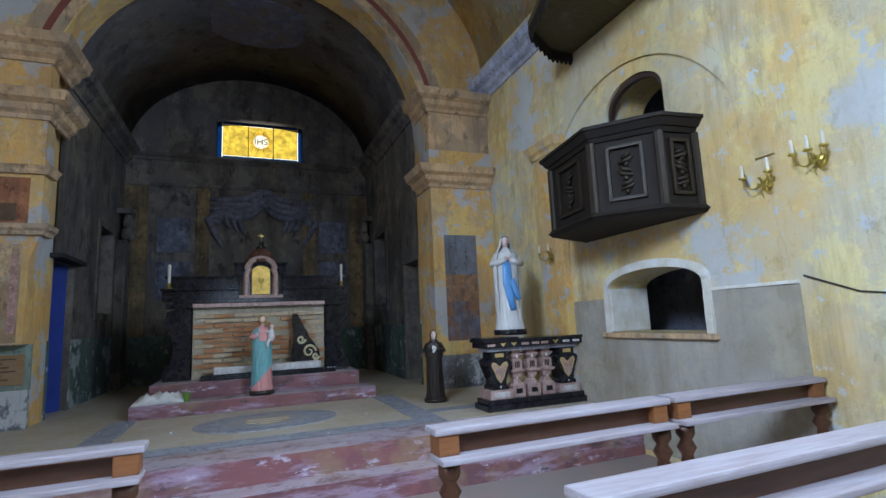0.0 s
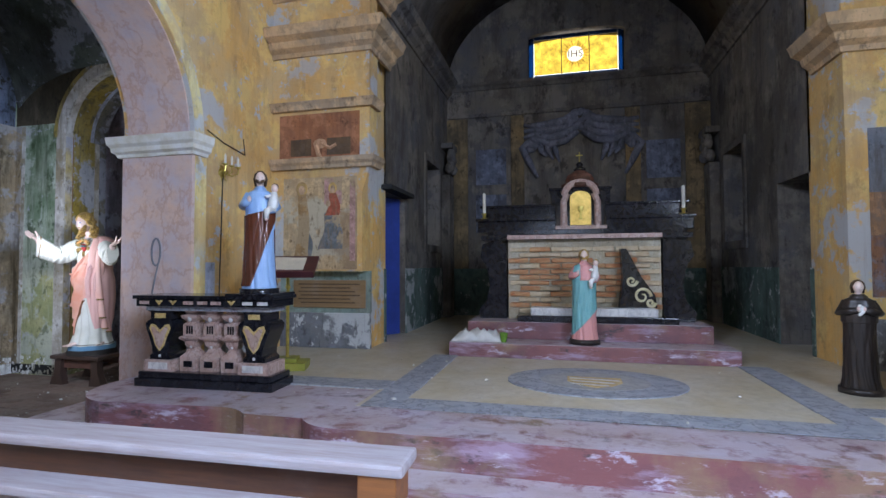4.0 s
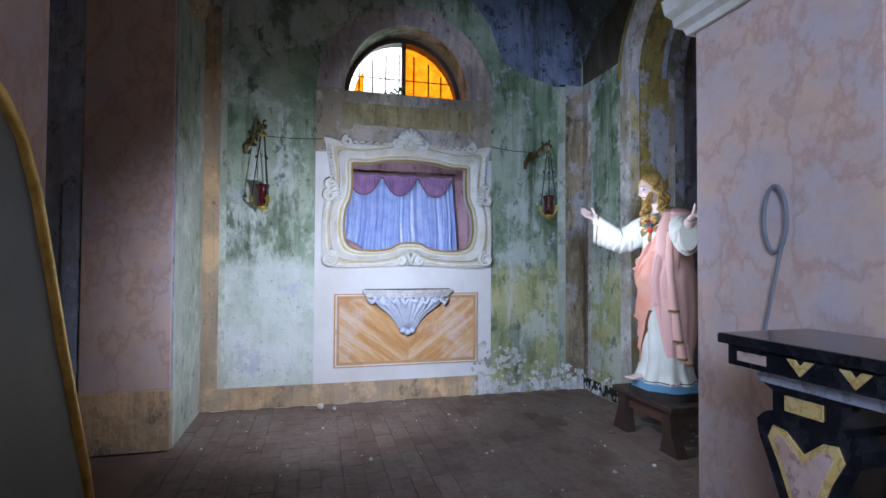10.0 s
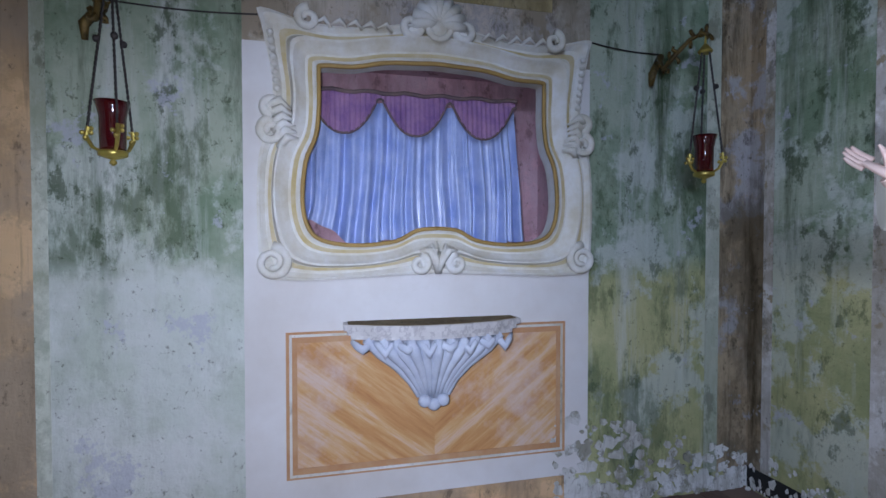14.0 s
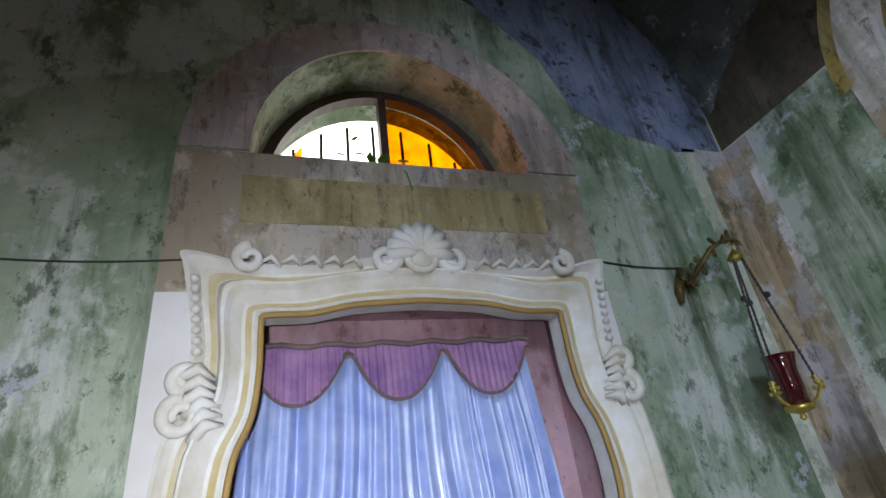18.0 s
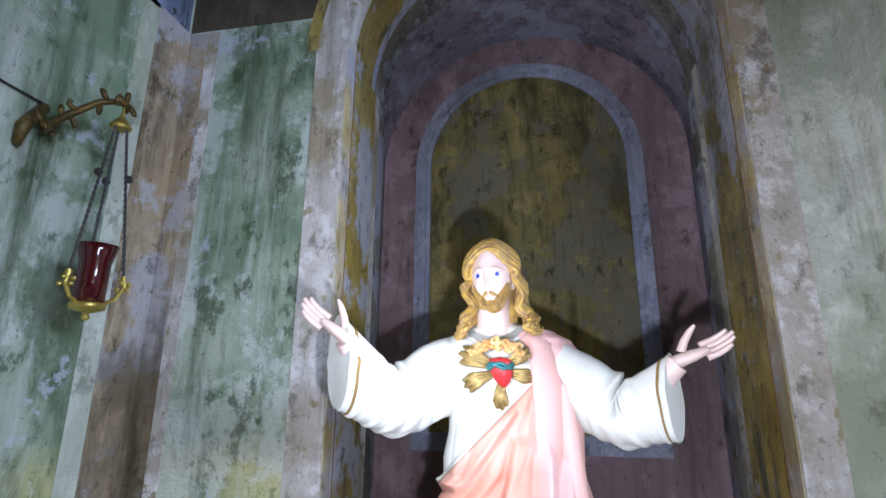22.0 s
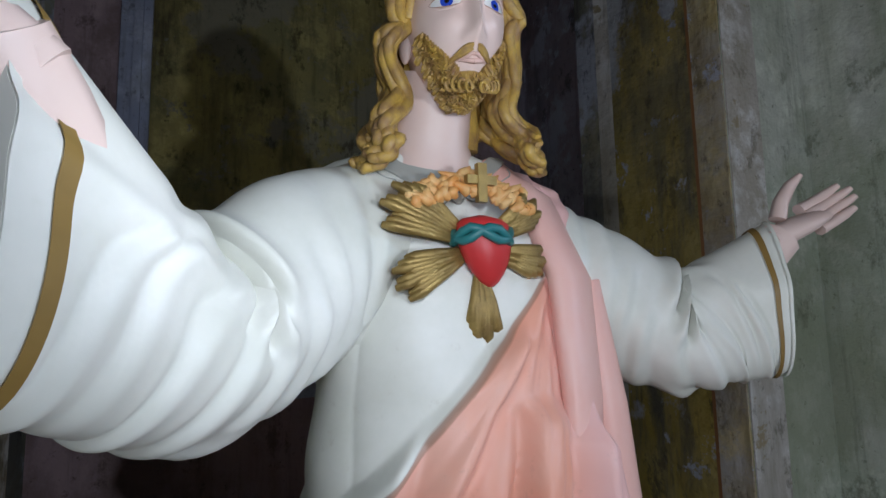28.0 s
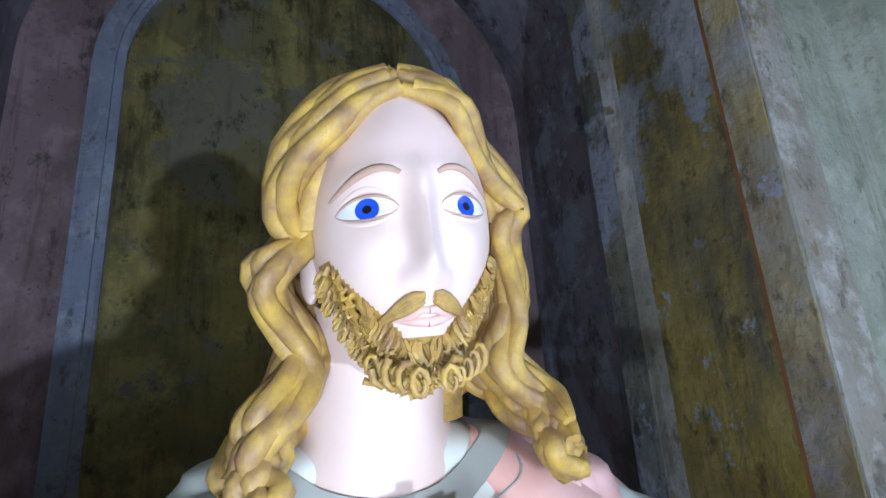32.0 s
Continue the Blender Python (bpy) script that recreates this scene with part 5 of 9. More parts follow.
for s in (-1, 1):
    for a in ((0.76, 1.345, 0.075, 1.6, s, 90), (0.76, 1.93, 0.055, 1.4, -s, 90), (0.755, 2.04, 0.045, 1.3, s, -90), (0.60, 2.44, 0.05, 1.3, -s, 90), (0.13, 2.45, 0.05, 1.4, s, 90 + s * 90), (0.09, 1.33, 0.045, 1.4, s, 90)):
        bm = nb()
        scroll(bm, s * a[0], *a[1:5], start=radians(a[5]))
        part("scroll", bm, STUCCO, frame_thing, "carved stucco scroll", True)
    for k in range(6):
        t = k / 5
        bm = nb()
        tube(bm, [(0.06, s * (0.73 + 0.06 * t), 1.86 + 0.18 * t), (0.10, s * (0.69 + 0.03 * t), 1.90 + 0.16 * t), (0.075, s * (0.645 + 0.03 * t), 1.90 + 0.13 * t)], [0.016, 0.02, 0.005], 6)
        part("leaf", bm, STUCCO, frame_thing, "", True)
    for k in range(8):
        bm = nb()
        ball(bm, (0.07, s * (0.735 + 0.004 * k), 2.12 + 0.035 * k), 0.018, 0.016, 0.014, 8, 5)
        part("bead", bm, STUCCO, frame_thing, "", True)
    for k in range(5):
        bm = nb()
        tube(bm, [(0.06, s * (0.22 + 0.07 * k), 2.415 + 0.006 * (k % 2)), (0.09, s * (0.25 + 0.07 * k), 2.44), (0.065, s * (0.29 + 0.07 * k), 2.425)], [0.008, 0.011, 0.004], 6)
        part("leaf", bm, STUCCO, frame_thing, "", True)
    for k in range(4):
        bm = nb()
        tube(bm, [(0.06, 0, 1.29 + 0.01 * k), (0.10, s * (0.018 + 0.010 * k), 1.36 + 0.012 * k), (0.08, s * (0.035 + 0.02 * k), 1.43 - 0.012 * k)], [0.02, 0.018, 0.006], 6)
        part("leaf", bm, STUCCO, frame_thing, "", True)
bm = nb()
for k in range(9):
    a = radians(-8 + 196 * k / 8)
    tube(bm, [(0.075, 0, 2.47), (0.10, 0.06 * math.cos(a), 2.47 + 0.06 * math.sin(a)), (0.08, 0.125 * math.cos(a), 2.475 + 0.115 * math.sin(a))], [0.016, 0.026, 0.024], 8)
tube(bm, [(0.09, 0.055 * math.cos(k * 0.5236), 2.445 + 0.05 * math.sin(k * 0.5236)) for k in range(13)], 0.016, 8, False)
ball(bm, (0.085, 0, 2.445), 0.02, 0.045, 0.04, 10, 8)
part("shell", bm, STUCCO, frame_thing, "stucco shell crowning the frame", True)

CURT = paint("pale_blue_satin", (0.28, 0.37, 0.68), (0.46, 0.54, 0.80), 0.28, 0, 10, 0.6, 0.1, 31)
PURP = paint("faded_purple_cloth", (0.20, 0.11, 0.27), (0.42, 0.24, 0.38), 0.35, 0, 7, 0.3, 0.1, 32)
FRINGE = paint("dark_fringe", (0.10, 0.07, 0.08), (0.2, 0.14, 0.12), 0.8)
curtain = thing("curtain", (BX - 0.16, 4.76, 0), "pale blue satin curtain with purple scalloped valance in the niche", "curtain")
bm = nb()
CR = random.Random(4)
cols = 260
ph = [CR.uniform(0, 6.28) for _ in range(6)]
rowsz = [2.14 - 0.72 * k / 18 for k in range(19)]
grid = []
for j, z in enumerate(rowsz):
    line = []
    for i in range(cols + 1):
        u = i / cols
        spread = 1 + 0.10 * j / 18
        y = (u - 0.5) * 1.06 * spread - 0.02
        w = u + 0.010 * math.sin(j * 0.33 + u * 9) * j / 18
        f = 1.1 * (ridge(w * 23 + ph[0] + 1.3 * math.sin(w * 7 + ph[3])) - 0.6) + 0.55 * (ridge(w * 51 + ph[1] + math.sin(w * 17) + 0.05 * j) - 0.6) + 0.30 * math.sin(w * 118 + ph[2] + 2 * math.sin(w * 13))
        f *= 0.7 + 0.5 * math.sin(w * 5 + ph[4]) ** 2
        gather = abs(math.sin(math.pi * u * 3))
        # the hem is caught up at one end and hangs unevenly
        hem = (j / 18) ** 3 * (0.11 * gauss(u, 0.0, 0.16) + 0.018 * math.sin(u * 21) + 0.008 * math.sin(u * 57))
        line.append(bm.verts.new((0.052 * f * (0.45 + 0.035 * j) + 0.02 * gather, y, z + hem)))
    grid.append(line)
for j in range(len(grid) - 1):
    for i in range(cols):
        bm.faces.new((grid[j][i], grid[j][i + 1], grid[j + 1][i + 1], grid[j + 1][i]))
drape = part("drape", bm, CURT, curtain, "pale blue pleated satin", True)
for k in range(3):
    c = -0.40 + 0.355 * k
    bm = nb()
    g = []
    for j in range(9):
        ln = []
        for i in range(97):
            u = i / 96
            depth = 0.205 * (1 - abs(2 * u - 1) ** 2.2)
            z = 2.17 - j / 8 * max(0.03, depth)
            pleat = ridge(u * 38 + k + 0.8 * math.sin(u * 9 + k)) + 0.5 * math.sin(u * 90 + 2 * k)
            ln.append(bm.verts.new((0.070 + 0.011 * pleat * (0.55 + j / 16) + 0.014 * j / 8, c + (u - 0.5) * 0.36, z)))
        g.append(ln)
    for j in range(8):
        for i in range(96):
            bm.faces.new((g[j][i], g[j][i + 1], g[j + 1][i + 1], g[j + 1][i]))
    part("valance", bm, PURP, curtain, "faded purple swag", True)
    bm = nb()
    tube(bm, [(0.092, c + (i / 24 - 0.5) * 0.36, 2.17 - max(0.03, 0.205 * (1 - abs(i / 12 - 1) ** 2.2))) for i in range(25)], 0.0065, 6)
    part("fringe", bm, FRINGE, curtain)
bm = nb()
tube(bm, [(0.085, -0.60 + 0.05 * i, 2.172 - 0.006 * math.sin(i * 1.7)) for i in range(23)], 0.010, 6)
part("rail", bm, FRINGE, curtain)
ROSEW = plaster("rose_wash_plaster", (0.46, 0.27, 0.30), (0.54, 0.38, 0.42), (0.30, 0.17, 0.18), 0.5, 2, seed=55)
band("niche_wash", wall_chapel_back, ROSEW, BX - 0.299, BX - 0.29, 4.12, 5.48, 1.37, 2.34)
for a in ((4.12, 4.124, 1.37, 2.34), (5.476, 5.48, 1.37, 2.34), (4.124, 5.476, 1.37, 1.374), (4.124, 5.476, 2.336, 2.34)):
    band("niche_wash", wall_chapel_back, ROSEW, BX - 0.289, BX - 0.002, *a)

shelf = thing("console_shelf", (BX, 4.78, 0), "grey-white shell-shaped stucco console on the orange panel", "console")
bm = nb()
top = [(0.012, -0.43), (0.10, -0.43), (0.12, -0.37), (0.16, -0.30), (0.20, -0.12), (0.205, 0.0), (0.20, 0.12), (0.16, 0.30), (0.12, 0.37), (0.10, 0.43), (0.012, 0.43)]
prism(bm, top, "z", 1.028, 1.056)
prism(bm, [(x * 0.92, y * 0.96) for x, y in top], "z", 1.006, 1.028)
prism(bm, [(x * 0.84, y * 0.92) for x, y in top], "z", 0.985, 1.006)
part("slab", bm, WHITEM, shelf, "worn white slab with a moulded edge")
bm = nb()
prism(bm, [(0.014 + (x - 0.012) * 0.9, y * 0.955) for x, y in top], "z", 1.054, 1.0595)
part("dirty_top", bm, plaster("brown_grime", (0.16, 0.12, 0.06), (0.22, 0.17, 0.09), (0.07, 0.05, 0.03), 0.5, 4, seed=57), shelf, "top crusted with brown dirt")
bm = nb()
for k in range(11):
    u = (k - 5) / 5
    yb, xo = 0.33 * u, 0.16 * (1 - 0.40 * u * u)
    flute = 1.0 if k % 2 else 0.72
    tube(bm, [(xo, yb, 0.985), (xo * 0.92, yb * 0.80, 0.92), (xo * 0.66, yb * 0.52, 0.84), (xo * 0.45, yb * 0.34, 0.76), (0.05, yb * 0.22, 0.685)], [(0.040 * flute, 0.022), (0.036 * flute, 0.03), (0.026 * flute, 0.026), (0.018 * flute, 0.018), 0.010], 8)
# a fringe of curled leaves under the slab
for k in range(8):
    y, x = -0.345 + 0.0986 * k, 0.185 - 0.0105 * abs(k - 3.5) ** 1.6
    dip = 0.055 if k % 2 else 0.035
    tube(bm, [(x - 0.03, y - 0.048, 0.975), (x, y - 0.024, 0.955), (x + 0.006, y, 0.975 - dip), (x, y + 0.024, 0.955), (x - 0.03, y + 0.048, 0.975)], [(0.008, 0.012), (0.016, 0.02), (0.020, 0.024), (0.016, 0.02), (0.008, 0.012)], 8)
for q in (-1, 0, 1):
    ball(bm, (0.06, 0.045 * q, 0.665 - 0.018 * (q == 0)), 0.036, 0.034, 0.030, 12, 8)
prism(bm, [(-0.34, 0.985), (0.34, 0.985), (0.27, 0.92), (0.17, 0.84), (0.10, 0.75), (0.05, 0.66), (-0.05, 0.66), (-0.10, 0.75), (-0.17, 0.84), (-0.27, 0.92)], "x", 0.009, 0.05)
part("shell", bm, paint("pale_blue_stucco", (0.62, 0.66, 0.74), (0.46, 0.50, 0.60), 0.8, 0, 8, 0.2, 0.2, 33), shelf, "ribbed grey-blue stucco shell", True)

# ---- sanctuary lamps ----
REDG, ntr, br = shader("dark_red_glass", 0.1, 0, 0.5)
br.inputs["Base Color"].default_value = (0.055, 0.004, 0.006, 1)
br.inputs["Coat Weight"].default_value = 0.6


AGED = paint("tarnished_gilt", (0.20, 0.13, 0.035), (0.05, 0.04, 0.02), 0.45, 0.5, 25, 0.4, 0.3, 36)


def sanctuary_lamp(y, side):
    t = thing("sanctuary_lamp", (BX + 0.22, y, 1.62), "hanging red glass sanctuary lamp with gilt brass mounts on three chains", "lamp", "sanctuary lamps")
    bm = nb()
    lathe(bm, [(0.044, 0.165), (0.046, 0.26), (0.046, 0.30), (0.054, 0.335), (0.062, 0.36), (0.056, 0.36), (0.042, 0.32), (0.01, 0.18)], 20)
    part("glass_cup", bm, REDG, t, "dark red glass cup", True)
    bm = nb()
    lathe(bm, [(0.004, 0.115), (0.014, 0.125), (0.008, 0.138), (0.03, 0.145), (0.050, 0.152), (0.052, 0.168), (0.047, 0.172)], 18)
    part("base_bowl", bm, BRASS, t, "gilt brass bowl", True)
    for k in range(3):
        a = radians(30 + 120 * k)
        c, s = math.cos(a), math.sin(a)
        bm = nb()
        tube(bm, [(0.046 * c, 0.046 * s, 0.172), (0.070 * c, 0.070 * s, 0.185), (0.092 * c, 0.092 * s, 0.225), (0.085 * c, 0.085 * s, 0.262), (0.072 * c, 0.072 * s, 0.255)], [0.006, 0.007, 0.008, 0.007, 0.004], 6)
        for q in range(5):
            ball(bm, (0.088 * c + 0.016 * math.cos(q * 1.26), 0.088 * s + 0.016 * math.sin(q * 1.26), 0.238 + 0.020 * (q % 3 - 1)), 0.009, None, None, 7, 5)
        part("ornament", bm, BRASS, t, "gilt leaf ornament")
        bm = nb()
        for q in range(26):
            f = q / 25
            r = 0.085 * (1 - f) + 0.018 * f
            z = 0.27 + 0.53 * f
            lathe(bm, [(0.0035, -0.012), (0.006, 0), (0.0035, 0.012)], 5, (r * c, r * s, z))
        ball(bm, (0.052 * c, 0.052 * s, 0.60), 0.014, None, None, 8, 6)
        part("chain", bm, BLACK, t, "dark chain with a bead")
    bm = nb()
    lathe(bm, [(0.03, 0.78), (0.036, 0.79), (0.022, 0.81), (0.006, 0.83), (0.004, 0.87)], 12)
    part("canopy", bm, BRASS, t)
    bm = nb()
    pts = [(-0.215, side * 0.10, 0.80), (-0.17, side * 0.12, 0.74), (-0.12, side * 0.09, 0.80), (-0.06, side * 0.04, 0.87), (0.0, 0, 0.89), (0.02, 0, 0.87)]
    tube(bm, pts, [0.012, 0.014, 0.013, 0.011, 0.009, 0.006], 8)
    for q in range(16):
        f = q / 15
        i = min(4, int(f * 5))
        p = Vector(pts[i]).lerp(Vector(pts[i + 1]), f * 5 - i)
        a = q * 2.4
        d = Vector((0.3 * math.sin(a * 1.7), math.sin(a), math.cos(a)))
        e = d.cross(Vector((0.8, 0.5, 0.2))).normalized()
        tube(bm, [p, p + d * 0.024 + e * 0.006, p + d * 0.036 + e * 0.020, p + d * 0.028 + e * 0.032, p + d * 0.018 + e * 0.026], [0.007, 0.010, 0.009, 0.007, 0.003], 6)
    tube(bm, [(-0.215, side * 0.10, 0.83), (-0.19, side * 0.17, 0.72), (-0.20, side * 0.17, 0.66)], [0.02, 0.022, 0.012], 7)
    part("bracket", bm, AGED, t, "tarnished gilt carved bracket", True)
    return t


sanctuary_lamp(3.47, -1)
sanctuary_lamp(6.17, -1)
for nm, a, b in (("wall_cable", (6.07, 2.46), (5.62, 2.49)), ("wall_cable", (3.37, 2.46), (3.98, 2.46))):
    bm = nb()
    tube(bm, [(BX + 0.008, a[0] + (b[0] - a[0]) * k / 8, a[1] + (b[1] - a[1]) * k / 8 - 0.012 * math.sin(k * 0.4)) for k in range(9)], 0.004, 5)
    tagged(finish(nm, bm, BLACK), "thin dark cable running along the chapel wall", "cable")

# ---- chandelier in the chapel ----
CRYS, ntc, bc = shader("dusty_crystal", 0.08, 0, 0.6)
bc.inputs["Base Color"].default_value = (0.72, 0.70, 0.66, 1)
bc.inputs["Transmission Weight"].default_value = 0.6
ch = thing("chandelier", (-4.45, 4.48, 3.0), "small crystal and brass chandelier hanging from the chapel vault", "chandelier")
bm = nb()
tube(bm, [(0, 0, 0.30), (0, 0, 2.05)], 0.008, 6)
lathe(bm, [(0.01, 0.05), (0.05, 0.10), (0.02, 0.18), (0.06, 0.26), (0.02, 0.36), (0.008, 0.5)], 12)
part("stem", bm, BRASS, ch)
for k in range(6):
    a = radians(60 * k)
    c, s = math.cos(a), math.sin(a)
    bm = nb()
    tube(bm, [(0.03 * c, 0.03 * s, 0.14), (0.12 * c, 0.12 * s, 0.08), (0.20 * c, 0.20 * s, 0.12), (0.22 * c, 0.22 * s, 0.19)], 0.008, 6)
    lathe(bm, [(0.008, 0.19), (0.035, 0.205), (0.03, 0.215), (0.012, 0.215), (0.012, 0.29)], 10, (0.22 * c, 0.22 * s, 0))
    part("arm", bm, BRASS, ch)
    for r, z in ((0.22, 0.13), (0.22, 0.08), (0.14, 0.02), (0.10, -0.04)):
        bm = nb()
        lathe(bm, [(0.001, -0.03), (0.014, -0.008), (0.010, 0.008), (0.001, 0.02)], 6, (r * c, r * s, z))
        lathe(bm, [(0.001, -0.012), (0.008, 0), (0.001, 0.012)], 6, (r * c, r * s, z + 0.035))
        part("crystal_drop", bm, CRYS, ch)
bm = nb()
lathe(bm, [(0.002, -0.12), (0.022, -0.09), (0.012, -0.06), (0.002, -0.05)], 8)
part("crystal_drop", bm, CRYS, ch)

# ---- statues ----


def robe_paint():
    """Polychrome plaster: cream tunic, salmon mantle with brown hems, laid out on the front of the figure."""
    m, nt, b = shader("polychrome_plaster", 0.42, 0, 0.35)
    geo = nt.nodes.new("ShaderNodeNewGeometry")
    xyz = nt.nodes.new("ShaderNodeSeparateXYZ")
    nt.links.new(geo.outputs["Position"], xyz.inputs[0])

    def mth(op, a, c=0.0):
        n = nt.nodes.new("ShaderNodeMath")
        n.operation = op
        for i, v in enumerate((a, c)):
            if isinstance(v, (int, float)):
                n.inputs[i].default_value = v
            else:
                nt.links.new(v, n.inputs[i])
        return n.outputs[0]
    u, z = mth("ADD", xyz.outputs[0], 5.235), xyz.outputs[2]

    def side(p, q):
        """Positive to the left of the line from p to q, in metres."""
        (x0, z0), (x1, z1) = p, q
        k = 1 / math.hypot(x1 - x0, z1 - z0)
        return mth("SUBTRACT", mth("MULTIPLY", mth("SUBTRACT", z, z0), (x1 - x0) * k), mth("MULTIPLY", mth("SUBTRACT", u, x0), (z1 - z0) * k))

    def step(v, w=0.003):
        n = nt.nodes.new("ShaderNodeMapRange")
        n.inputs[1].default_value, n.inputs[2].default_value = -w, w
        nt.links.new(v, n.inputs[0])
        return n.outputs[0]
    chest = side((-0.235, 1.24), (0.09, 1.56))
    white_top = mth("MULTIPLY", step(chest), step(mth("SUBTRACT", 0.10, mth("SUBTRACT", u, mth("MULTIPLY", mth("SUBTRACT", z, 1.56), -0.1)))))
    hem = side((-0.10, 0.575), (0.066, 0.985))
    low = mth("MULTIPLY", mth("MULTIPLY", step(mth("MULTIPLY", hem, -1.0)), step(side((0.19, 0.44), (0.10, 0.97)))), step(mth("SUBTRACT", 1.0, z)))
    edge = mth("SUBTRACT", 0.60, mth("SUBTRACT", z, mth("MULTIPLY", u, 0.25)))
    foot = step(edge)
    white = mth("MAXIMUM", mth("MAXIMUM", white_top, low), foot)
    pink = mixc(nt, mask(nt, nz(nt, 5, 4, 0.6, seed=1), 0.35, 0.7), (0.76, 0.33, 0.22), (0.76, 0.43, 0.34))
    pink = mixc(nt, mask(nt, u, 0.06, 0.11), pink, (0.78, 0.47, 0.43))
    cream = mixc(nt, mask(nt, nz(nt, 6, 5, 0.65, seed=2), 0.4, 0.75), (0.74, 0.74, 0.68), (0.62, 0.63, 0.55))
    c = mixc(nt, white, pink, cream)
    trim = mth("MULTIPLY", mth("MULTIPLY", step(mth("SUBTRACT", 0.0075, mth("ABSOLUTE", hem)), 0.001), step(mth("SUBTRACT", 0.975, z))), step(mth("SUBTRACT", z, 0.575)))
    trim = mth("MAXIMUM", trim, mth("MULTIPLY", step(mth("SUBTRACT", 0.0075, mth("ABSOLUTE", edge)), 0.001), step(mth("SUBTRACT", -0.098, u))))
    c = mixc(nt, trim, c, (0.16, 0.06, 0.02))
    c = mixc(nt, step(mth("SUBTRACT", 0.004, mth("ABSOLUTE", mth("SUBTRACT", z, 0.460))), 0.001), c, (0.10, 0.07, 0.04))
    line = mth("MULTIPLY", step(mth("SUBTRACT", 0.003, mth("ABSOLUTE", chest)), 0.001), step(mth("SUBTRACT", 1.55, z)))
    c = mixc(nt, mth("MULTIPLY", line, 0.7), c, (0.30, 0.14, 0.08))
    c = mixc(nt, mask(nt, nz(nt, 40, 4, 0.7, seed=3), 0.62, 0.80), c, mixc(nt, 0.25, c, (0.25, 0.18, 0.12)))
    nt.links.new(c, b.inputs["Base Color"])
    relief(nt, b, nz(nt, 60, 4, 0.6), 0.05, 0.003)
    return m


ROBE = robe_paint()
CREAMP = paint("cream_sleeve_paint", (0.74, 0.74, 0.68), (0.62, 0.63, 0.55), 0.42, 0, 6, 0.35, 0.05, 41)
PINKP = paint("salmon_mantle_paint", (0.77, 0.42, 0.35), (0.78, 0.50, 0.44), 0.42, 0, 6, 0.35, 0.05, 54)
SKIN = paint("painted_plaster_flesh", (0.76, 0.60, 0.53), (0.72, 0.53, 0.47), 0.38, 0, 5, 0.4, 0.03, 42)
HAIR = paint("painted_plaster_hair", (0.54, 0.35, 0.07), (0.22, 0.12, 0.07), 0.34, 0, 45, 0.4, 0.3, 43)
GOLDP = paint("bronze_gilt_paint", (0.19, 0.125, 0.04), (0.40, 0.28, 0.09), 0.36, 0.5, 30, 0.4, 0.3, 44)
REDP = paint("red_heart_paint", (0.50, 0.03, 0.03), (0.40, 0.03, 0.03), 0.4)
TEALP = paint("teal_thorn_paint", (0.02, 0.16, 0.16), (0.03, 0.10, 0.11), 0.4)
FLAMEP = paint("orange_flame_paint", (0.62, 0.26, 0.06), (0.66, 0.46, 0.20), 0.45, 0, 40)
BLUEP = paint("blue_base_paint", (0.13, 0.30, 0.48), (0.20, 0.36, 0.50), 0.45, 0, 8)
IRIS = paint("blue_iris_paint", (0.03, 0.09, 0.62), (0.02, 0.05, 0.35), 0.15, 0, 60)
EYEW = paint("eye_white_paint", (0.75, 0.74, 0.72), (0.7, 0.68, 0.66), 0.2)
PUPIL = paint("black_pupil_paint", (0.008, 0.008, 0.008), None, 0.2, bump=0)
LIP = paint("lip_paint", (0.70, 0.46, 0.39), None, 0.4)
BROWP = paint("brow_paint", (0.50, 0.32, 0.24), None, 0.5)
GREYP = paint("grey_trim_paint", (0.30, 0.30, 0.27), (0.36, 0.36, 0.32), 0.5)
BROWNP = paint("brown_trim_paint", (0.20, 0.12, 0.03), (0.28, 0.18, 0.05), 0.5)


class Sculpt:
    """Collects shapes of several paints into one mesh."""

    def __init__(self, mats):
        self.bm, self.mats, self.done = bmesh.new(), mats, 0

    def ink(self, mat):
        self.bm.faces.ensure_lookup_table()
        k = self.mats.index(mat)
        for i in range(self.done, len(self.bm.faces)):
            self.bm.faces[i].material_index = k
        self.done = len(self.bm.faces)

    def finish(self, name, label, category, move=None):
        if move is not None:
            bmesh.ops.transform(self.bm, matrix=move, verts=self.bm.verts)
        ob = finish(name, self.bm, self.mats, None, "", True)
        return tagged(ob, label, category)


def lerp_table(tab, z):
    for (z0, *a), (z1, *b) in zip(tab, tab[1:]):
        if z <= z1:
            t = max(0.0, min(1.0, (z - z0) / (z1 - z0)))
            t = t * t * (3 - 2 * t)
            return [p + (q - p) * t for p, q in zip(a, b)]
    return list(tab[-1][1:])


def loft(bm, rings, closed_top=True):
    vs = [[bm.verts.new(p) for p in r] for r in rings]
    n = len(vs[0])
    for a, b in zip(vs, vs[1:]):
        for i in range(n):
            bm.faces.new((a[i], a[(i + 1) % n], b[(i + 1) % n], b[i]))
    bm.faces.new(vs[0][::-1])
    if closed_top:
        bm.faces.new(vs[-1])


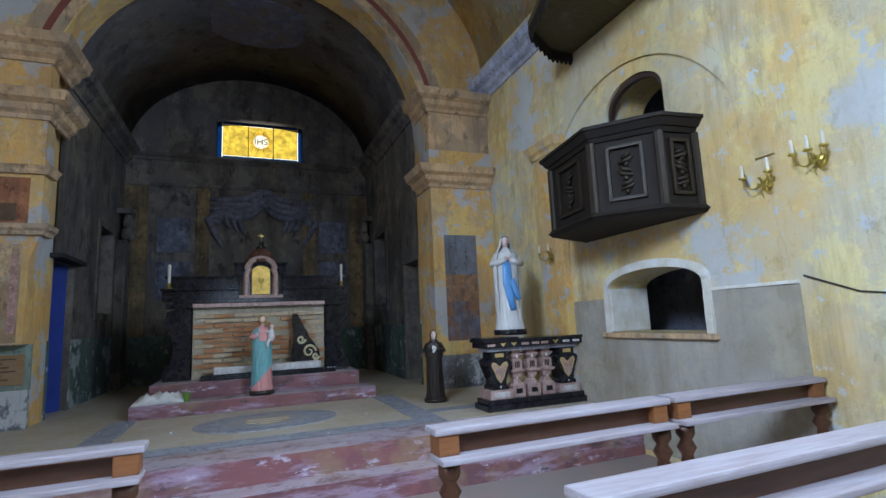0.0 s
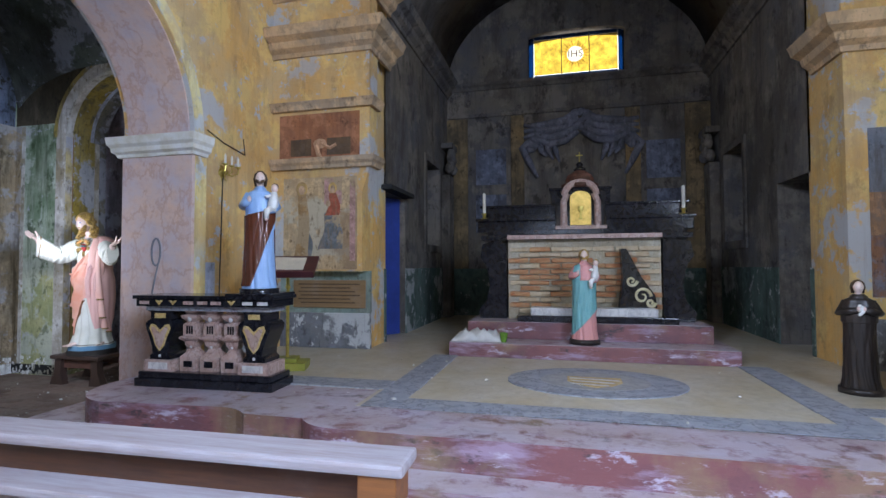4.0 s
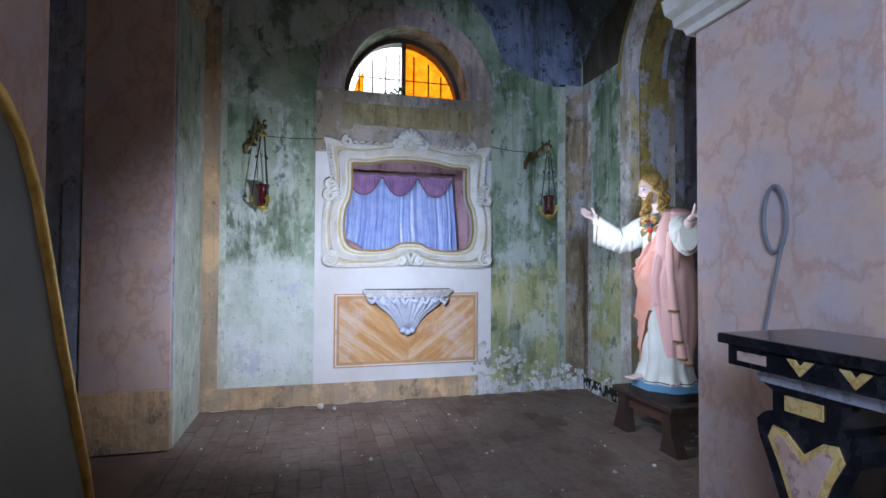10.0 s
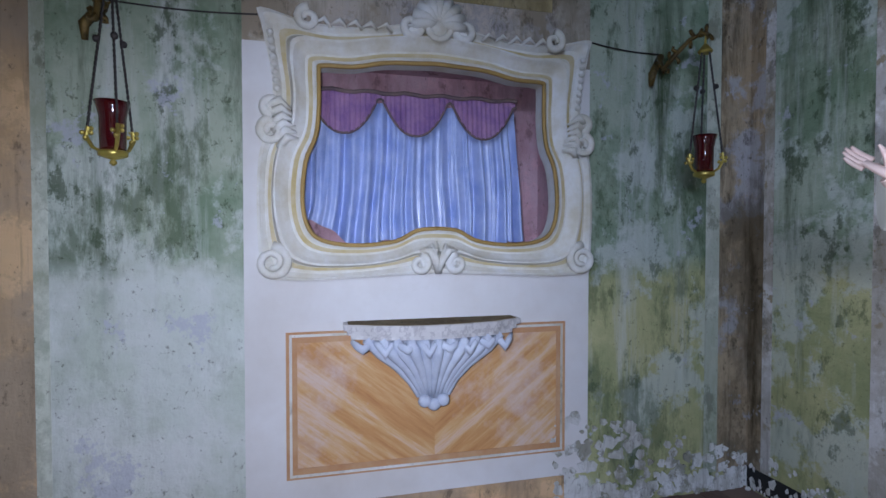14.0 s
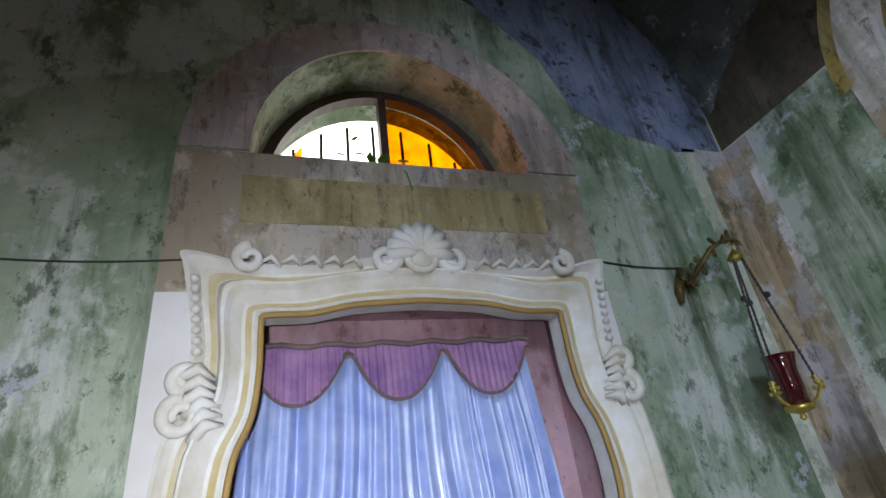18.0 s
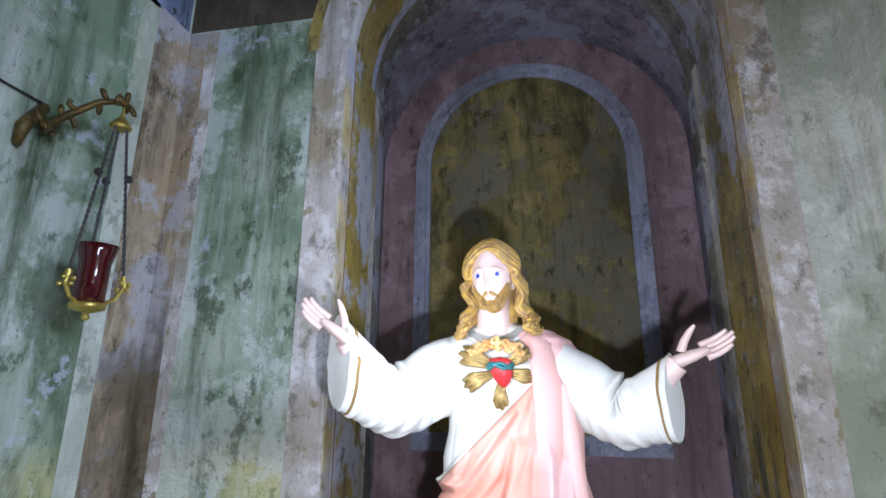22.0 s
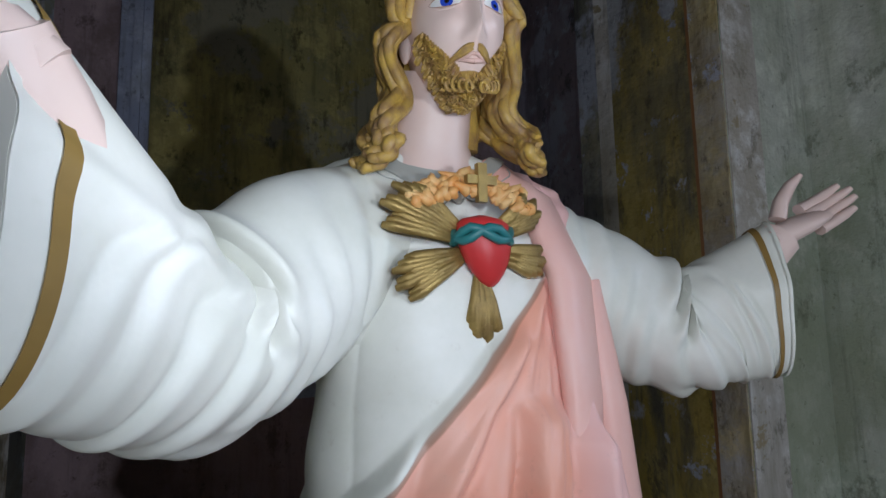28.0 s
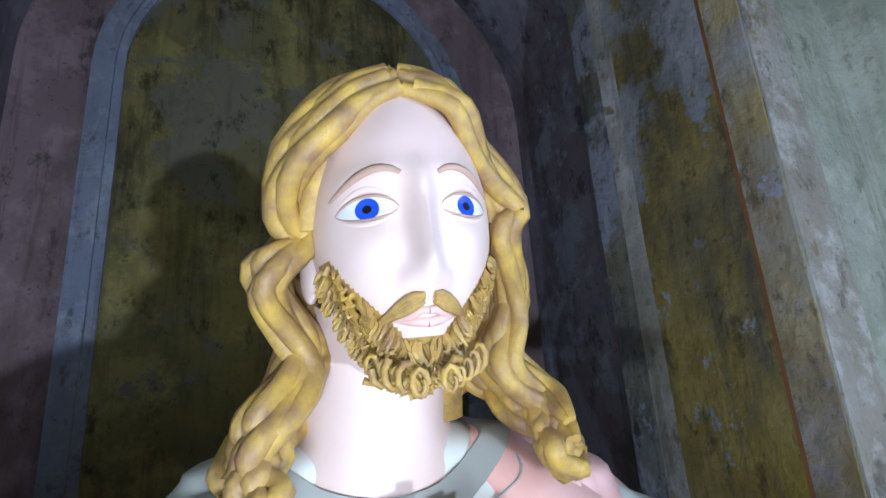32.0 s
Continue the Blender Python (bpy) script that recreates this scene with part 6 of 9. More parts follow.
def hand(bm, base, way, palm, length, curl=0.25, thumb=1):
    """An open hand: palm, four fingers and a thumb."""
    way, palm = Vector(way).normalized(), Vector(palm).normalized()
    across = way.cross(palm).normalized() * thumb
    palm = across.cross(way).normalized() * thumb
    b = Vector(base)
    p1, p2 = b + way * length * 0.25, b + way * length * 0.5
    tube(bm, [b - way * length * 0.25, b, p1, p2], [(length * 0.14, length * 0.12), (length * 0.15, length * 0.12), (length * 0.22, length * 0.11), (length * 0.21, length * 0.075)], 12)
    for k in range(4):
        s = across * (length * 0.102 * (1.5 - k) * 0.92)
        ln = length * (0.46, 0.53, 0.50, 0.40)[k]
        r = length * 0.060
        q = p2 + s
        tube(bm, [q - way * length * 0.06, q + way * ln * 0.4 + palm * ln * curl * 0.05, q + way * ln * 0.75 + palm * ln * curl * 0.35, q + way * ln * 0.98 + palm * ln * curl * 0.8], [r * 1.05, r, r * 0.9, r * 0.55], 8)
    q = b + across * length * 0.15 + way * length * 0.10
    tube(bm, [q, q + across * length * 0.13 + way * length * 0.14 + palm * length * 0.07, q + across * length * 0.22 + way * length * 0.30 + palm * length * 0.17, q + across * length * 0.25 + way * length * 0.42 + palm * length * 0.26], [length * 0.085, length * 0.075, length * 0.06, length * 0.03], 8)


# the large statue in the niche
TAB = [(0.44, 0.200, 0.175, 0.00, -0.005), (0.52, 0.190, 0.165, 0.00, 0.0), (0.62, 0.185, 0.155, 0.005, 0.005), (0.80, 0.196, 0.160, 0.012, 0.01), (1.00, 0.210, 0.165, 0.016, 0.01), (1.20, 0.214, 0.170, 0.014, 0.0),
       (1.32, 0.205, 0.155, 0.00, 0.0), (1.42, 0.190, 0.140, 0.00, 0.01), (1.52, 0.200, 0.135, 0.00, 0.02), (1.60, 0.210, 0.125, 0.00, 0.03), (1.65, 0.212, 0.115, 0.00, 0.04), (1.685, 0.198, 0.105, -0.005, 0.045), (1.715, 0.160, 0.095, -0.02, 0.045), (1.745, 0.075, 0.075, -0.035, 0.035)]
SX, SY = -5.235, 6.485


def mantle(u, z):
    """How far the mantle covers the tunic here, 0 to 1, with soft edges."""
    def soft(v):
        return max(0.0, min(1.0, 0.5 + v / 0.016))
    if z < 1.0:
        left = ((z - 0.575) * 0.166 - (u + 0.10) * 0.41) / 0.442
        right = u - (0.19 - (z - 0.44) * 0.09 / 0.53)
        return max(soft(left), soft(right)) * max(0.0, min(1.0, (z - 0.60 - 0.25 * min(u, 0.0)) / 0.012))
    d = ((z - 1.24) * 0.325 - (u + 0.235) * 0.32) / 0.456
    return max(soft(-d), soft(u - 0.10))


# the mantle's chief creases as (u, z) lines; the cloth stands high on the right of the way
CREASES = [((-0.205, 1.287), (-0.125, 1.287), 0.016, 0.030), ((-0.030, 1.575), (-0.055, 1.505), (-0.125, 1.292), 0.010, 0.040),
           ((0.023, 1.463), (-0.098, 1.275), (-0.207, 1.134), 0.013, 0.045), ((-0.129, 0.828), (-0.098, 0.928), (-0.046, 1.093), (-0.012, 1.234), (0.018, 1.387), 0.018, 0.050),
           ((-0.129, 0.828), (-0.165, 0.842), (-0.194, 0.858), 0.016, 0.035), ((-0.090, 0.682), (-0.133, 0.740), (-0.176, 0.834), 0.014, 0.035),
           ((-0.094, 0.611), (-0.020, 0.775), (0.031, 0.928), (0.066, 1.116), (0.075, 1.350), 0.012, 0.040), ((0.088, 1.000), (0.088, 1.200), (0.088, 1.590), 0.012, 0.040),
           ((0.140, 1.090), (0.144, 1.470), 0.009, 0.035), ((-0.072, 1.199), (-0.055, 1.105), 0.008, 0.025), ((-0.020, 1.30), (-0.060, 1.245), (-0.100, 1.200), 0.008, 0.030)]

CREASES = [(*[(x, z + 0.075 * max(0.0, min(1.0, (1.05 - z) / 0.1))) for x, z in c[:-2]], *c[-2:]) for c in CREASES]


def crease(u, z):
    total = 0.0
    for *line, amp, wide in CREASES:
        best = None
        for (x0, z0), (x1, z1) in zip(line, line[1:]):
            dx, dz = x1 - x0, z1 - z0
            ln = math.hypot(dx, dz)
            t = ((u - x0) * dx + (z - z0) * dz) / (ln * ln)
            tc = max(0.0, min(1.0, t))
            px, pz = u - x0 - tc * dx, z - z0 - tc * dz
            d = math.hypot(px, pz)
            if best is None or d < best[0]:
                best = (d, ((u - x0) * dz - (z - z0) * dx) / ln, max(0.0, abs(t - tc) * ln))
        d, side, past = best
        if d < 4 * wide:
            k = math.exp(-(past / 0.02) ** 2)
            h = max(0.0, min(1.0, 0.5 + side / 0.020))
            h = h * h * (3 - 2 * h)
            total += k * amp * (h * math.exp(-(d / wide) ** 2) - 0.75 * (1 - h) * math.exp(-d / (0.40 * wide)))
    return total


st = Sculpt([ROBE, CREAMP, SKIN, HAIR, GOLDP, REDP, TEALP, FLAMEP, BLUEP, IRIS, EYEW, PUPIL, LIP, BROWP, GREYP, BROWNP, BLACK, PINKP])
rings, NS = [], 320
for j in range(230):
    z = 0.44 + (1.745 - 0.44) * j / 229
    rx, ry, ox, oy = lerp_table(TAB, z)
    ring = []
    for i in range(NS):
        a = 2 * math.pi * i / NS
        cx, cy = math.cos(a), math.sin(a)
        u = rx * cx + ox
        front = max(0.0, -cy)
        pk = mantle(u, z)
        low = max(0.0, min(1.0, (1.25 - z) / 0.3))
        torso = max(0.0, min(1.0, (z - 1.15) / 0.15)) * max(0.0, min(1.0, (1.68 - z) / 0.1))
        # mantle folds fan out from the left shoulder and gather at the right hip
        ang = math.atan2(1.66 - z, 0.14 - u) + 0.04 * math.sin(z * 8 + u * 9)
        fan = ridge(ang * 13 + 0.5) + 0.45 * ridge(ang * 27 + 1.0)
        pouch = gauss(z - (u + 0.2) * 0.30, 1.155, 0.050) * gauss(u, -0.15, 0.11) * 0.034 - gauss(z - (u + 0.2) * 0.30, 1.235, 0.012) * gauss(u, -0.16, 0.07) * 0.022
        sag = sum((gauss(z - (u + 0.17) * kk, zz, 0.030) * 0.016 - gauss(z - (u + 0.17) * kk, zz - 0.042, 0.010) * 0.016) * gauss(u, -0.13, 0.07) for zz, kk in ((0.66, -0.6), (0.82, -0.7), (1.00, -0.5)))
        hang = ridge(u * 52 + 0.5 * math.sin(z * 4)) + 0.3 * ridge(u * 120)
        d = 0.0
        if pk > 0:
            w = max(0.0, min(1.0, (u - 0.055) / 0.04))
            d += pk * (0.010 + (0.011 * fan * (1 - w) + 0.016 * hang * w) * (0.35 + 0.65 * front) + 0.5 * pouch + (1.5 * crease(u, z) * min(1.0, front * 2) if front > 0 and z < 1.62 else 0.0))
        if pk < 1:
            d += (1 - pk) * 0.024 * ridge(u * 44 + 0.35 * math.sin(z * 6) + (z - 0.9) * u * 40) * low * (0.4 + 0.6 * front)
            d += (1 - pk) * 0.011 * ridge(u * 22 + (1.6 - z) * 2.0) * torso * front
            if z < 0.56:
                d += (1 - pk) * 0.03 * (0.56 - z) / 0.12 * (0.6 + 0.5 * math.sin(a * 9))
        d += 0.006 * math.sin(a * 13 + z * 4) * (1 - front) * low
        ring.append((SX + u + d * cx, SY + oy + (ry + d) * cy, z + (0.02 * math.sin(a * 7) if j == 0 else 0)))
    rings.append(ring)
loft(st.bm, rings)
st.ink(ROBE)
# hanging mantle folds with brown hems on the left side
for k, (zt, zb, xx, yy) in enumerate(((1.55, 0.985, 0.205, -0.09), (1.30, 0.77, 0.205, -0.055), (1.1, 0.64, 0.195, -0.015), (1.0, 0.60, 0.20, 0.03))):
    pts = [(SX + xx * (0.82 + 0.18 * f), SY + yy - 0.02 * math.sin(f * 3), zt + (zb - zt) * f) for f in (0, 0.3, 0.6, 0.85, 1.0)]
    tube(st.bm, pts, [(0.02, 0.02), (0.032, 0.026), (0.038, 0.03), (0.042, 0.034), (0.044, 0.034)], 12)
    st.ink(PINKP)
    p = Vector(pts[-1])
    tube(st.bm, [p + Vector((0, 0, 0.006)), p + Vector((0, 0, -0.010))], [(0.046, 0.036), (0.044, 0.034)], 12)
    st.ink(BROWNP)
# mantle over the left shoulder
tube(st.bm, [(SX + 0.03, SY + 0.06, 1.72), (SX + 0.06, SY - 0.02, 1.715), (SX + 0.115, SY - 0.05, 1.66), (SX + 0.13, SY - 0.105, 1.55), (SX + 0.125, SY - 0.125, 1.40), (SX + 0.11, SY - 0.145, 1.22)], [(0.03, 0.02), (0.04, 0.022), (0.055, 0.026), (0.06, 0.024), (0.05, 0.022), (0.035, 0.015)], 14)
tube(st.bm, [(SX + 0.09, SY + 0.05, 1.71), (SX + 0.17, SY - 0.01, 1.635), (SX + 0.195, SY - 0.05, 1.52), (SX + 0.19, SY - 0.075, 1.36), (SX + 0.185, SY - 0.09, 1.1)], [(0.03, 0.022), (0.045, 0.03), (0.045, 0.028), (0.04, 0.024), (0.035, 0.02)], 14)
st.ink(PINKP)


# sleeve folds as lines: share of the length and degrees up from the front, at both ends, height and width
ELBOW = ((0.36, 150, 0.43, 35, 0.020, 0.016), (0.44, 150, 0.50, 10, 0.017, 0.015), (0.52, 130, 0.57, 30, 0.010, 0.012))
DRAPES = ((0.14, 70, 0.24, -50, 0.0039, 0.0161), (0.22, 60, 0.34, -60, 0.0046, 0.0172), (0.31, 20, 0.40, -80, 0.0052, 0.0184), (0.40, -10, 0.47, -95, 0.0046, 0.0149), (0.48, 0, 0.55, -85, 0.0046, 0.0149), (0.56, 40, 0.62, -70, 0.0046, 0.0138), (0.63, 80, 0.71, -20, 0.0039, 0.0115), (0.66, 10, 0.74, -70, 0.0046, 0.0138), (0.74, 60, 0.81, -40, 0.0039, 0.0115), (0.80, 30, 0.89, -60, 0.005, 0.010), (0.60, 160, 0.72, 100, 0.0046, 0.0138), (0.30, 170, 0.24, 100, 0.006, 0.013), (0.20, -60, 0.36, -110, 0.006, 0.013), (0.55, -80, 0.70, -120, 0.006, 0.013))


def drape(f, th):
    """Height of the sleeve's folds here, in metres: a ridge beside a sharper valley along each line."""
    total = 0.0
    for f0, t0, f1, t1, amp, wide in ELBOW + DRAPES:
        x0, y0, x1, y1 = 0.62 * f0, 0.0016 * t0, 0.62 * f1, 0.0016 * t1
        dx, dy, px, py = x1 - x0, y1 - y0, 0.62 * f - x0, 0.0016 * th - y0
        ln = math.hypot(dx, dy)
        t, side = (px * dx + py * dy) / ln / ln, (px * dy - py * dx) / ln
        past = max(0.0, -t, t - 1) * ln
        if abs(side) < 5 * wide and past < 0.06:
            total += amp * math.exp(-(past / 0.025) ** 2) * (gauss(side, 0.9 * wide, 1.1 * wide) - 1.1 * gauss(side, -0.25 * wide, 0.6 * wide))
    return total


def sleeve(pts, radii):
    """A wide sleeve with draped folds, deep at the elbow, and a brown trimmed cuff at its end."""
    n, seg, sm, rr = 130, 112, [], []
    for i in range(n + 1):
        f = i / n * (len(pts) - 1)
        k = min(len(pts) - 2, int(f))
        t = f - k
        p0, p1, p2, p3 = (Vector(pts[max(0, min(len(pts) - 1, k + q))]) for q in (-1, 0, 1, 2))
        sm.append(0.5 * ((2 * p1) + (-p0 + p2) * t + (2 * p0 - 5 * p1 + 4 * p2 - p3) * t * t + (-p0 + 3 * p1 - 3 * p2 + p3) * t ** 3))
        e = t * t * (3 - 2 * t)
        rr.append(tuple(radii[k][c] + (radii[k + 1][c] - radii[k][c]) * e for c in (0, 1)))
    rg = tube(st.bm, sm, rr, seg)
    way = (sm[-1] - sm[-16]).normalized()
    up = way.cross(Vector((0, 0, 1)).cross(way)).normalized()
    lean = 0.9 * way.z / math.hypot(way.x, way.y)
    for i, ring in enumerate(rg):
        for v in ring:
            d = (v.co - sm[i]).normalized()
            th = math.degrees(math.atan2(d.z, -d.y))
            th = th - 360 if th > 200 else th + 360 if th < -160 else th
            v.co += d * (drape(i / n, th) + 0.0025 * math.sin(th * 0.07 + i * 0.05))
            # the cuff hangs upright
            v.co += way * ((v.co - sm[i]).dot(up) * lean * max(0.0, min(1.0, (i / n - 0.55) / 0.4)))
    st.ink(CREAMP)
    for i0, i1, mt in ((n - 12, n - 9, BROWNP), (n - 3, n, CREAMP)):
        lo, hi = ([st.bm.verts.new(v.co + (v.co - sm[i]) * 0.030) for v in rg[i]] for i in (i0, i1))
        for k in range(seg):
            st.bm.faces.new((lo[k], lo[(k + 1) % seg], hi[(k + 1) % seg], hi[k]))
        st.ink(mt)


sleeve([(SX - 0.10, SY + 0.01, 1.600), (SX - 0.215, SY - 0.05, 1.567), (SX - 0.318, SY - 0.14, 1.488), (SX - 0.382, SY - 0.240, 1.543), (SX - 0.442, SY - 0.336, 1.612)], [(0.09, 0.120), (0.088, 0.112), (0.078, 0.086), (0.062, 0.098), (0.050, 0.108)])
sleeve([(SX + 0.11, SY + 0.02, 1.590), (SX + 0.225, SY - 0.03, 1.535), (SX + 0.330, SY - 0.085, 1.465), (SX + 0.395, SY - 0.125, 1.492), (SX + 0.458, SY - 0.168, 1.522)], [(0.088, 0.112), (0.084, 0.104), (0.072, 0.082), (0.064, 0.096), (0.058, 0.104)])
# wrists and open hands
tube(st.bm, [(SX - 0.395, SY - 0.275, 1.600), (SX - 0.410, SY - 0.32, 1.640), (SX - 0.422, SY - 0.340, 1.668)], [0.034, 0.034, 0.031], 12)
hand(st.bm, (SX - 0.425, SY - 0.342, 1.675), (-0.76, -0.26, 0.56), (0.25, -0.80, 0.50), 0.150, 0.45, 1)
tube(st.bm, [(SX + 0.425, SY - 0.145, 1.560), (SX + 0.450, SY - 0.165, 1.590), (SX + 0.472, SY - 0.175, 1.612)], [0.040, 0.034, 0.031], 12)
hand(st.bm, (SX + 0.478, SY - 0.178, 1.618), (0.90, -0.06, 0.36), (-0.12, -0.84, 0.50), 0.150, 0.45, -1)
st.ink(SKIN)
# seam line where the sleeve meets the body
tube(st.bm, [(SX - 0.185, SY - 0.055, 1.64), (SX - 0.192, SY - 0.085, 1.58), (SX - 0.188, SY - 0.108, 1.51)], [0.002, 0.004, 0.002], 6)
st.ink(BROWNP)
# neck and collar
tube(st.bm, [(SX - 0.035, SY + 0.015, 1.66), (SX - 0.035, SY + 0.008, 1.715), (SX - 0.037, SY - 0.008, 1.755), (SX - 0.040, SY - 0.045, 1.84)], [(0.088, 0.080), (0.078, 0.072), (0.060, 0.057), (0.052, 0.052)], 32)
st.ink(SKIN)
body = BVHTree.FromBMesh(st.bm)


def on_chest(phi, s, out):
    """A place on the shoulders at angle phi round the neck, s metres down a slope of 45 degrees, moved outwards."""
    e = Vector((math.cos(phi), math.sin(phi), 0))
    n3 = (e + Vector((0, 0, 1))).normalized()
    p = Vector((SX - 0.035, SY + 0.02, 1.745)) + (e - Vector((0, 0, 1))).normalized() * s
    hit = body.ray_cast(p + n3 * 0.3, -n3)[0]
    return (hit or p) + n3 * out


rows = []
for k in range(60):
    phi = math.tau * k / 60
    s0 = 0.058 + 0.034 * max(0.0, -math.sin(phi))
    rows.append([st.bm.verts.new(on_chest(phi, s0 + w, o)) for w, o in ((0.0, -0.004), (0.001, 0.004), (0.013, 0.0045), (0.024, 0.004), (0.025, -0.004))])
for a, b in zip(rows, rows[1:] + rows[:1]):
    for q in range(4):
        st.bm.faces.new((a[q], b[q], b[q + 1], a[q + 1]))
st.ink(GREYP)
for k in range(9):
    a0 = radians(200 + 14 * k)
    pts = []
    for q in range(9):
        phi = a0 + radians(14) * q / 8
        pts.append(on_chest(phi, 0.058 + 0.034 * max(0.0, -math.sin(phi)) + 0.034 + 0.009 * math.sin(math.pi * q / 8), 0.0008))
    tube(st.bm, pts, [0.0011] * 9, 5)
st.ink(GREYP)

# head: a shaped egg with brow, nose, cheeks and lips
HX, HY, HZ = SX - 0.0345, SY - 0.092, 1.876
HTURN = pose(HX, HY, HZ, 4, -3, -8)


def head_shape(a, b):
    """Direction to a point of the face. a: round from the front (-y), b: up from the level of the eyes, radians."""
    x, y, z = math.sin(a) * math.cos(b), -math.cos(a) * math.cos(b), math.sin(b)
    px, py, pz = 0.0635 * x, 0.088 * y, (0.118 if z > 0 else 0.098) * z
    f = max(0.0, -y)
    if z < 0:
        px *= 1 - 0.20 * min(1, -z * 1.1) ** 1.5
        py *= 1 - 0.02 * min(1, -z) ** 1.5
    X, Z = px, pz
    py -= 0.019 * gauss(X, 0, 0.0075) * gauss(Z, -0.035, 0.014) * f
    py -= 0.014 * gauss(X, 0, 0.0062) * gauss(Z, -0.013, 0.022) * f
    py -= 0.006 * gauss(X, 0, 0.0080) * gauss(Z, 0.014, 0.014) * f
    py -= 0.007 * (gauss(X, 0.0105, 0.0055) + gauss(X, -0.0105, 0.0055)) * gauss(Z, -0.040, 0.007) * f
    py -= 0.005 * (gauss(X, 0.03, 0.022) + gauss(X, -0.03, 0.022)) * gauss(Z, 0.024, 0.009) * f
    py += 0.0065 * (gauss(X, 0.0295, 0.014) + gauss(X, -0.0295, 0.014)) * gauss(Z, 0.004, 0.011) * f
    py += 0.005 * (gauss(X, 0.013, 0.006) + gauss(X, -0.013, 0.006)) * gauss(Z, -0.005, 0.012) * f
    py -= 0.005 * (gauss(X, 0.036, 0.016) + gauss(X, -0.036, 0.016)) * gauss(Z, -0.024, 0.014) * f
    py -= 0.008 * gauss(X, 0, 0.018) * gauss(Z, -0.060, 0.010) * f
    py -= 0.010 * gauss(X, 0, 0.020) * gauss(Z, -0.082, 0.014) * f
    return Vector((px, py, pz))


def face_at(X, Z, out=0.0):
    """A place on the face near (X, Z), moved outwards."""
    b = math.asin(max(-0.99, min(0.99, Z / (0.118 if Z > 0 else 0.098))))
    k = 0.0635 * math.cos(b) * (1 - 0.20 * min(1, -math.sin(b) * 1.1) ** 1.5 if Z < 0 else 1)
    a = math.asin(max(-0.98, min(0.98, X / max(k, 1e-4))))
    p = head_shape(a, b)
    return HTURN @ (p + Vector((0.25 * X / 0.07, -1, 0)).normalized() * out)


def bearded(a, b):
    """Whether the beard covers this direction of the head."""
    w = abs(a)
    top = -0.84 if w < 0.30 else -0.84 + 0.62 * min(1.0, (w - 0.30) / 0.75)
    return w < 1.30 and -1.40 < b < top


hr, HEAD0 = [], len(st.bm.faces)
for j in range(91):
    b = -math.pi / 2 * 0.985 + math.pi * 0.985 * j / 90
    hr.append([HTURN @ head_shape(2 * math.pi * i / 140, b) for i in range(140)])
loft(st.bm, hr)
st.ink(SKIN)
# beard under its curls
st.bm.faces.ensure_lookup_table()
for q in range(90 * 140):
    a, b = math.tau * (q % 140 + 0.5) / 140, -math.pi / 2 * 0.985 + math.pi * 0.985 * (q // 140 + 0.5) / 90
    if bearded(a - math.tau if a > math.pi else a, b):
        st.bm.faces[HEAD0 + q].material_index = st.mats.index(HAIR)


def eye_place(s, u, w, out):
    """A place on an eyeball: u from corner to corner and w from lid to lid, -1 to 1, moved outwards."""
    x, z = s * 0.0300 + 0.0178 * u, 0.0035 + 0.0070 * w * max(0.0, 1 - u * u) ** 0.75 * (1.12 if w > 0 else 0.9) + 0.0006 * s * u
    return face_at(x, z, out + 0.0030 * max(0.0, 1 - u * u) * (1 - 0.35 * w * w) - 0.0006)


def eye_disc(s, r, out):
    """A round patch on the eyeball, cut off by the lids."""
    c = st.bm.verts.new(eye_place(s, 0.0, 0.0, out))
    ring = []
    for k in range(28):
        u, z = r * math.cos(math.tau * k / 28) / 0.0178, r * math.sin(math.tau * k / 28)
        w = z / (0.0070 * max(0.05, 1 - u * u) ** 0.75 * (1.12 if z > 0 else 0.9))
        ring.append(st.bm.verts.new(eye_place(s, u, max(-0.97, min(0.97, w)), out)))
    for k in range(28):
        st.bm.faces.new((c, ring[k], ring[(k + 1) % 28]))


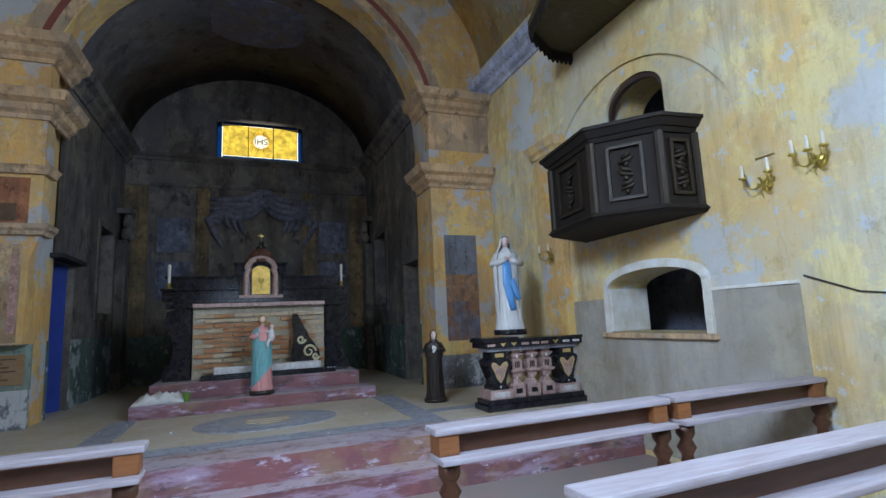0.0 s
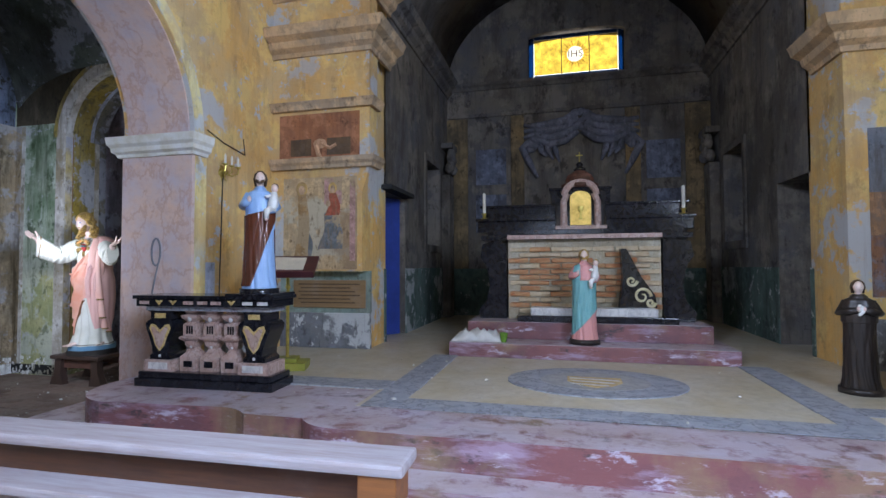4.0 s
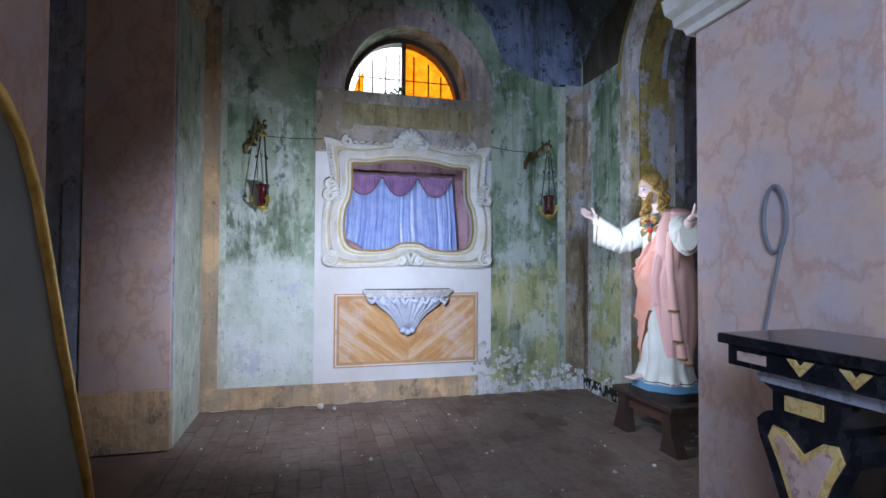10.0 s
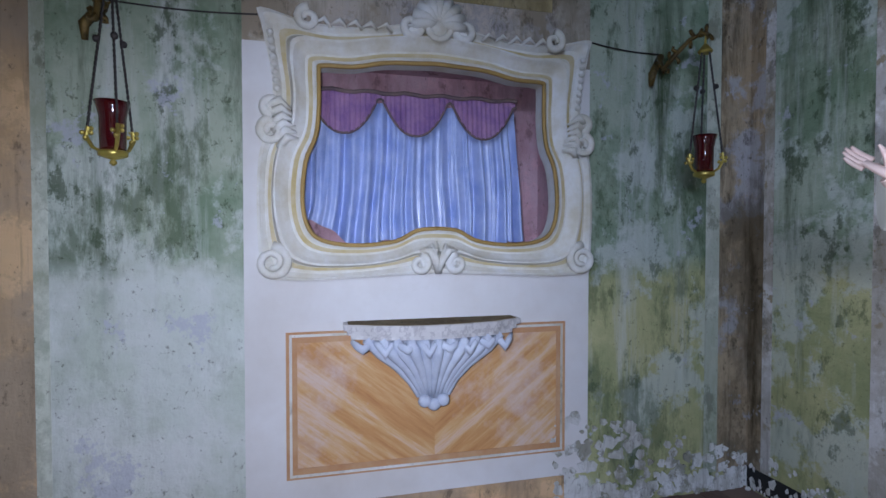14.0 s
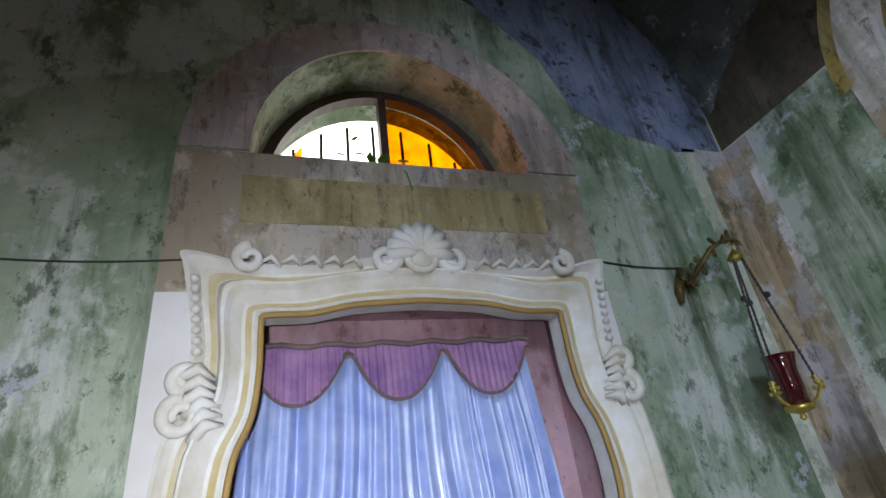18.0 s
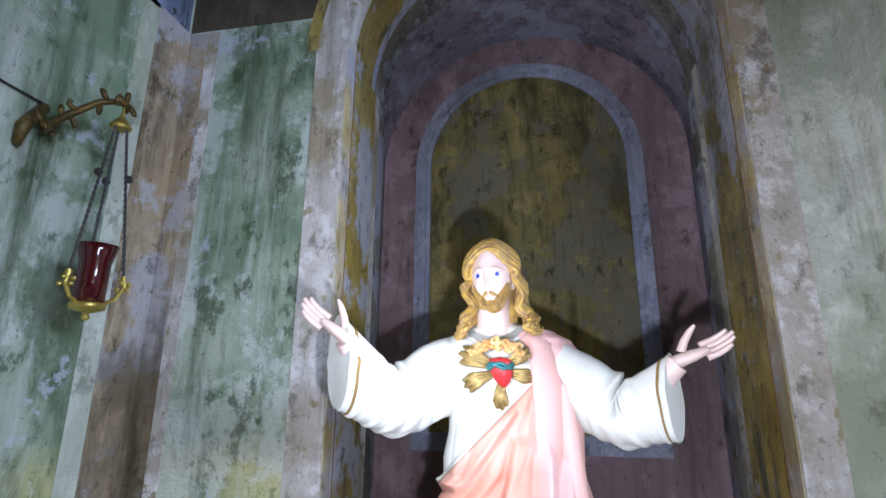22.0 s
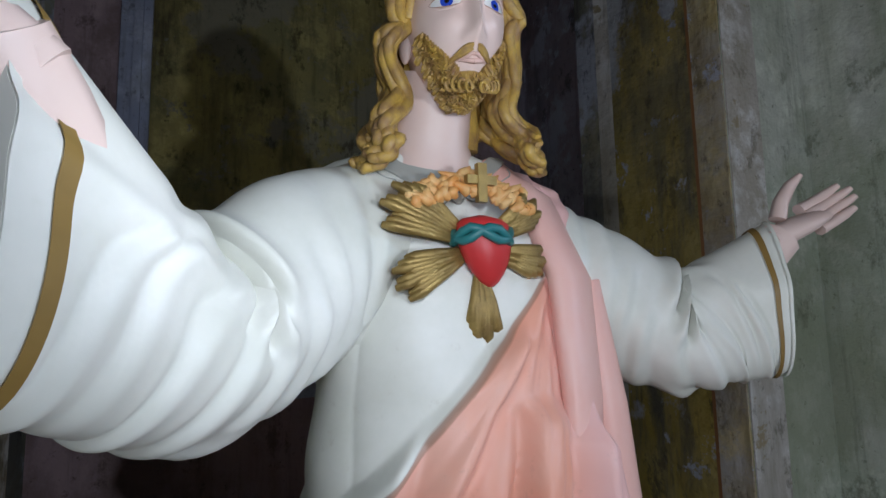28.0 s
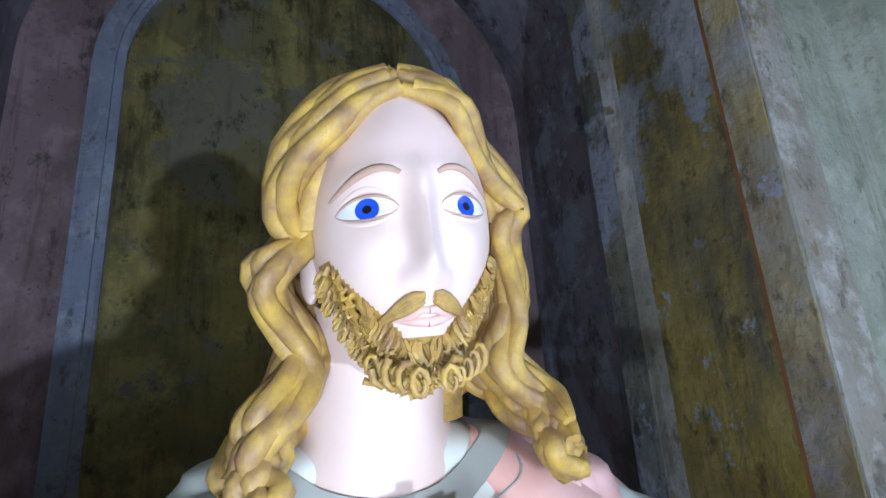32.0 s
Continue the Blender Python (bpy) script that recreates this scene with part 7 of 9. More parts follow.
for s in (-1, 1):
    grid = [[st.bm.verts.new(eye_place(s, k / 12 - 1, w / 5 - 1, 0.0)) for w in range(11)] for k in range(25)]
    for a, b in zip(grid, grid[1:]):
        for q in range(10):
            st.bm.faces.new((a[q], b[q], b[q + 1], a[q + 1]))
    st.ink(EYEW)
    eye_disc(s, 0.0066, 0.0004)
    st.ink(IRIS)
    eye_disc(s, 0.0025, 0.0008)
    st.ink(PUPIL)
    for w, mt, r, out in ((1.0, BROWP, 0.0011, 0.0004), (-1.0, BROWP, 0.0008, 0.0002), (1.55, SKIN, 0.0026, -0.0014), (-1.4, SKIN, 0.0020, -0.0012)):
        tube(st.bm, [eye_place(s, k / 8 - 1, w, out) for k in range(17)], [r * (0.35 + 0.65 * (1 - (k / 8 - 1) ** 2)) for k in range(17)], 8)
        st.ink(mt)
    pts = [face_at(s * (0.011 + 0.039 * k / 8), 0.0215 + 0.0050 * math.sin(math.pi * (k / 8) ** 0.75) - 0.007 * (k / 8) ** 2, -0.0010) for k in range(9)]
    tube(st.bm, pts, [(0.0013 + 0.0026 * math.sin(math.pi * (0.12 + 0.8 * k / 8))) * 0.8 for k in range(9)], 6)
    st.ink(BROWP)
    pts = [face_at(s * 0.0185 * k / 5, -0.0575 + 0.0014 * (k == 1) - 0.0009 * k, 0.0004) for k in range(6)]
    tube(st.bm, pts, [0.0026, 0.0027, 0.0024, 0.0020, 0.0014, 0.0006], 7)
    pts = [face_at(s * 0.0175 * k / 5, -0.0640 + 0.0004 * k, 0.0008) for k in range(6)]
    tube(st.bm, pts, [0.0034, 0.0033, 0.0030, 0.0024, 0.0016, 0.0006], 7)
    st.ink(LIP)
    ec = HTURN @ Vector((s * 0.0635, 0.004, -0.018))
    ball(st.bm, ec, 0.008, 0.014, 0.024, 12, 10)
    st.ink(SKIN)


def lock(pts, radii, wave=0.004, seed=0.0, n=40):
    """A tapering wavy lock of hair, as a bundle of three strands."""
    out, rr = [], []
    for i in range(n + 1):
        f = i / n * (len(pts) - 1)
        k = min(len(pts) - 2, int(f))
        t = f - k
        p0, p1, p2, p3 = (Vector(pts[max(0, min(len(pts) - 1, k + q))]) for q in (-1, 0, 1, 2))
        q = 0.5 * ((2 * p1) + (-p0 + p2) * t + (2 * p0 - 5 * p1 + 4 * p2 - p3) * t * t + (-p0 + 3 * p1 - 3 * p2 + p3) * t ** 3)
        w = wave * min(1, i / 8)
        ph = i * 22.0 / n + seed
        out.append(q + Vector((0.9 * w * math.sin(ph), w * math.cos(ph * 0.9 + 0.7), 0.3 * w * math.sin(ph * 0.7))))
        rr.append(radii[k] + (radii[k + 1] - radii[k]) * t)
    for m in range(3):
        sp = []
        for i, p in enumerate(out):
            a = m * 2.094 + i * 0.16 + seed
            sp.append(p + Vector((math.cos(a), math.sin(a), 0.35 * math.sin(a + 1))) * rr[i] * 0.50)
        tube(st.bm, sp, [r * 0.66 for r in rr], 8)


HRN = random.Random(11)
# scalp under the locks, open at the face
sc = []
for j in range(20):
    b = math.radians(2 + 87 * j / 19)
    ln = []
    for i in range(48):
        a = 2 * math.pi * i / 48
        p = Vector((0.078 * math.sin(a) * math.cos(b), 0.012 - 0.094 * math.cos(a) * math.cos(b), 0.128 * math.sin(b)))
        p.y = max(p.y, -0.024 - 0.42 * p.z)
        ln.append(HTURN @ p)
    sc.append(ln)
loft(st.bm, sc)
bk = []
for j in range(14):
    f = j / 13
    bk.append([HTURN @ Vector(((0.068 - 0.012 * f) * math.cos(a), 0.058 + 0.022 * f + 0.036 * math.sin(a), 0.05 - 0.19 * f)) for a in (2 * math.pi * i / 36 for i in range(36))])
loft(st.bm, bk)
st.ink(HAIR)
for s in (-1, 1):
    back = 0.022 if s > 0 else 0.0
    for k in range(11):
        g = k / 10
        y0 = -0.73 + 1.36 * g
        d0 = Vector((s * 0.05, y0, math.sqrt(max(0.05, 1 - y0 * y0)))).normalized()
        d1 = Vector((s * 0.96, -0.26 + 0.95 * g, 0.0)).normalized()
        if g > 0.75:
            d1 = Vector((s * (0.96 - 2.2 * (g - 0.75)), 0.45 + 1.2 * (g - 0.75), 0.0)).normalized()
        pts = []
        for f in (0.0, 0.3, 0.6, 0.85, 1.0):
            d = d0.slerp(d1, f)
            pts.append(HTURN @ Vector((0.0800 * d.x, 0.008 + 0.096 * d.y, 0.129 * d.z)))
        sidex = d1.x
        for x, y, z in ((0.086, 0.012, -0.030), (0.080, 0.020, -0.058), (0.078, 0.024, -0.090), (0.090, 0.016, -0.120), (0.102, 0.002, -0.138), (0.110, -0.010, -0.150)):
            drop = min(1.0, 0.35 + 0.8 * abs(sidex))
            pts.append(HTURN @ Vector((x * (s if g < 0.85 else sidex * 1.1) + s * 0.004 * math.sin(k * 2.3), y - 0.030 + 0.085 * g + back * min(1.0, -z / 0.1), z * drop + 0.012 * math.sin(k * 1.7))))
        lock(pts, [0.0085, 0.0105, 0.0115, 0.0115, 0.011, 0.011, 0.0115, 0.012, 0.0125, 0.011, 0.005], 0.0095, k * 0.55 + s)
    # curled ends resting on the shoulders
    for k in range(4):
        o = Vector((0.006 * k, 0.012 * k - 0.006, 0.010 * math.sin(k * 2.1)))
        pts = [HTURN @ (Vector((s * (x + o.x), y + o.y + back * 1.2, z + o.z))) for x, y, z in ((0.090, 0.000, -0.118), (0.102, -0.016, -0.136), (0.095, -0.032, -0.152), (0.101, -0.036, -0.168), (0.114, -0.028, -0.172), (0.116, -0.020, -0.162))]
        lock(pts, [0.010, 0.012, 0.0125, 0.0115, 0.009, 0.004], 0.004, k * 1.3, 26)
st.ink(HAIR)
# beard and moustache
for k in range(1500):
    a, b = HRN.uniform(-1.30, 1.30), HRN.uniform(-1.40, -0.20)
    if not bearded(a, b):
        continue
    p = HTURN @ (head_shape(a, b) * 1.004)
    n3 = Vector((math.sin(a) * math.cos(b), -math.cos(a) * math.cos(b), 0.6 * math.sin(b)))
    t = 2.4 * math.sin(a * 9) + HRN.uniform(-0.7, 0.7)
    side = Vector((math.cos(a), math.sin(a), 0))
    ln = 0.012 * HRN.uniform(0.7, 1.2) * (0.7 + 0.5 * gauss(a, 0, 0.6))
    tube(st.bm, [p, p + n3 * 0.0025 + side * 0.003 * math.cos(t) + Vector((0, 0, -ln * 0.4)), p + n3 * 0.0035 + side * 0.005 * math.cos(t + 1) + Vector((0, 0, -ln * 0.85)), p + n3 * 0.002 + side * 0.003 * math.cos(t + 2.4) + Vector((0, 0, -ln * 0.8))], [0.0013, 0.0019, 0.0016, 0.0006], 5)
for s in (-1, 1):
    for q in range(4):
        pts = [face_at(s * (0.003 + 0.026 * k / 6), -0.0490 - 0.0014 * q - 0.014 * (k / 6) ** 1.6 + 0.0012 * math.sin(k + q), 0.0022) for k in range(7)]
        tube(st.bm, pts, [0.0014, 0.0024, 0.0027, 0.0027, 0.0024, 0.0019, 0.0009], 6)
    for q in range(5):
        c = HTURN @ Vector((s * (0.009 + 0.006 * q), -0.078 + 0.005 * q, -0.094 + 0.003 * q))
        tube(st.bm, [c + Vector((0.006 * math.cos(t * 0.8 + q) * (1 - t / 14), 0.002 - 0.0005 * t, -0.004 + 0.010 * math.sin(t * 0.8 + q) * (1 - t / 14))) for t in range(10)], [0.0027 * (1 - t / 14) for t in range(10)], 6)
st.ink(HAIR)

# sacred heart with rays, flames and thorns
CX, CZ, CY = SX - 0.015, 1.592, SY - 0.118
for a, ln, w in ((155, 0.136, 13), (202, 0.120, 11), (270, 0.122, 9), (-14, 0.098, 11), (34, 0.105, 11)):
    for k in range(9):
        b = radians(a + 1.15 * w * (k - 4) / 4)
        e = ln * (0.90 + 0.12 * ((k * 7) % 3) / 2) * (1 - 0.022 * abs(k - 4))
        tube(st.bm, [(CX + 0.028 * math.cos(b), CY + 0.004, CZ + 0.032 * math.sin(b)), (CX + 0.6 * e * math.cos(b), CY - 0.004, CZ + 0.6 * e * math.sin(b)), (CX + 0.9 * e * math.cos(b), CY - 0.003, CZ + 0.9 * e * math.sin(b)), (CX + e * math.cos(b), CY + 0.004, CZ + e * math.sin(b))], [(0.003, 0.004), (0.0062, 0.006), (0.0088, 0.007), (0.0050, 0.004)], 7)
st.ink(GOLDP)
for k in range(48):
    x = -0.090 + 0.152 * (k + 0.5) / 48
    row = k % 3
    c = Vector((CX + x, CY + 0.004 - 0.005 * row, CZ + 0.040 + 0.009 * (2 - row) + 0.022 * gauss(x, -0.015, 0.05)))
    lean = x * 0.15 + HRN.uniform(-0.012, 0.012)
    hgt = 0.016 + HRN.uniform(-0.005, 0.006)
    bend = HRN.choice((-1, 1)) * 0.006
    tube(st.bm, [c + Vector((lean * f + bend * math.sin(f * 4.6), -0.004 * math.sin(f * 3.1), hgt * f)) for f in (0, 0.16, 0.33, 0.5, 0.66, 0.82, 1)], [0.004, 0.0062, 0.0072, 0.0064, 0.0050, 0.0030, 0.001], 8)
st.ink(FLAMEP)
box(st.bm, CX - 0.005 - 0.006, CX - 0.005 + 0.006, CY - 0.020, CY - 0.010, CZ + 0.052, CZ + 0.100)
box(st.bm, CX - 0.005 - 0.020, CX - 0.005 + 0.020, CY - 0.0185, CY - 0.0085, CZ + 0.074, CZ + 0.085)
st.ink(GOLDP)
lob = []
for j in range(17):
    t = j / 16
    zz = CZ - 0.050 + 0.088 * t
    w = 0.036 * math.sin(math.pi * min(1, 0.04 + 0.60 * t ** 0.8)) * (1.0 if t < 0.85 else math.sqrt(max(0.02, 1 - ((t - 0.85) / 0.152) ** 2)))
    lob.append([(CX + 0.010 * (1 - t) + w * math.cos(2 * math.pi * i / 28), CY - 0.004 + 0.62 * w * math.sin(2 * math.pi * i / 28), zz) for i in range(28)])
loft(st.bm, lob)
st.ink(REDP)
for s in (0.0, 2.1):
    tube(st.bm, [(CX + 0.037 * math.cos(k * 0.3307), CY - 0.003 + 0.028 * math.sin(k * 0.3307), CZ + 0.012 + 0.008 * math.sin(k * 0.99 + s)) for k in range(20)], 0.0058, 7, False)
st.ink(TEALP)
# feet and blue base
for x, y, r in ((SX - 0.045, SY - 0.205, 8), (SX + 0.165, SY - 0.055, -35)):
    c, s = math.cos(radians(r)), math.sin(radians(r))
    tube(st.bm, [(x, y + 0.05, 0.475), (x - 0.02 * s, y, 0.470), (x - 0.05 * s, y - 0.045, 0.462)], [(0.034, 0.028), (0.040, 0.022), (0.038, 0.014)], 12)
    for k in range(5):
        q = Vector((x - 0.05 * s + 0.016 * (k - 2) * c, y - 0.045 + 0.016 * (k - 2) * s, 0.460))
        tube(st.bm, [q, q + Vector((-0.02 * s, -0.022, 0.0)), q + Vector((-0.03 * s, -0.032, -0.004))], [0.010, 0.0095, 0.006], 7)
st.ink(SKIN)
bmb = st.bm
for rr, z0, z1, mt in ((0.255, 0.400, 0.447, BLUEP), (0.268, 0.342, 0.400, BLACK)):
    pts = [(SX + 0.01 + rr * 0.98 * math.cos(radians(22.5 + 45 * k)), SY + rr * 0.98 * math.sin(radians(22.5 + 45 * k))) for k in range(8)]
    prism(bmb, pts, "z", z0, z1)
    st.ink(mt)
christ = st.finish("statue", "large painted plaster statue of a robed figure with outstretched arms", "statue")
mod = christ.modifiers.new("edges", "EDGE_SPLIT")
mod.split_angle = radians(62)

ped = thing("statue_stand", (-5.24, 6.525, 0.0), "low dark wooden stand with flared feet under the robed statue", "stand")
bm = nb()
box(bm, -0.345, 0.345, -0.27, 0.27, 0.296, 0.342, bev=0.012)
part("top", bm, DARKW, ped)
for sx in (-1, 1):
    for y in (-0.24, 0.16):
        bm = nb()
        prism(bm, [(sx * u, v) for u, v in ((0.19, 0.0), (0.37, 0.0), (0.35, 0.06), (0.31, 0.15), (0.30, 0.296), (0.21, 0.296), (0.22, 0.12))], "y", y, y + 0.08)
        part("leg", bm, DARKW, ped)
REDDW = wood("reddish_stand_wood", (0.14, 0.06, 0.04), (0.08, 0.04, 0.03), 0.6)
for y0 in (-0.20, 0.17):
    part("apron", bx(-0.215, 0.215, y0, y0 + 0.03, 0.19, 0.295), REDDW, ped)


WHITEP = paint("white_statue_paint", (0.74, 0.74, 0.72), (0.64, 0.64, 0.62), 0.4, 0, 8)
SKYP = paint("sky_blue_statue_paint", (0.10, 0.32, 0.70), (0.16, 0.38, 0.72), 0.35, 0, 8)
PALEB = paint("pale_blue_statue_paint", (0.30, 0.46, 0.72), (0.24, 0.38, 0.64), 0.35, 0, 8)
BROWNR = paint("glossy_brown_statue_paint", (0.12, 0.035, 0.018), (0.09, 0.03, 0.015), 0.18, 0, 8)
TURQ = paint("turquoise_statue_paint", (0.14, 0.36, 0.38), (0.20, 0.42, 0.42), 0.45, 0, 12)
ROSEP = paint("rose_statue_paint", (0.66, 0.30, 0.28), (0.58, 0.26, 0.24), 0.45, 0, 8)
DKHAIR = paint("dark_hair_statue_paint", (0.06, 0.035, 0.02), (0.10, 0.06, 0.03), 0.45, 0, 20)
BLACKP = paint("black_statue_paint", (0.02, 0.016, 0.014), (0.035, 0.025, 0.02), 0.3, 0, 10)


def robed_figure(name, label, place, height, paints, cover, turn=0.0, child=None, veil=None, sash=None, slim=1.0, lily=None):
    """A smaller standing figure as one mesh: robe and cloak (cover(x, z) tells where the cloak lies), head, arms, and what it carries."""
    robe, cloak, skin, hair, base = paints
    used = [robe, cloak, skin, hair, base, GREYP] + [m for m in (child, veil, sash, lily) if m]
    s = Sculpt(list(dict.fromkeys(used)))
    H = height
    tab = [(0.05, 0.128, 0.108), (0.15, 0.116, 0.100), (0.35, 0.110, 0.092), (0.55, 0.108, 0.088), (0.68, 0.114, 0.084), (0.76, 0.116, 0.074), (0.81, 0.098, 0.062), (0.845, 0.050, 0.044), (0.87, 0.030, 0.032)]
    rg, NB, NZ = [], 176, 190
    for j in range(NZ):
        z = 0.05 + 0.82 * j / (NZ - 1)
        rx, ry = lerp_table(tab, z)
        ln = []
        for i in range(NB):
            a = 2 * math.pi * i / NB
            x, y = rx * slim * math.cos(a), ry * math.sin(a)
            over = 0.012 if cover(x, y, z) else 0.0
            fold = (0.012 * ridge(a * 5.5 + 1.5 * math.sin(z * 6)) + 0.007 * ridge(a * 9 + z * 7)) * max(0.15, 1 - z)
            k = 1 + (over + fold) / rx
            ln.append((x * k * H, y * k * H, z * H))
        rg.append(ln)
    loft(s.bm, rg)
    s.ink(robe)
    ci = s.mats.index(cloak)
    for f in s.bm.faces:
        c = f.calc_center_median() / H
        if cover(c.x, c.y, c.z):
            f.material_index = ci
    tube(s.bm, [(0, 0.004 * H, 0.84 * H), (0, -0.004 * H, 0.90 * H)], 0.027 * H, 14)
    hs = []
    for j in range(25):
        b = -1.5 + 3.0 * j / 24
        ln = []
        for i in range(36):
            a = 2 * math.pi * i / 36
            x, y, z = 0.038 * math.sin(a) * math.cos(b), -0.046 * math.cos(a) * math.cos(b), 0.058 * math.sin(b)
            if b < 0:
                x *= 1 + 0.25 * math.sin(b)
            y -= 0.012 * gauss(x, 0, 0.006) * gauss(z, -0.012, 0.014) * max(0, math.cos(a))
            y += 0.005 * (gauss(x, 0.016, 0.008) + gauss(x, -0.016, 0.008)) * gauss(z, 0.006, 0.007) * max(0, math.cos(a))
            ln.append((x * H, (y - 0.008) * H, (0.928 + z) * H))
        hs.append(ln)
    loft(s.bm, hs)
    s.ink(skin)
    for sg in (-1, 1):
        ball(s.bm, (sg * 0.015 * H, -0.045 * H, 0.934 * H), 0.006 * H, 0.003 * H, 0.003 * H, 8, 6)
    s.ink(GREYP)
    if veil:
        rt = [(0.16, 0.118), (0.30, 0.130), (0.50, 0.140), (0.68, 0.138), (0.78, 0.124), (0.84, 0.094), (0.89, 0.064), (0.94, 0.056), (0.975, 0.048), (0.995, 0.030), (1.004, 0.006)]
        g = []
        for j in range(60):
            z = 0.16 + 0.844 * j / 59
            r = lerp_table(rt, z)[0]
            gap = 48 - 12 * max(0.0, (z - 0.84) / 0.16) if z < 0.975 else 48 * max(0.0, (1.004 - z) / 0.029)
            g.append([s.bm.verts.new(((r + 0.006 * math.sin(q * 0.9 + z * 12) * (1 - z)) * math.cos(radians(270 + gap + (360 - 2 * gap) * q / 48)) * H, ((0.80 * r + (0.012 if z > 0.85 else 0)) * math.sin(radians(270 + gap + (360 - 2 * gap) * q / 48)) + (0.004 if z > 0.85 else 0)) * H, z * H)) for q in range(49)])
        for p, q in zip(g, g[1:]):
            for k in range(48):
                s.bm.faces.new((p[k], p[k + 1], q[k + 1], q[k]))
        s.ink(veil)
        for e in (0, 48):
            tube(s.bm, [Vector(g[j][e].co) for j in range(0, 52, 3)], 0.0035 * H, 5)
        s.ink(GREYP)
    else:
        ball(s.bm, (0, 0.012 * H, 0.950 * H), 0.046 * H, 0.046 * H, 0.050 * H, 20, 14)
        for k in range(14):
            a = radians(20 + 140 * k / 13)
            tube(s.bm, [(0.040 * math.cos(a) * H, (0.010 + 0.036 * math.sin(a)) * H, 0.97 * H), (0.048 * math.cos(a) * H, (0.012 + 0.042 * math.sin(a)) * H, 0.93 * H), (0.042 * math.cos(a) * H, (0.016 + 0.040 * math.sin(a)) * H, 0.875 * H)], [0.009 * H, 0.012 * H, 0.006 * H], 7)
        if not sash and child is WHITEP:
            for k in range(26):
                a = radians(-62 + 124 * (k % 13) / 12)
                z = 0.897 + 0.010 * (k // 13) + 0.016 * abs(math.sin(a)) ** 2
                ball(s.bm, (0.029 * math.sin(a) * H, (-0.010 - 0.036 * math.cos(a)) * H, z * H), 0.009 * H, 0.009 * H, 0.013 * H, 7, 5)
        s.ink(hair)
    join = veil or lily
    for sg in (-1, 1):
        hold = child and sg > 0
        el = (sg * 0.138 * slim * H, -0.012 * H, 0.70 * H)
        wr = (sg * (0.02 if join else 0.07) * H, -0.118 * H, (0.735 if join else (0.66 if hold else 0.74)) * H)
        tube(s.bm, [(sg * 0.088 * slim * H, 0.004 * H, 0.805 * H), el, ((el[0] + wr[0]) * 0.55, -0.085 * H, (el[2] + wr[2]) * 0.5), wr], [0.032 * H, 0.036 * H, 0.032 * H, 0.024 * H], 14)
        s.ink(veil or robe)
        ball(s.bm, (wr[0], wr[1] - 0.012 * H, wr[2] + 0.012 * H), 0.015 * H, 0.017 * H, 0.024 * H, 10, 8)
        s.ink(skin)
    if lily:
        for k in range(7):
            ball(s.bm, ((0.010 * (k % 3) - 0.01) * H, -0.130 * H, (0.70 + 0.012 * k) * H), 0.017 * H, 0.014 * H, 0.016 * H, 8, 6)
        s.ink(lily)
    if child:
        tube(s.bm, [(0.092 * H, -0.085 * H, 0.665 * H), (0.104 * H, -0.088 * H, 0.725 * H), (0.110 * H, -0.070 * H, 0.815 * H)], [0.038 * H, 0.042 * H, 0.022 * H], 16)
        tube(s.bm, [(0.092 * H, -0.100 * H, 0.68 * H), (0.058 * H, -0.140 * H, 0.66 * H), (0.056 * H, -0.140 * H, 0.60 * H)], [0.028 * H, 0.025 * H, 0.018 * H], 10)
        tube(s.bm, [(0.09 * H, -0.085 * H, 0.785 * H), (0.045 * H, -0.105 * H, 0.775 * H)], [0.016 * H, 0.012 * H], 9)
        s.ink(child)
        ball(s.bm, (0.113 * H, -0.072 * H, 0.848 * H), 0.027 * H, 0.030 * H, 0.034 * H, 16, 12)
        ball(s.bm, (0.056 * H, -0.145 * H, 0.592 * H), 0.014 * H, 0.020 * H, 0.010 * H, 8, 6)
        s.ink(skin)
        ball(s.bm, (0.115 * H, -0.062 * H, 0.860 * H), 0.029 * H, 0.029 * H, 0.030 * H, 14, 10)
        s.ink(HAIR if hair is HAIR else hair)
    if sash:
        tube(s.bm, [(-0.005 * H, -0.088 * H, 0.735 * H), (-0.012 * H, -0.106 * H, 0.66 * H), (-0.010 * H, -0.112 * H, 0.50 * H), (0.008 * H, -0.118 * H, 0.36 * H), (0.030 * H, -0.124 * H, 0.24 * H)], [(0.034 * H, 0.014 * H), (0.044 * H, 0.014 * H), (0.046 * H, 0.014 * H), (0.036 * H, 0.014 * H), (0.028 * H, 0.010 * H)], 16)
        tube(s.bm, [(0.025 * H, -0.108 * H, 0.54 * H), (0.060 * H, -0.108 * H, 0.44 * H), (0.095 * H, -0.100 * H, 0.34 * H)], [(0.036 * H, 0.013 * H), (0.032 * H, 0.013 * H), (0.024 * H, 0.010 * H)], 14)
        s.ink(sash)
    prism(s.bm, [(0.165 * H * slim * math.cos(k * math.pi / 8), 0.150 * H * math.sin(k * math.pi / 8)) for k in range(16)], "z", 0.0, 0.052 * H)
    s.ink(base)
    return s.finish(name, label, "statue", pose(*place, 0, 0, turn))


def brown_cloak(x, y, z):
    return 0.07 < z < 0.655 + 0.25 * x and (y > 0.02 or x < -0.055 + (z - 0.08) * 0.34)


def turquoise_cloak(x, y, z):
    return 0.12 + 1.1 * (x + 0.10) < z < 0.665 or (z >= 0.665 and (x < -0.045 or y > 0.0)) and z < 0.84


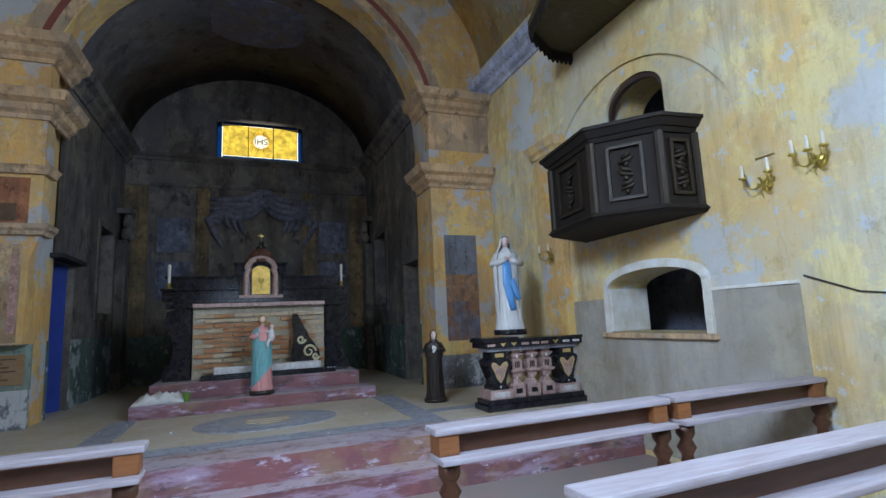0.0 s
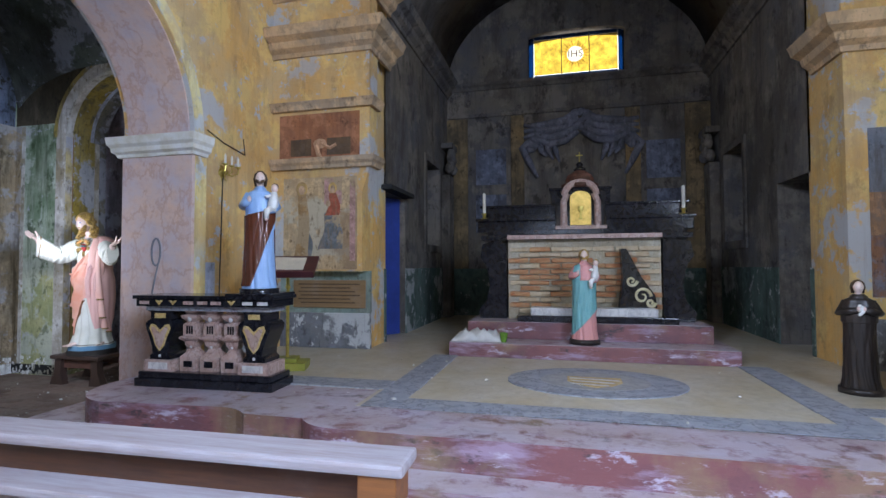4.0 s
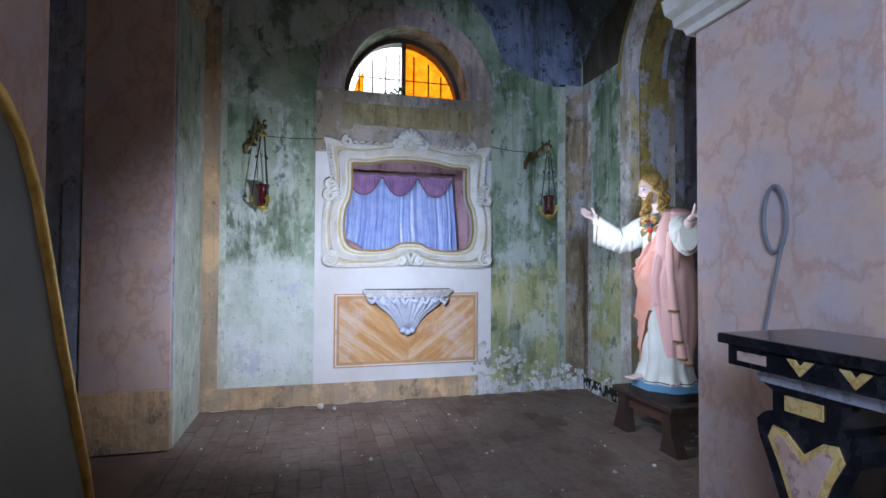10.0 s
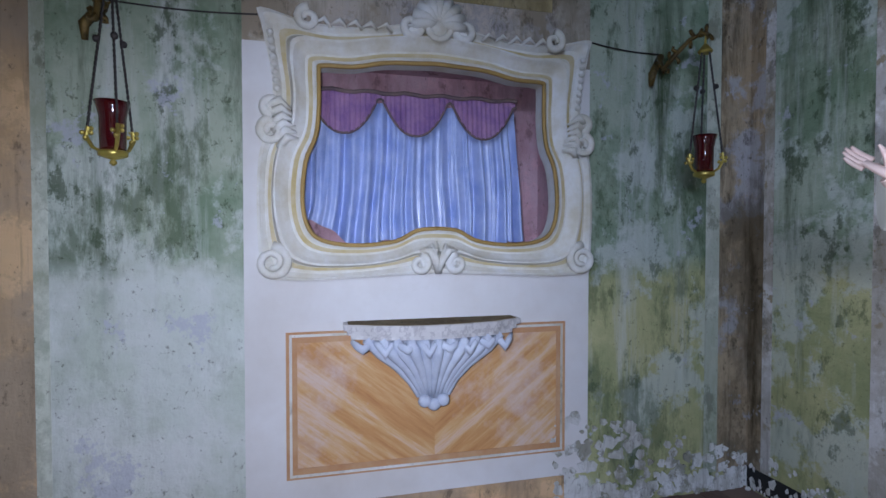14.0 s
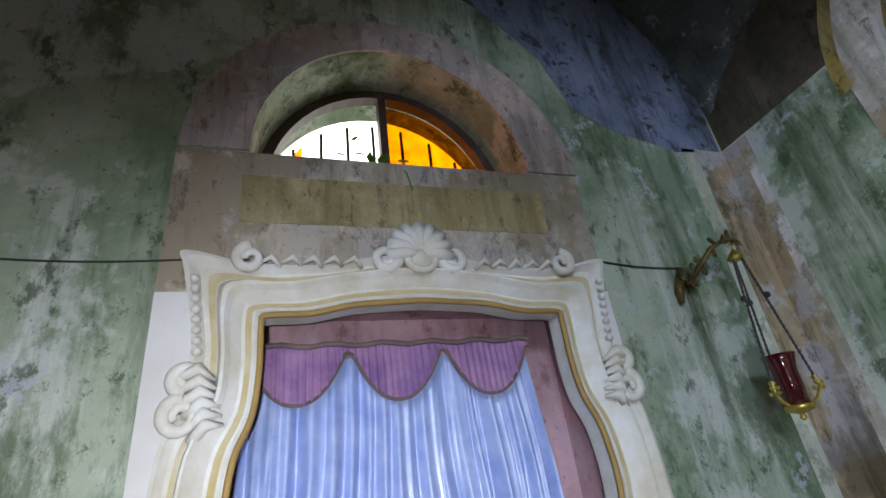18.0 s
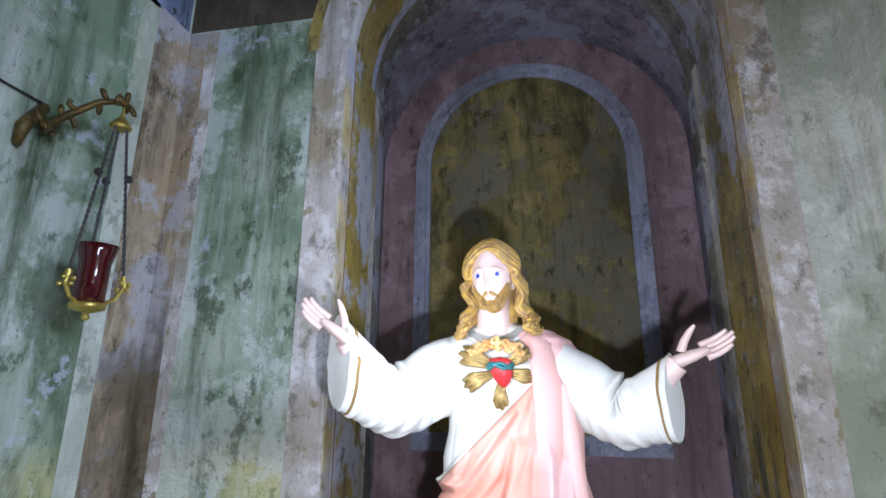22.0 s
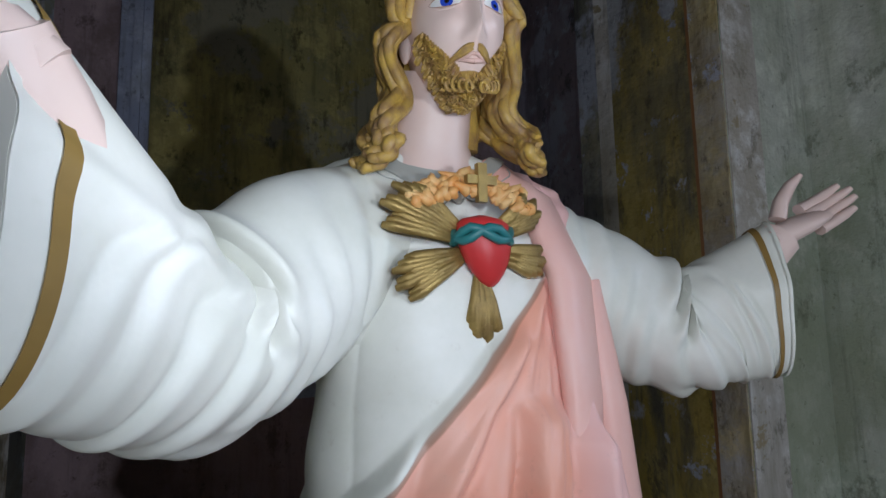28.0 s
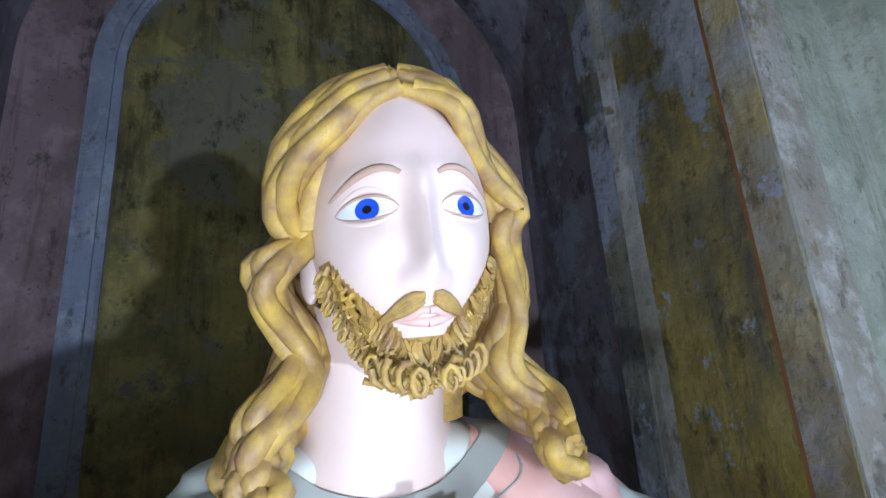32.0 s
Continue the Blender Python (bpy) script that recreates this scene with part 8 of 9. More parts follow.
robed_figure("statue", "glossy painted statue of a brown-cloaked figure holding a child", (-2.22, 5.33, 1.125), 1.03, (PALEB, BROWNR, SKIN, DKHAIR, BLACKM), brown_cloak, 30, WHITEP, slim=0.92)
robed_figure("statue", "white plaster statue of a veiled figure with a blue sash", (3.03, 5.30, 1.16), 1.14, (WHITEP, WHITEP, SKIN, WHITEP, BLACKM), lambda x, y, z: False, -22, None, WHITEP, SKYP)
robed_figure("statue", "painted statue of a turquoise-cloaked figure holding a child", (0.43, 7.18, 0.53), 1.0, (ROSEP, TURQ, SKIN, HAIR, BLACKP), turquoise_cloak, 2, WHITEP, slim=0.95)
robed_figure("statue", "small dark brown statue of a habited figure holding white lilies", (2.40, 6.13, PZ), 0.86, (BLACKP, BLACKP, SKIN, DKHAIR, BLACKP), lambda x, y, z: z > 0.62, -18, None, lily=WHITEP)

# ---- altar rails ----
def rail_section(place, turn, label, flip=1):
    """An altar rail: two inlaid scroll piers, three square balusters, a black plinth and a black inlaid top slab."""
    t = thing("altar_rail", place, label, "balustrade", "altar rails", turn)
    bm = nb()
    box(bm, -0.62, 0.62, -0.17, 0.17, 0.0, 0.07, bev=0.008)
    box(bm, -0.60, 0.60, -0.15, 0.15, 0.07, 0.12, bev=0.008)
    part("plinth", bm, BLACKM, t, "black and grey marble plinth")
    bm = nb()
    box(bm, -0.64, 0.64, -0.18, 0.18, 0.715, 0.745, bev=0.006)
    box(bm, -0.62, 0.62, -0.16, 0.16, 0.655, 0.715, bev=0.004)
    box(bm, flip * 0.22 - 0.40 * (flip < 0) + 0.0, flip * 0.22 + 0.40 * (flip > 0), -0.19, 0.19, 0.745, 0.765, bev=0.006)
    part("top_slab", bm, BLACKM, t, "black marble top slab")
    for x in (-0.54, -0.40, -0.27, -0.13, 0.0, 0.12, 0.26, 0.40, 0.53):
        k = round((x + 1) * 50) % 3
        bm = nb()
        if k == 0:
            prism(bm, [(x - 0.035, 0.705), (x - 0.012, 0.705), (x, 0.69), (x + 0.012, 0.705), (x + 0.035, 0.705), (x, 0.665)], "y", -0.1645, -0.158)
        else:
            box(bm, x - 0.045, x + 0.045, -0.1635, -0.158, 0.672, 0.698)
        part("inlay", bm, (YELLOWM, WHITEM, ROSEM)[k], t)
    bm = nb()
    box(bm, -0.57, 0.57, -0.11, 0.11, 0.615, 0.655, bev=0.004)
    part("under_slab", bm, GREYM, t, "grey marble under-slab")
    for x in (-0.43, 0.43):
        bm = nb()
        box(bm, x - 0.135, x + 0.135, -0.13, 0.13, 0.12, 0.215, bev=0.006)
        part("pier_base", bm, ROSEM, t)
        bm = nb()
        prof = [(0.095, 0.215), (0.095, 0.245), (0.07, 0.265), (0.075, 0.32), (0.105, 0.40), (0.135, 0.47), (0.14, 0.51), (0.115, 0.535), (0.09, 0.545), (0.09, 0.60), (0.12, 0.615)]
        pts = [(x + r, z) for r, z in prof] + [(x - r, z) for r, z in prof[::-1]]
        prism(bm, pts, "y", -0.11, 0.11)
        part("pier", bm, BLACKM, t, "black marble scroll pier")
        bm = nb()
        sh = [(0.0, 0.285), (0.04, 0.33), (0.07, 0.41), (0.10, 0.47), (0.085, 0.505), (0.05, 0.50), (0.0, 0.455)]
        prism(bm, [(x + a, z) for a, z in sh] + [(x - a, z) for a, z in sh[::-1]][1:-1], "y", -0.117, -0.108)
        part("inlay", bm, YELLOWM, t)
        bm = nb()
        sh = [(0.0, 0.30), (0.028, 0.34), (0.052, 0.41), (0.078, 0.47), (0.07, 0.485), (0.05, 0.48), (0.0, 0.43)]
        prism(bm, [(x + a, z) for a, z in sh] + [(x - a, z) for a, z in sh[::-1]][1:-1], "y", -0.122, -0.115)
        part("inlay", bm, ROSEM, t)
        bm = nb()
        box(bm, x - 0.05, x + 0.05, -0.117, -0.108, 0.555, 0.595)
        part("inlay", bm, YELLOWM, t)
        bm = nb()
        ball(bm, (x, -0.112, 0.245), 0.013, 0.008, 0.013, 10, 6)
        part("stud", bm, WHITEM, t)
        bm = nb()
        box(bm, x - 0.09, x + 0.09, -0.134, -0.129, 0.14, 0.195)
        part("inlay", bm, WHITEM, t)
    for x in (-0.19, 0.0, 0.19):
        prof = [(0.078, 0.12), (0.078, 0.235), (0.05, 0.265), (0.032, 0.30), (0.05, 0.33), (0.055, 0.36), (0.085, 0.385), (0.085, 0.40), (0.062, 0.41), (0.062, 0.50), (0.04, 0.52), (0.07, 0.555), (0.075, 0.575), (0.045, 0.585), (0.06, 0.615)]
        bm = nb()
        lathe(bm, [(r * 1.414, z) for r, z in prof], 4)
        bmesh.ops.rotate(bm, verts=bm.verts, cent=(0, 0, 0), matrix=Matrix.Rotation(radians(45), 3, "Z"))
        bmesh.ops.translate(bm, verts=bm.verts, vec=(x, 0, 0))
        b = part("baluster", bm, ROSEM, t, "square rose marble baluster")
        bm = nb()
        box(bm, x - 0.038, x + 0.038, -0.084, -0.077, 0.155, 0.205)
        part("inlay", bm, BLACKM, b)
        for k in (-1, 0, 1):
            part("inlay", bx(x - 0.006 + 0.022 * k, x + 0.006 + 0.022 * k, -0.067, -0.061, 0.425, 0.49), BLACKM, b)
        for a in ((-0.045, 0.315, 0.012, 0.008, 0.012), (-0.066, 0.545, 0.018, 0.012, 0.024)):
            bm = nb()
            ball(bm, (x, a[0], a[1]), a[2], a[3], a[4], 10, 6)
            part("inlay", bm, WHITEM, b)
    return t


rail_section((-2.60, 5.28, PZ), 2, "black and rose marble altar rail carrying a bearded statue", 1)
rail_section((3.20, 5.22, PZ), 0, "black and rose marble altar rail carrying a veiled statue", -1)

# ---- lectern ----
lec = thing("lectern", (-2.36, 6.0, PZ), "brass lectern with olive base and slanted dark red desk", "lectern", turn=20)
OLIVEP = paint("olive_gold_paint", (0.22, 0.22, 0.03), (0.30, 0.28, 0.05), 0.5, 0, 8)
bm = nb()
box(bm, -0.19, 0.19, -0.15, 0.15, 0.0, 0.07, bev=0.008)
box(bm, -0.10, 0.10, -0.09, 0.09, 0.07, 0.11, bev=0.006)
part("base", bm, OLIVEP, lec, "olive gold painted base")
bm = nb()
tube(bm, [(0, 0, 0.10), (0, 0, 0.95)], 0.016, 10)
ball(bm, (0, 0, 0.78), 0.026, None, None, 10, 7)
part("pole", bm, BRASS, lec, "tarnished brass pole")
bm = nb()
box(bm, -0.27, 0.27, -0.20, 0.20, -0.015, 0.015, bev=0.005)
box(bm, -0.27, 0.27, -0.22, -0.20, -0.015, 0.05, bev=0.004)
bmesh.ops.transform(bm, matrix=pose(0, 0, 0.98, 26, 0, 0), verts=bm.verts)
part("desk", bm, paint("dark_red_desk_paint", (0.07, 0.018, 0.02), (0.04, 0.012, 0.014), 0.45), lec, "dark red slanted book desk")
bm = nb()
box(bm, -0.16, 0.0, -0.12, 0.14, 0.016, 0.03, bev=0.004)
box(bm, 0.0, 0.16, -0.12, 0.14, 0.016, 0.026, bev=0.004)
bmesh.ops.transform(bm, matrix=pose(-2.36, 6.0, PZ + 0.98, 0, 0, 20) @ pose(0, 0, 0, 26, 0, 0), verts=bm.verts)
tagged(finish("open_book", bm, paint("aged_paper", (0.62, 0.56, 0.44), (0.5, 0.44, 0.34), 0.8)), "open old book lying on the lectern desk", "book")
plq = thing("wooden_plaque", (-2.52, 7.195, 0.86), "brown wooden plaque with worn lettering on the green dado", "plaque")
bm = nb()
box(bm, -0.47, 0.47, -0.02, 0.0, 0.0, 0.33, bev=0.006)
part("board", bm, wood("plaque_wood", (0.30, 0.19, 0.09), (0.22, 0.13, 0.06), 0.6), plq)
for k in range(6):
    bm = nb()
    box(bm, -0.40 + 0.03 * (k % 2), 0.40 - 0.06 * ((k * 2) % 3), -0.0225, -0.0195, 0.275 - 0.044 * k, 0.29 - 0.044 * k)
    part("lettering_line", bm, paint("worn_letter_paint", (0.08, 0.05, 0.03), (0.14, 0.09, 0.05), 0.8), plq)

# ---- high altar ----
AY, AX = 7.70, 0.43
for nm, y0, x0, x1, z0, z1 in (("altar_step_lower", 6.98, -1.0, 1.86, PZ, 0.53), ("altar_step_upper", 7.36, -0.86, 1.72, 0.53, 0.72)):
    bm = nb()
    box(bm, x0, x1, y0, 9.2, z0, z1, bev=0.01)
    structure(nm, bm, STEPM, "worn red marble altar step", "step")
alt = thing("high_altar", (AX, AY, 0.72), "black marble high altar with a bare brick front", "altar")
bm = nb()
box(bm, -0.86, 0.86, 0.03, 0.9, 0.0, 0.94)
part("core", bm, plaster("mortar", (0.40, 0.36, 0.27), (0.46, 0.42, 0.34), (0.3, 0.25, 0.17), 0.4, 4, seed=44), alt, "crumbling mortar core")
bm = nb()
box(bm, -1.18, 1.18, -0.06, 0.75, 0.94, 1.00, bev=0.012)
box(bm, -1.10, 1.10, -0.03, 0.7, 1.00, 1.06, bev=0.008)
part("table", bm, BLACKM, alt, "dark marble altar table")
bm = nb()
box(bm, -0.86, 0.86, -0.075, -0.062, 0.945, 0.995)
part("table_edge", bm, ROSEM, alt)
for s in (-1, 1):
    bm = nb()
    sh = [(0.88, 0.0), (1.20, 0.0), (1.22, 0.10), (1.12, 0.22), (1.08, 0.40), (1.12, 0.62), (1.20, 0.74), (1.17, 0.90), (1.02, 0.94), (0.88, 0.94)]
    prism(bm, [(s * x, z) for x, z in sh], "y", 0.02, 0.5)
    part("scroll_console", bm, BLACKM, alt, "glossy black marble scroll")
    bm = nb()
    box(bm, *sorted((s * 0.30, s * 1.28)), 0.32, 0.70, 1.06, 1.20, bev=0.01)
    box(bm, *sorted((s * 0.30, s * 1.30)), 0.28, 0.70, 1.20, 1.235, bev=0.006)
    box(bm, *sorted((s * 0.30, s * 1.24)), 0.48, 0.75, 1.235, 1.39, bev=0.01)
    box(bm, *sorted((s * 0.30, s * 1.27)), 0.45, 0.75, 1.39, 1.42, bev=0.006)
    part("gradine", bm, BLACKM, alt, "glossy black marble candle shelf")
bm = nb()
box(bm, -0.30, 0.30, 0.22, 0.75, 1.06, 1.12, bev=0.006)
for s in (-1, 1):
    tube(bm, [(s * 0.20, 0.30, 1.12), (s * 0.20, 0.30, 1.42), (s * 0.16, 0.30, 1.52)], [(0.045, 0.05), (0.04, 0.045), (0.04, 0.045)], 10)
tube(bm, [(0.19 * math.cos(math.pi * k / 12), 0.30, 1.50 + 0.16 * math.sin(math.pi * k / 12)) for k in range(13)], 0.04, 8)
part("tabernacle", bm, ROSEM, alt, "rose marble tabernacle arch")
bm = nb()
box(bm, -0.24, 0.24, 0.34, 0.72, 1.1, 1.60)
box(bm, -0.36, 0.36, 0.40, 0.72, 1.42, 1.58, bev=0.01)
box(bm, -0.38, 0.38, 0.38, 0.74, 1.58, 1.61, bev=0.006)
part("tabernacle_block", bm, BLACKM, alt, "black marble block behind the tabernacle")
bm = nb()
lathe(bm, [(0.22, 1.61), (0.23, 1.65), (0.17, 1.68), (0.18, 1.71), (0.15, 1.77), (0.09, 1.81), (0.06, 1.83)], 20, (0, 0.48, 0))
part("tabernacle_dome", bm, plaster("dull_red_dome_paint", (0.14, 0.05, 0.03), (0.09, 0.05, 0.03), (0.04, 0.03, 0.02), 0.4, 5, seed=56), alt, "dull red domed tabernacle top", True)
bm = nb()
lathe(bm, [(0.07, 1.83), (0.075, 1.85), (0.03, 1.88), (0.045, 1.91), (0.02, 1.94)], 14, (0, 0.48, 0))
part("finial", bm, BLACKM, alt, "", True)
bm = nb()
prism(bm, [(-0.125, 1.13), (0.125, 1.13), (0.125, 1.46)] + arc(0, 1.46, 0.125, 10, 170, 8, 0.09) + [(-0.125, 1.46)], "y", 0.29, 0.315)
td = part("tabernacle_door", bm, GOLD, alt, "gilt tabernacle door")
bm = nb()
lathe(bm, [(0.03, 1.20), (0.012, 1.23), (0.012, 1.28), (0.035, 1.32), (0.035, 1.36)], 10, (0, 0.288, 0), 1, 0.4)
part("chalice_relief", bm, BRASS, td)
bm = nb()
box(bm, -0.006, 0.006, 0.474, 0.486, 1.935, 2.07)
box(bm, -0.045, 0.045, 0.474, 0.486, 2.020, 2.033)
part("cross", bm, BRASS, alt, "gilt altar cross")
WAX = paint("ivory_wax", (0.72, 0.68, 0.58), None, 0.5)
for x, tilt in ((-0.78, 0), (1.62, 0)):
    c = thing("altar_candle", (x, AY + 0.42, 0.72 + 1.235), "white candle in a small brass holder on the altar shelf", "candle", "altar candles")
    bm = nb()
    lathe(bm, [(0.05, 0.0), (0.055, 0.012), (0.02, 0.03), (0.03, 0.07), (0.04, 0.08)], 12)
    part("holder", bm, BRASS, c)
    bm = nb()
    lathe(bm, [(0.021, 0.08), (0.021, 0.34), (0.008, 0.35)], 12)
    part("candle", bm, WAX, c)
slab = thing("marble_slab", (0.55, 7.52, 0.72), "loose black and white marble slab lying before the altar", "slab")
bm = nb()
box(bm, -0.85, 0.85, -0.12, 0.12, 0.0, 0.07, bev=0.008)
part("lower_slab", bm, BLACKM, slab)
bm = nb()
box(bm, -0.70, 0.65, -0.10, 0.08, 0.07, 0.16, bev=0.012)
part("upper_slab", bm, WHITEM, slab)
vol = thing("carved_fragment", (1.0, 7.56, 0.88), "black carved marble fragment with gilt scrolls against the altar", "fragment", turn=6)
bm = nb()
prism(bm, [(-0.18, 0.0), (0.22, 0.0), (0.20, 0.14), (0.06, 0.34), (-0.10, 0.66), (-0.16, 0.66), (-0.14, 0.34)], "y", 0.0, 0.09)
part("slab", bm, BLACKM, vol)
bm = nb()
for cx, cz, r, sg in ((0.06, 0.13, 0.095, 1), (-0.05, 0.30, 0.06, -1), (0.15, 0.06, 0.05, -1)):
    tube(bm, [(cx + r * (1 - k / 24) * math.cos(sg * k * 0.42), -0.005, cz + r * (1 - k / 24) * math.sin(sg * k * 0.42)) for k in range(20)], [0.018 * (1 - k / 40) for k in range(20)], 8)
part("scroll", bm, paint("cream_gilt_scroll_paint", (0.55, 0.48, 0.24), (0.64, 0.60, 0.46), 0.45), vol, "cream and gilt scrolls", True)
cl = thing("white_bundle", (-0.70, 7.18, 0.53), "crumpled white cloth bundle lying on the altar step", "cloth")
bm = nb()
g = [[None] * 16 for _ in range(10)]
for j in range(10):
    for i in range(16):
        u, v = i / 15 * 2 - 1, j / 9 * 2 - 1
        h = max(0.0, (1 - u ** 4) * (1 - v ** 4)) * (0.10 + 0.03 * math.sin(i * 1.3 + j * 0.9) + 0.02 * math.sin(i * 2.7 - j))
        g[j][i] = bm.verts.new((u * 0.30, v * 0.12 + 0.02 * u, h))
for j in range(9):
    for i in range(15):
        bm.faces.new((g[j][i], g[j][i + 1], g[j + 1][i + 1], g[j + 1][i]))
bm.faces.new([g[0][i] for i in range(16)] + [g[j][15] for j in range(1, 10)] + [g[9][i] for i in range(14, -1, -1)] + [g[j][0] for j in range(8, 0, -1)])
part("cloth", bm, paint("white_linen", (0.66, 0.65, 0.62), (0.56, 0.54, 0.50), 0.85, 0, 12), cl, "", True)
pot = thing("green_pot", (-0.42, 7.10, 0.53), "small green glass votive cup on the altar step", "cup")
bm = nb()
lathe(bm, [(0.03, 0.0), (0.04, 0.06), (0.045, 0.10), (0.038, 0.10), (0.03, 0.03)], 12)
part("cup", bm, paint("green_glass_paint", (0.12, 0.24, 0.03), None, 0.2), pot)
blue = tagged(new("door_1"), "open blue painted door leaf in the presbytery doorway", "door", kind="structure")
blue.matrix_world = pose(PX0 - 0.08, 8.58, PZ, 0, 0, 232)
BLUED = paint("blue_door_paint", (0.03, 0.06, 0.30), (0.02, 0.04, 0.20), 0.5, 0, 4)
bm = nb()
box(bm, 0.0, 0.80, -0.02, 0.02, 0.0, 1.95, bev=0.004)
part("leaf", bm, BLUED, blue)
for z0, z1 in ((0.15, 0.85), (1.0, 1.8)):
    bm = nb()
    box(bm, 0.12, 0.68, -0.032, 0.032, z0, z1, bev=0.01)
    part("panel", bm, BLUED, blue)
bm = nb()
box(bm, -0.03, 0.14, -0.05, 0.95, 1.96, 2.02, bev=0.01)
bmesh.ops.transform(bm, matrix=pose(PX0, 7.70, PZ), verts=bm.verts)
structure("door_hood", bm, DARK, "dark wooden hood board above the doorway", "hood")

# ---- floor inlays of the presbytery ----
inl = tagged(new("floor_inlay"), "grey and pale stone floor inlay with an oval coat of arms", "floor inlay", kind="structure")
inl.matrix_world = pose(0.46, 6.0, PZ)
bm = nb()
for a in ((-1.62, 1.62, -1.05, -0.80), (-1.62, -1.36, -0.80, 0.98), (1.36, 1.62, -0.80, 0.98)):
    box(bm, *a, 0.0, 0.011)
part("border", bm, GREYM, inl, "worn dark grey marble border")
bm = nb()
prism(bm, [(0.72 * math.cos(k * 0.19635), 0.05 + 0.52 * math.sin(k * 0.19635)) for k in range(32)], "z", 0.0, 0.010)
part("oval", bm, GREYM, inl, "grey marble oval")
bm = nb()
prism(bm, [(0.44 * math.cos(k * 0.19635), 0.05 + 0.32 * math.sin(k * 0.19635)) for k in range(32)], "z", 0.0, 0.013)
part("oval", bm, marble("mid_grey_marble", (0.33, 0.33, 0.34), (0.39, 0.38, 0.36), (0.25, 0.25, 0.25), 3, 0.5, 16), inl)
bm = nb()
prism(bm, [(-0.22, 0.18), (0.22, 0.18), (0.22, 0.0), (0.13, -0.12), (0.0, -0.20), (-0.13, -0.12), (-0.22, 0.0)], "z", 0.0, 0.0155)
part("shield", bm, YELLOWM, inl, "worn pale shield")
bm = nb()
for k in range(3):
    prism(bm, [(-0.20, 0.13 - 0.10 * k), (0.20 - 0.05 * k, 0.09 - 0.10 * k), (0.20 - 0.05 * k, 0.06 - 0.10 * k), (-0.20 + 0.03 * k, 0.10 - 0.10 * k)], "z", 0.0, 0.018)
part("shield_band", bm, WHITEM, inl)
bm = nb()
box(bm, -3.12, -1.17, 5.42, 5.70, PZ, PZ + 0.011)
box(bm, 2.09, 3.8, 5.42, 5.62, PZ, PZ + 0.011)
structure("trim_floor_band", bm, GREYM, "dark grey marble floor band", "floor band")

# ---- pulpit ----
pul = thing("pulpit", (RX, 3.93, 2.15), "dark carved wooden pulpit with panelled sides fixed to the nave wall", "pulpit")
PLAN = [(0.0, 0.86), (-0.60, 0.60), (-0.72, -0.20), (-0.36, -0.62), (0.0, -0.66)]


def pulpit_band(z0, z1, out0, out1, name="rail"):
    bm = nb()
    c = Vector((0, 0.1))
    def grow(o):
        return [((Vector(p) - c) * (1 + o) + c) if p[0] < -0.01 else Vector((0.0, c.y + (p[1] - c.y) * (1 + o))) for p in PLAN]
    lo = [bm.verts.new((*p, z0)) for p in grow(out0)]
    hi = [bm.verts.new((*p, z1)) for p in grow(out1)]
    for i in range(5):
        bm.faces.new((lo[i], lo[(i + 1) % 5], hi[(i + 1) % 5], hi[i]))
    bm.faces.new(lo[::-1])
    bm.faces.new(hi)
    return part(name, bm, PULPITW, pul)


pulpit_band(0.0, 0.03, 0.06, 0.10, "base_moulding")
pulpit_band(0.03, 0.07, 0.12, 0.06, "base_moulding")
pulpit_band(0.07, 0.70, 0.02, 0.0, "body")
pulpit_band(0.70, 0.74, 0.03, 0.06, "top_moulding")
pulpit_band(0.74, 0.80, 0.08, 0.14, "top_moulding")
pulpit_band(0.80, 0.83, 0.16, 0.16, "top_rail")
PCARVE = wood("carved_pulpit_wood", (0.034, 0.022, 0.010), (0.012, 0.008, 0.005), 0.55, (10, 10, 1), 9, 0.06)
for p, q in zip(PLAN, PLAN[1:]):
    a, b = Vector((*p, 0)), Vector((*q, 0))
    d = (b - a).normalized()
    nrm = Vector((d.y, -d.x, 0))
    if nrm.x > 0:
        nrm = -nrm
    ln = (b - a).length
    if ln < 0.3:
        continue
    m = Matrix.Translation(a + nrm * 0.016) @ Matrix(((d.x, nrm.x, 0, 0), (d.y, nrm.y, 0, 0), (0, 0, 1, 0), (0, 0, 0, 1)))
    bm = nb()
    w0, w1 = ln * 0.22, ln * 0.78
    for x0, x1, z0, z1 in ((w0, w0 + 0.03, 0.15, 0.64), (w1 - 0.03, w1, 0.15, 0.64), (w0, w1, 0.15, 0.18), (w0, w1, 0.61, 0.64)):
        box(bm, x0, x1, -0.005, 0.025, z0, z1, bev=0.004)
    for x in (0.0, ln):
        tube(bm, [(x, 0, 0.07), (x, 0, 0.70)], 0.035, 8)
    bmesh.ops.transform(bm, matrix=m, verts=bm.verts)
    pan = part("panel_frame", bm, PCARVE, pul)
    mid = (w0 + w1) / 2
    for k in range(9):
        z = 0.22 + 0.04 * k
        bm = nb()
        tube(bm, [(mid - 0.06 * math.sin(k * 1.1), 0.002, z - 0.02), (mid + 0.03 * math.sin(k * 1.1), 0.022, z), (mid + 0.07 * math.sin(k * 1.1), 0.004, z + 0.03)], [0.012, 0.02, 0.006], 7)
        bmesh.ops.transform(bm, matrix=m, verts=bm.verts)
        part("carved_leaf", bm, PCARVE, pan, "", True)
snd = thing("sounding_board", (RX, 3.78, 4.30), "dark wooden sounding board with a ragged fringe above the pulpit", "sounding board")
bm = nb()
pts = [(0.0, 1.04), (-0.30, 1.04), (-0.78, 0.72), (-0.98, 0.05), (-0.74, -0.62), (0.0, -0.80)]
prism(bm, pts, "z", 0.12, 0.20)
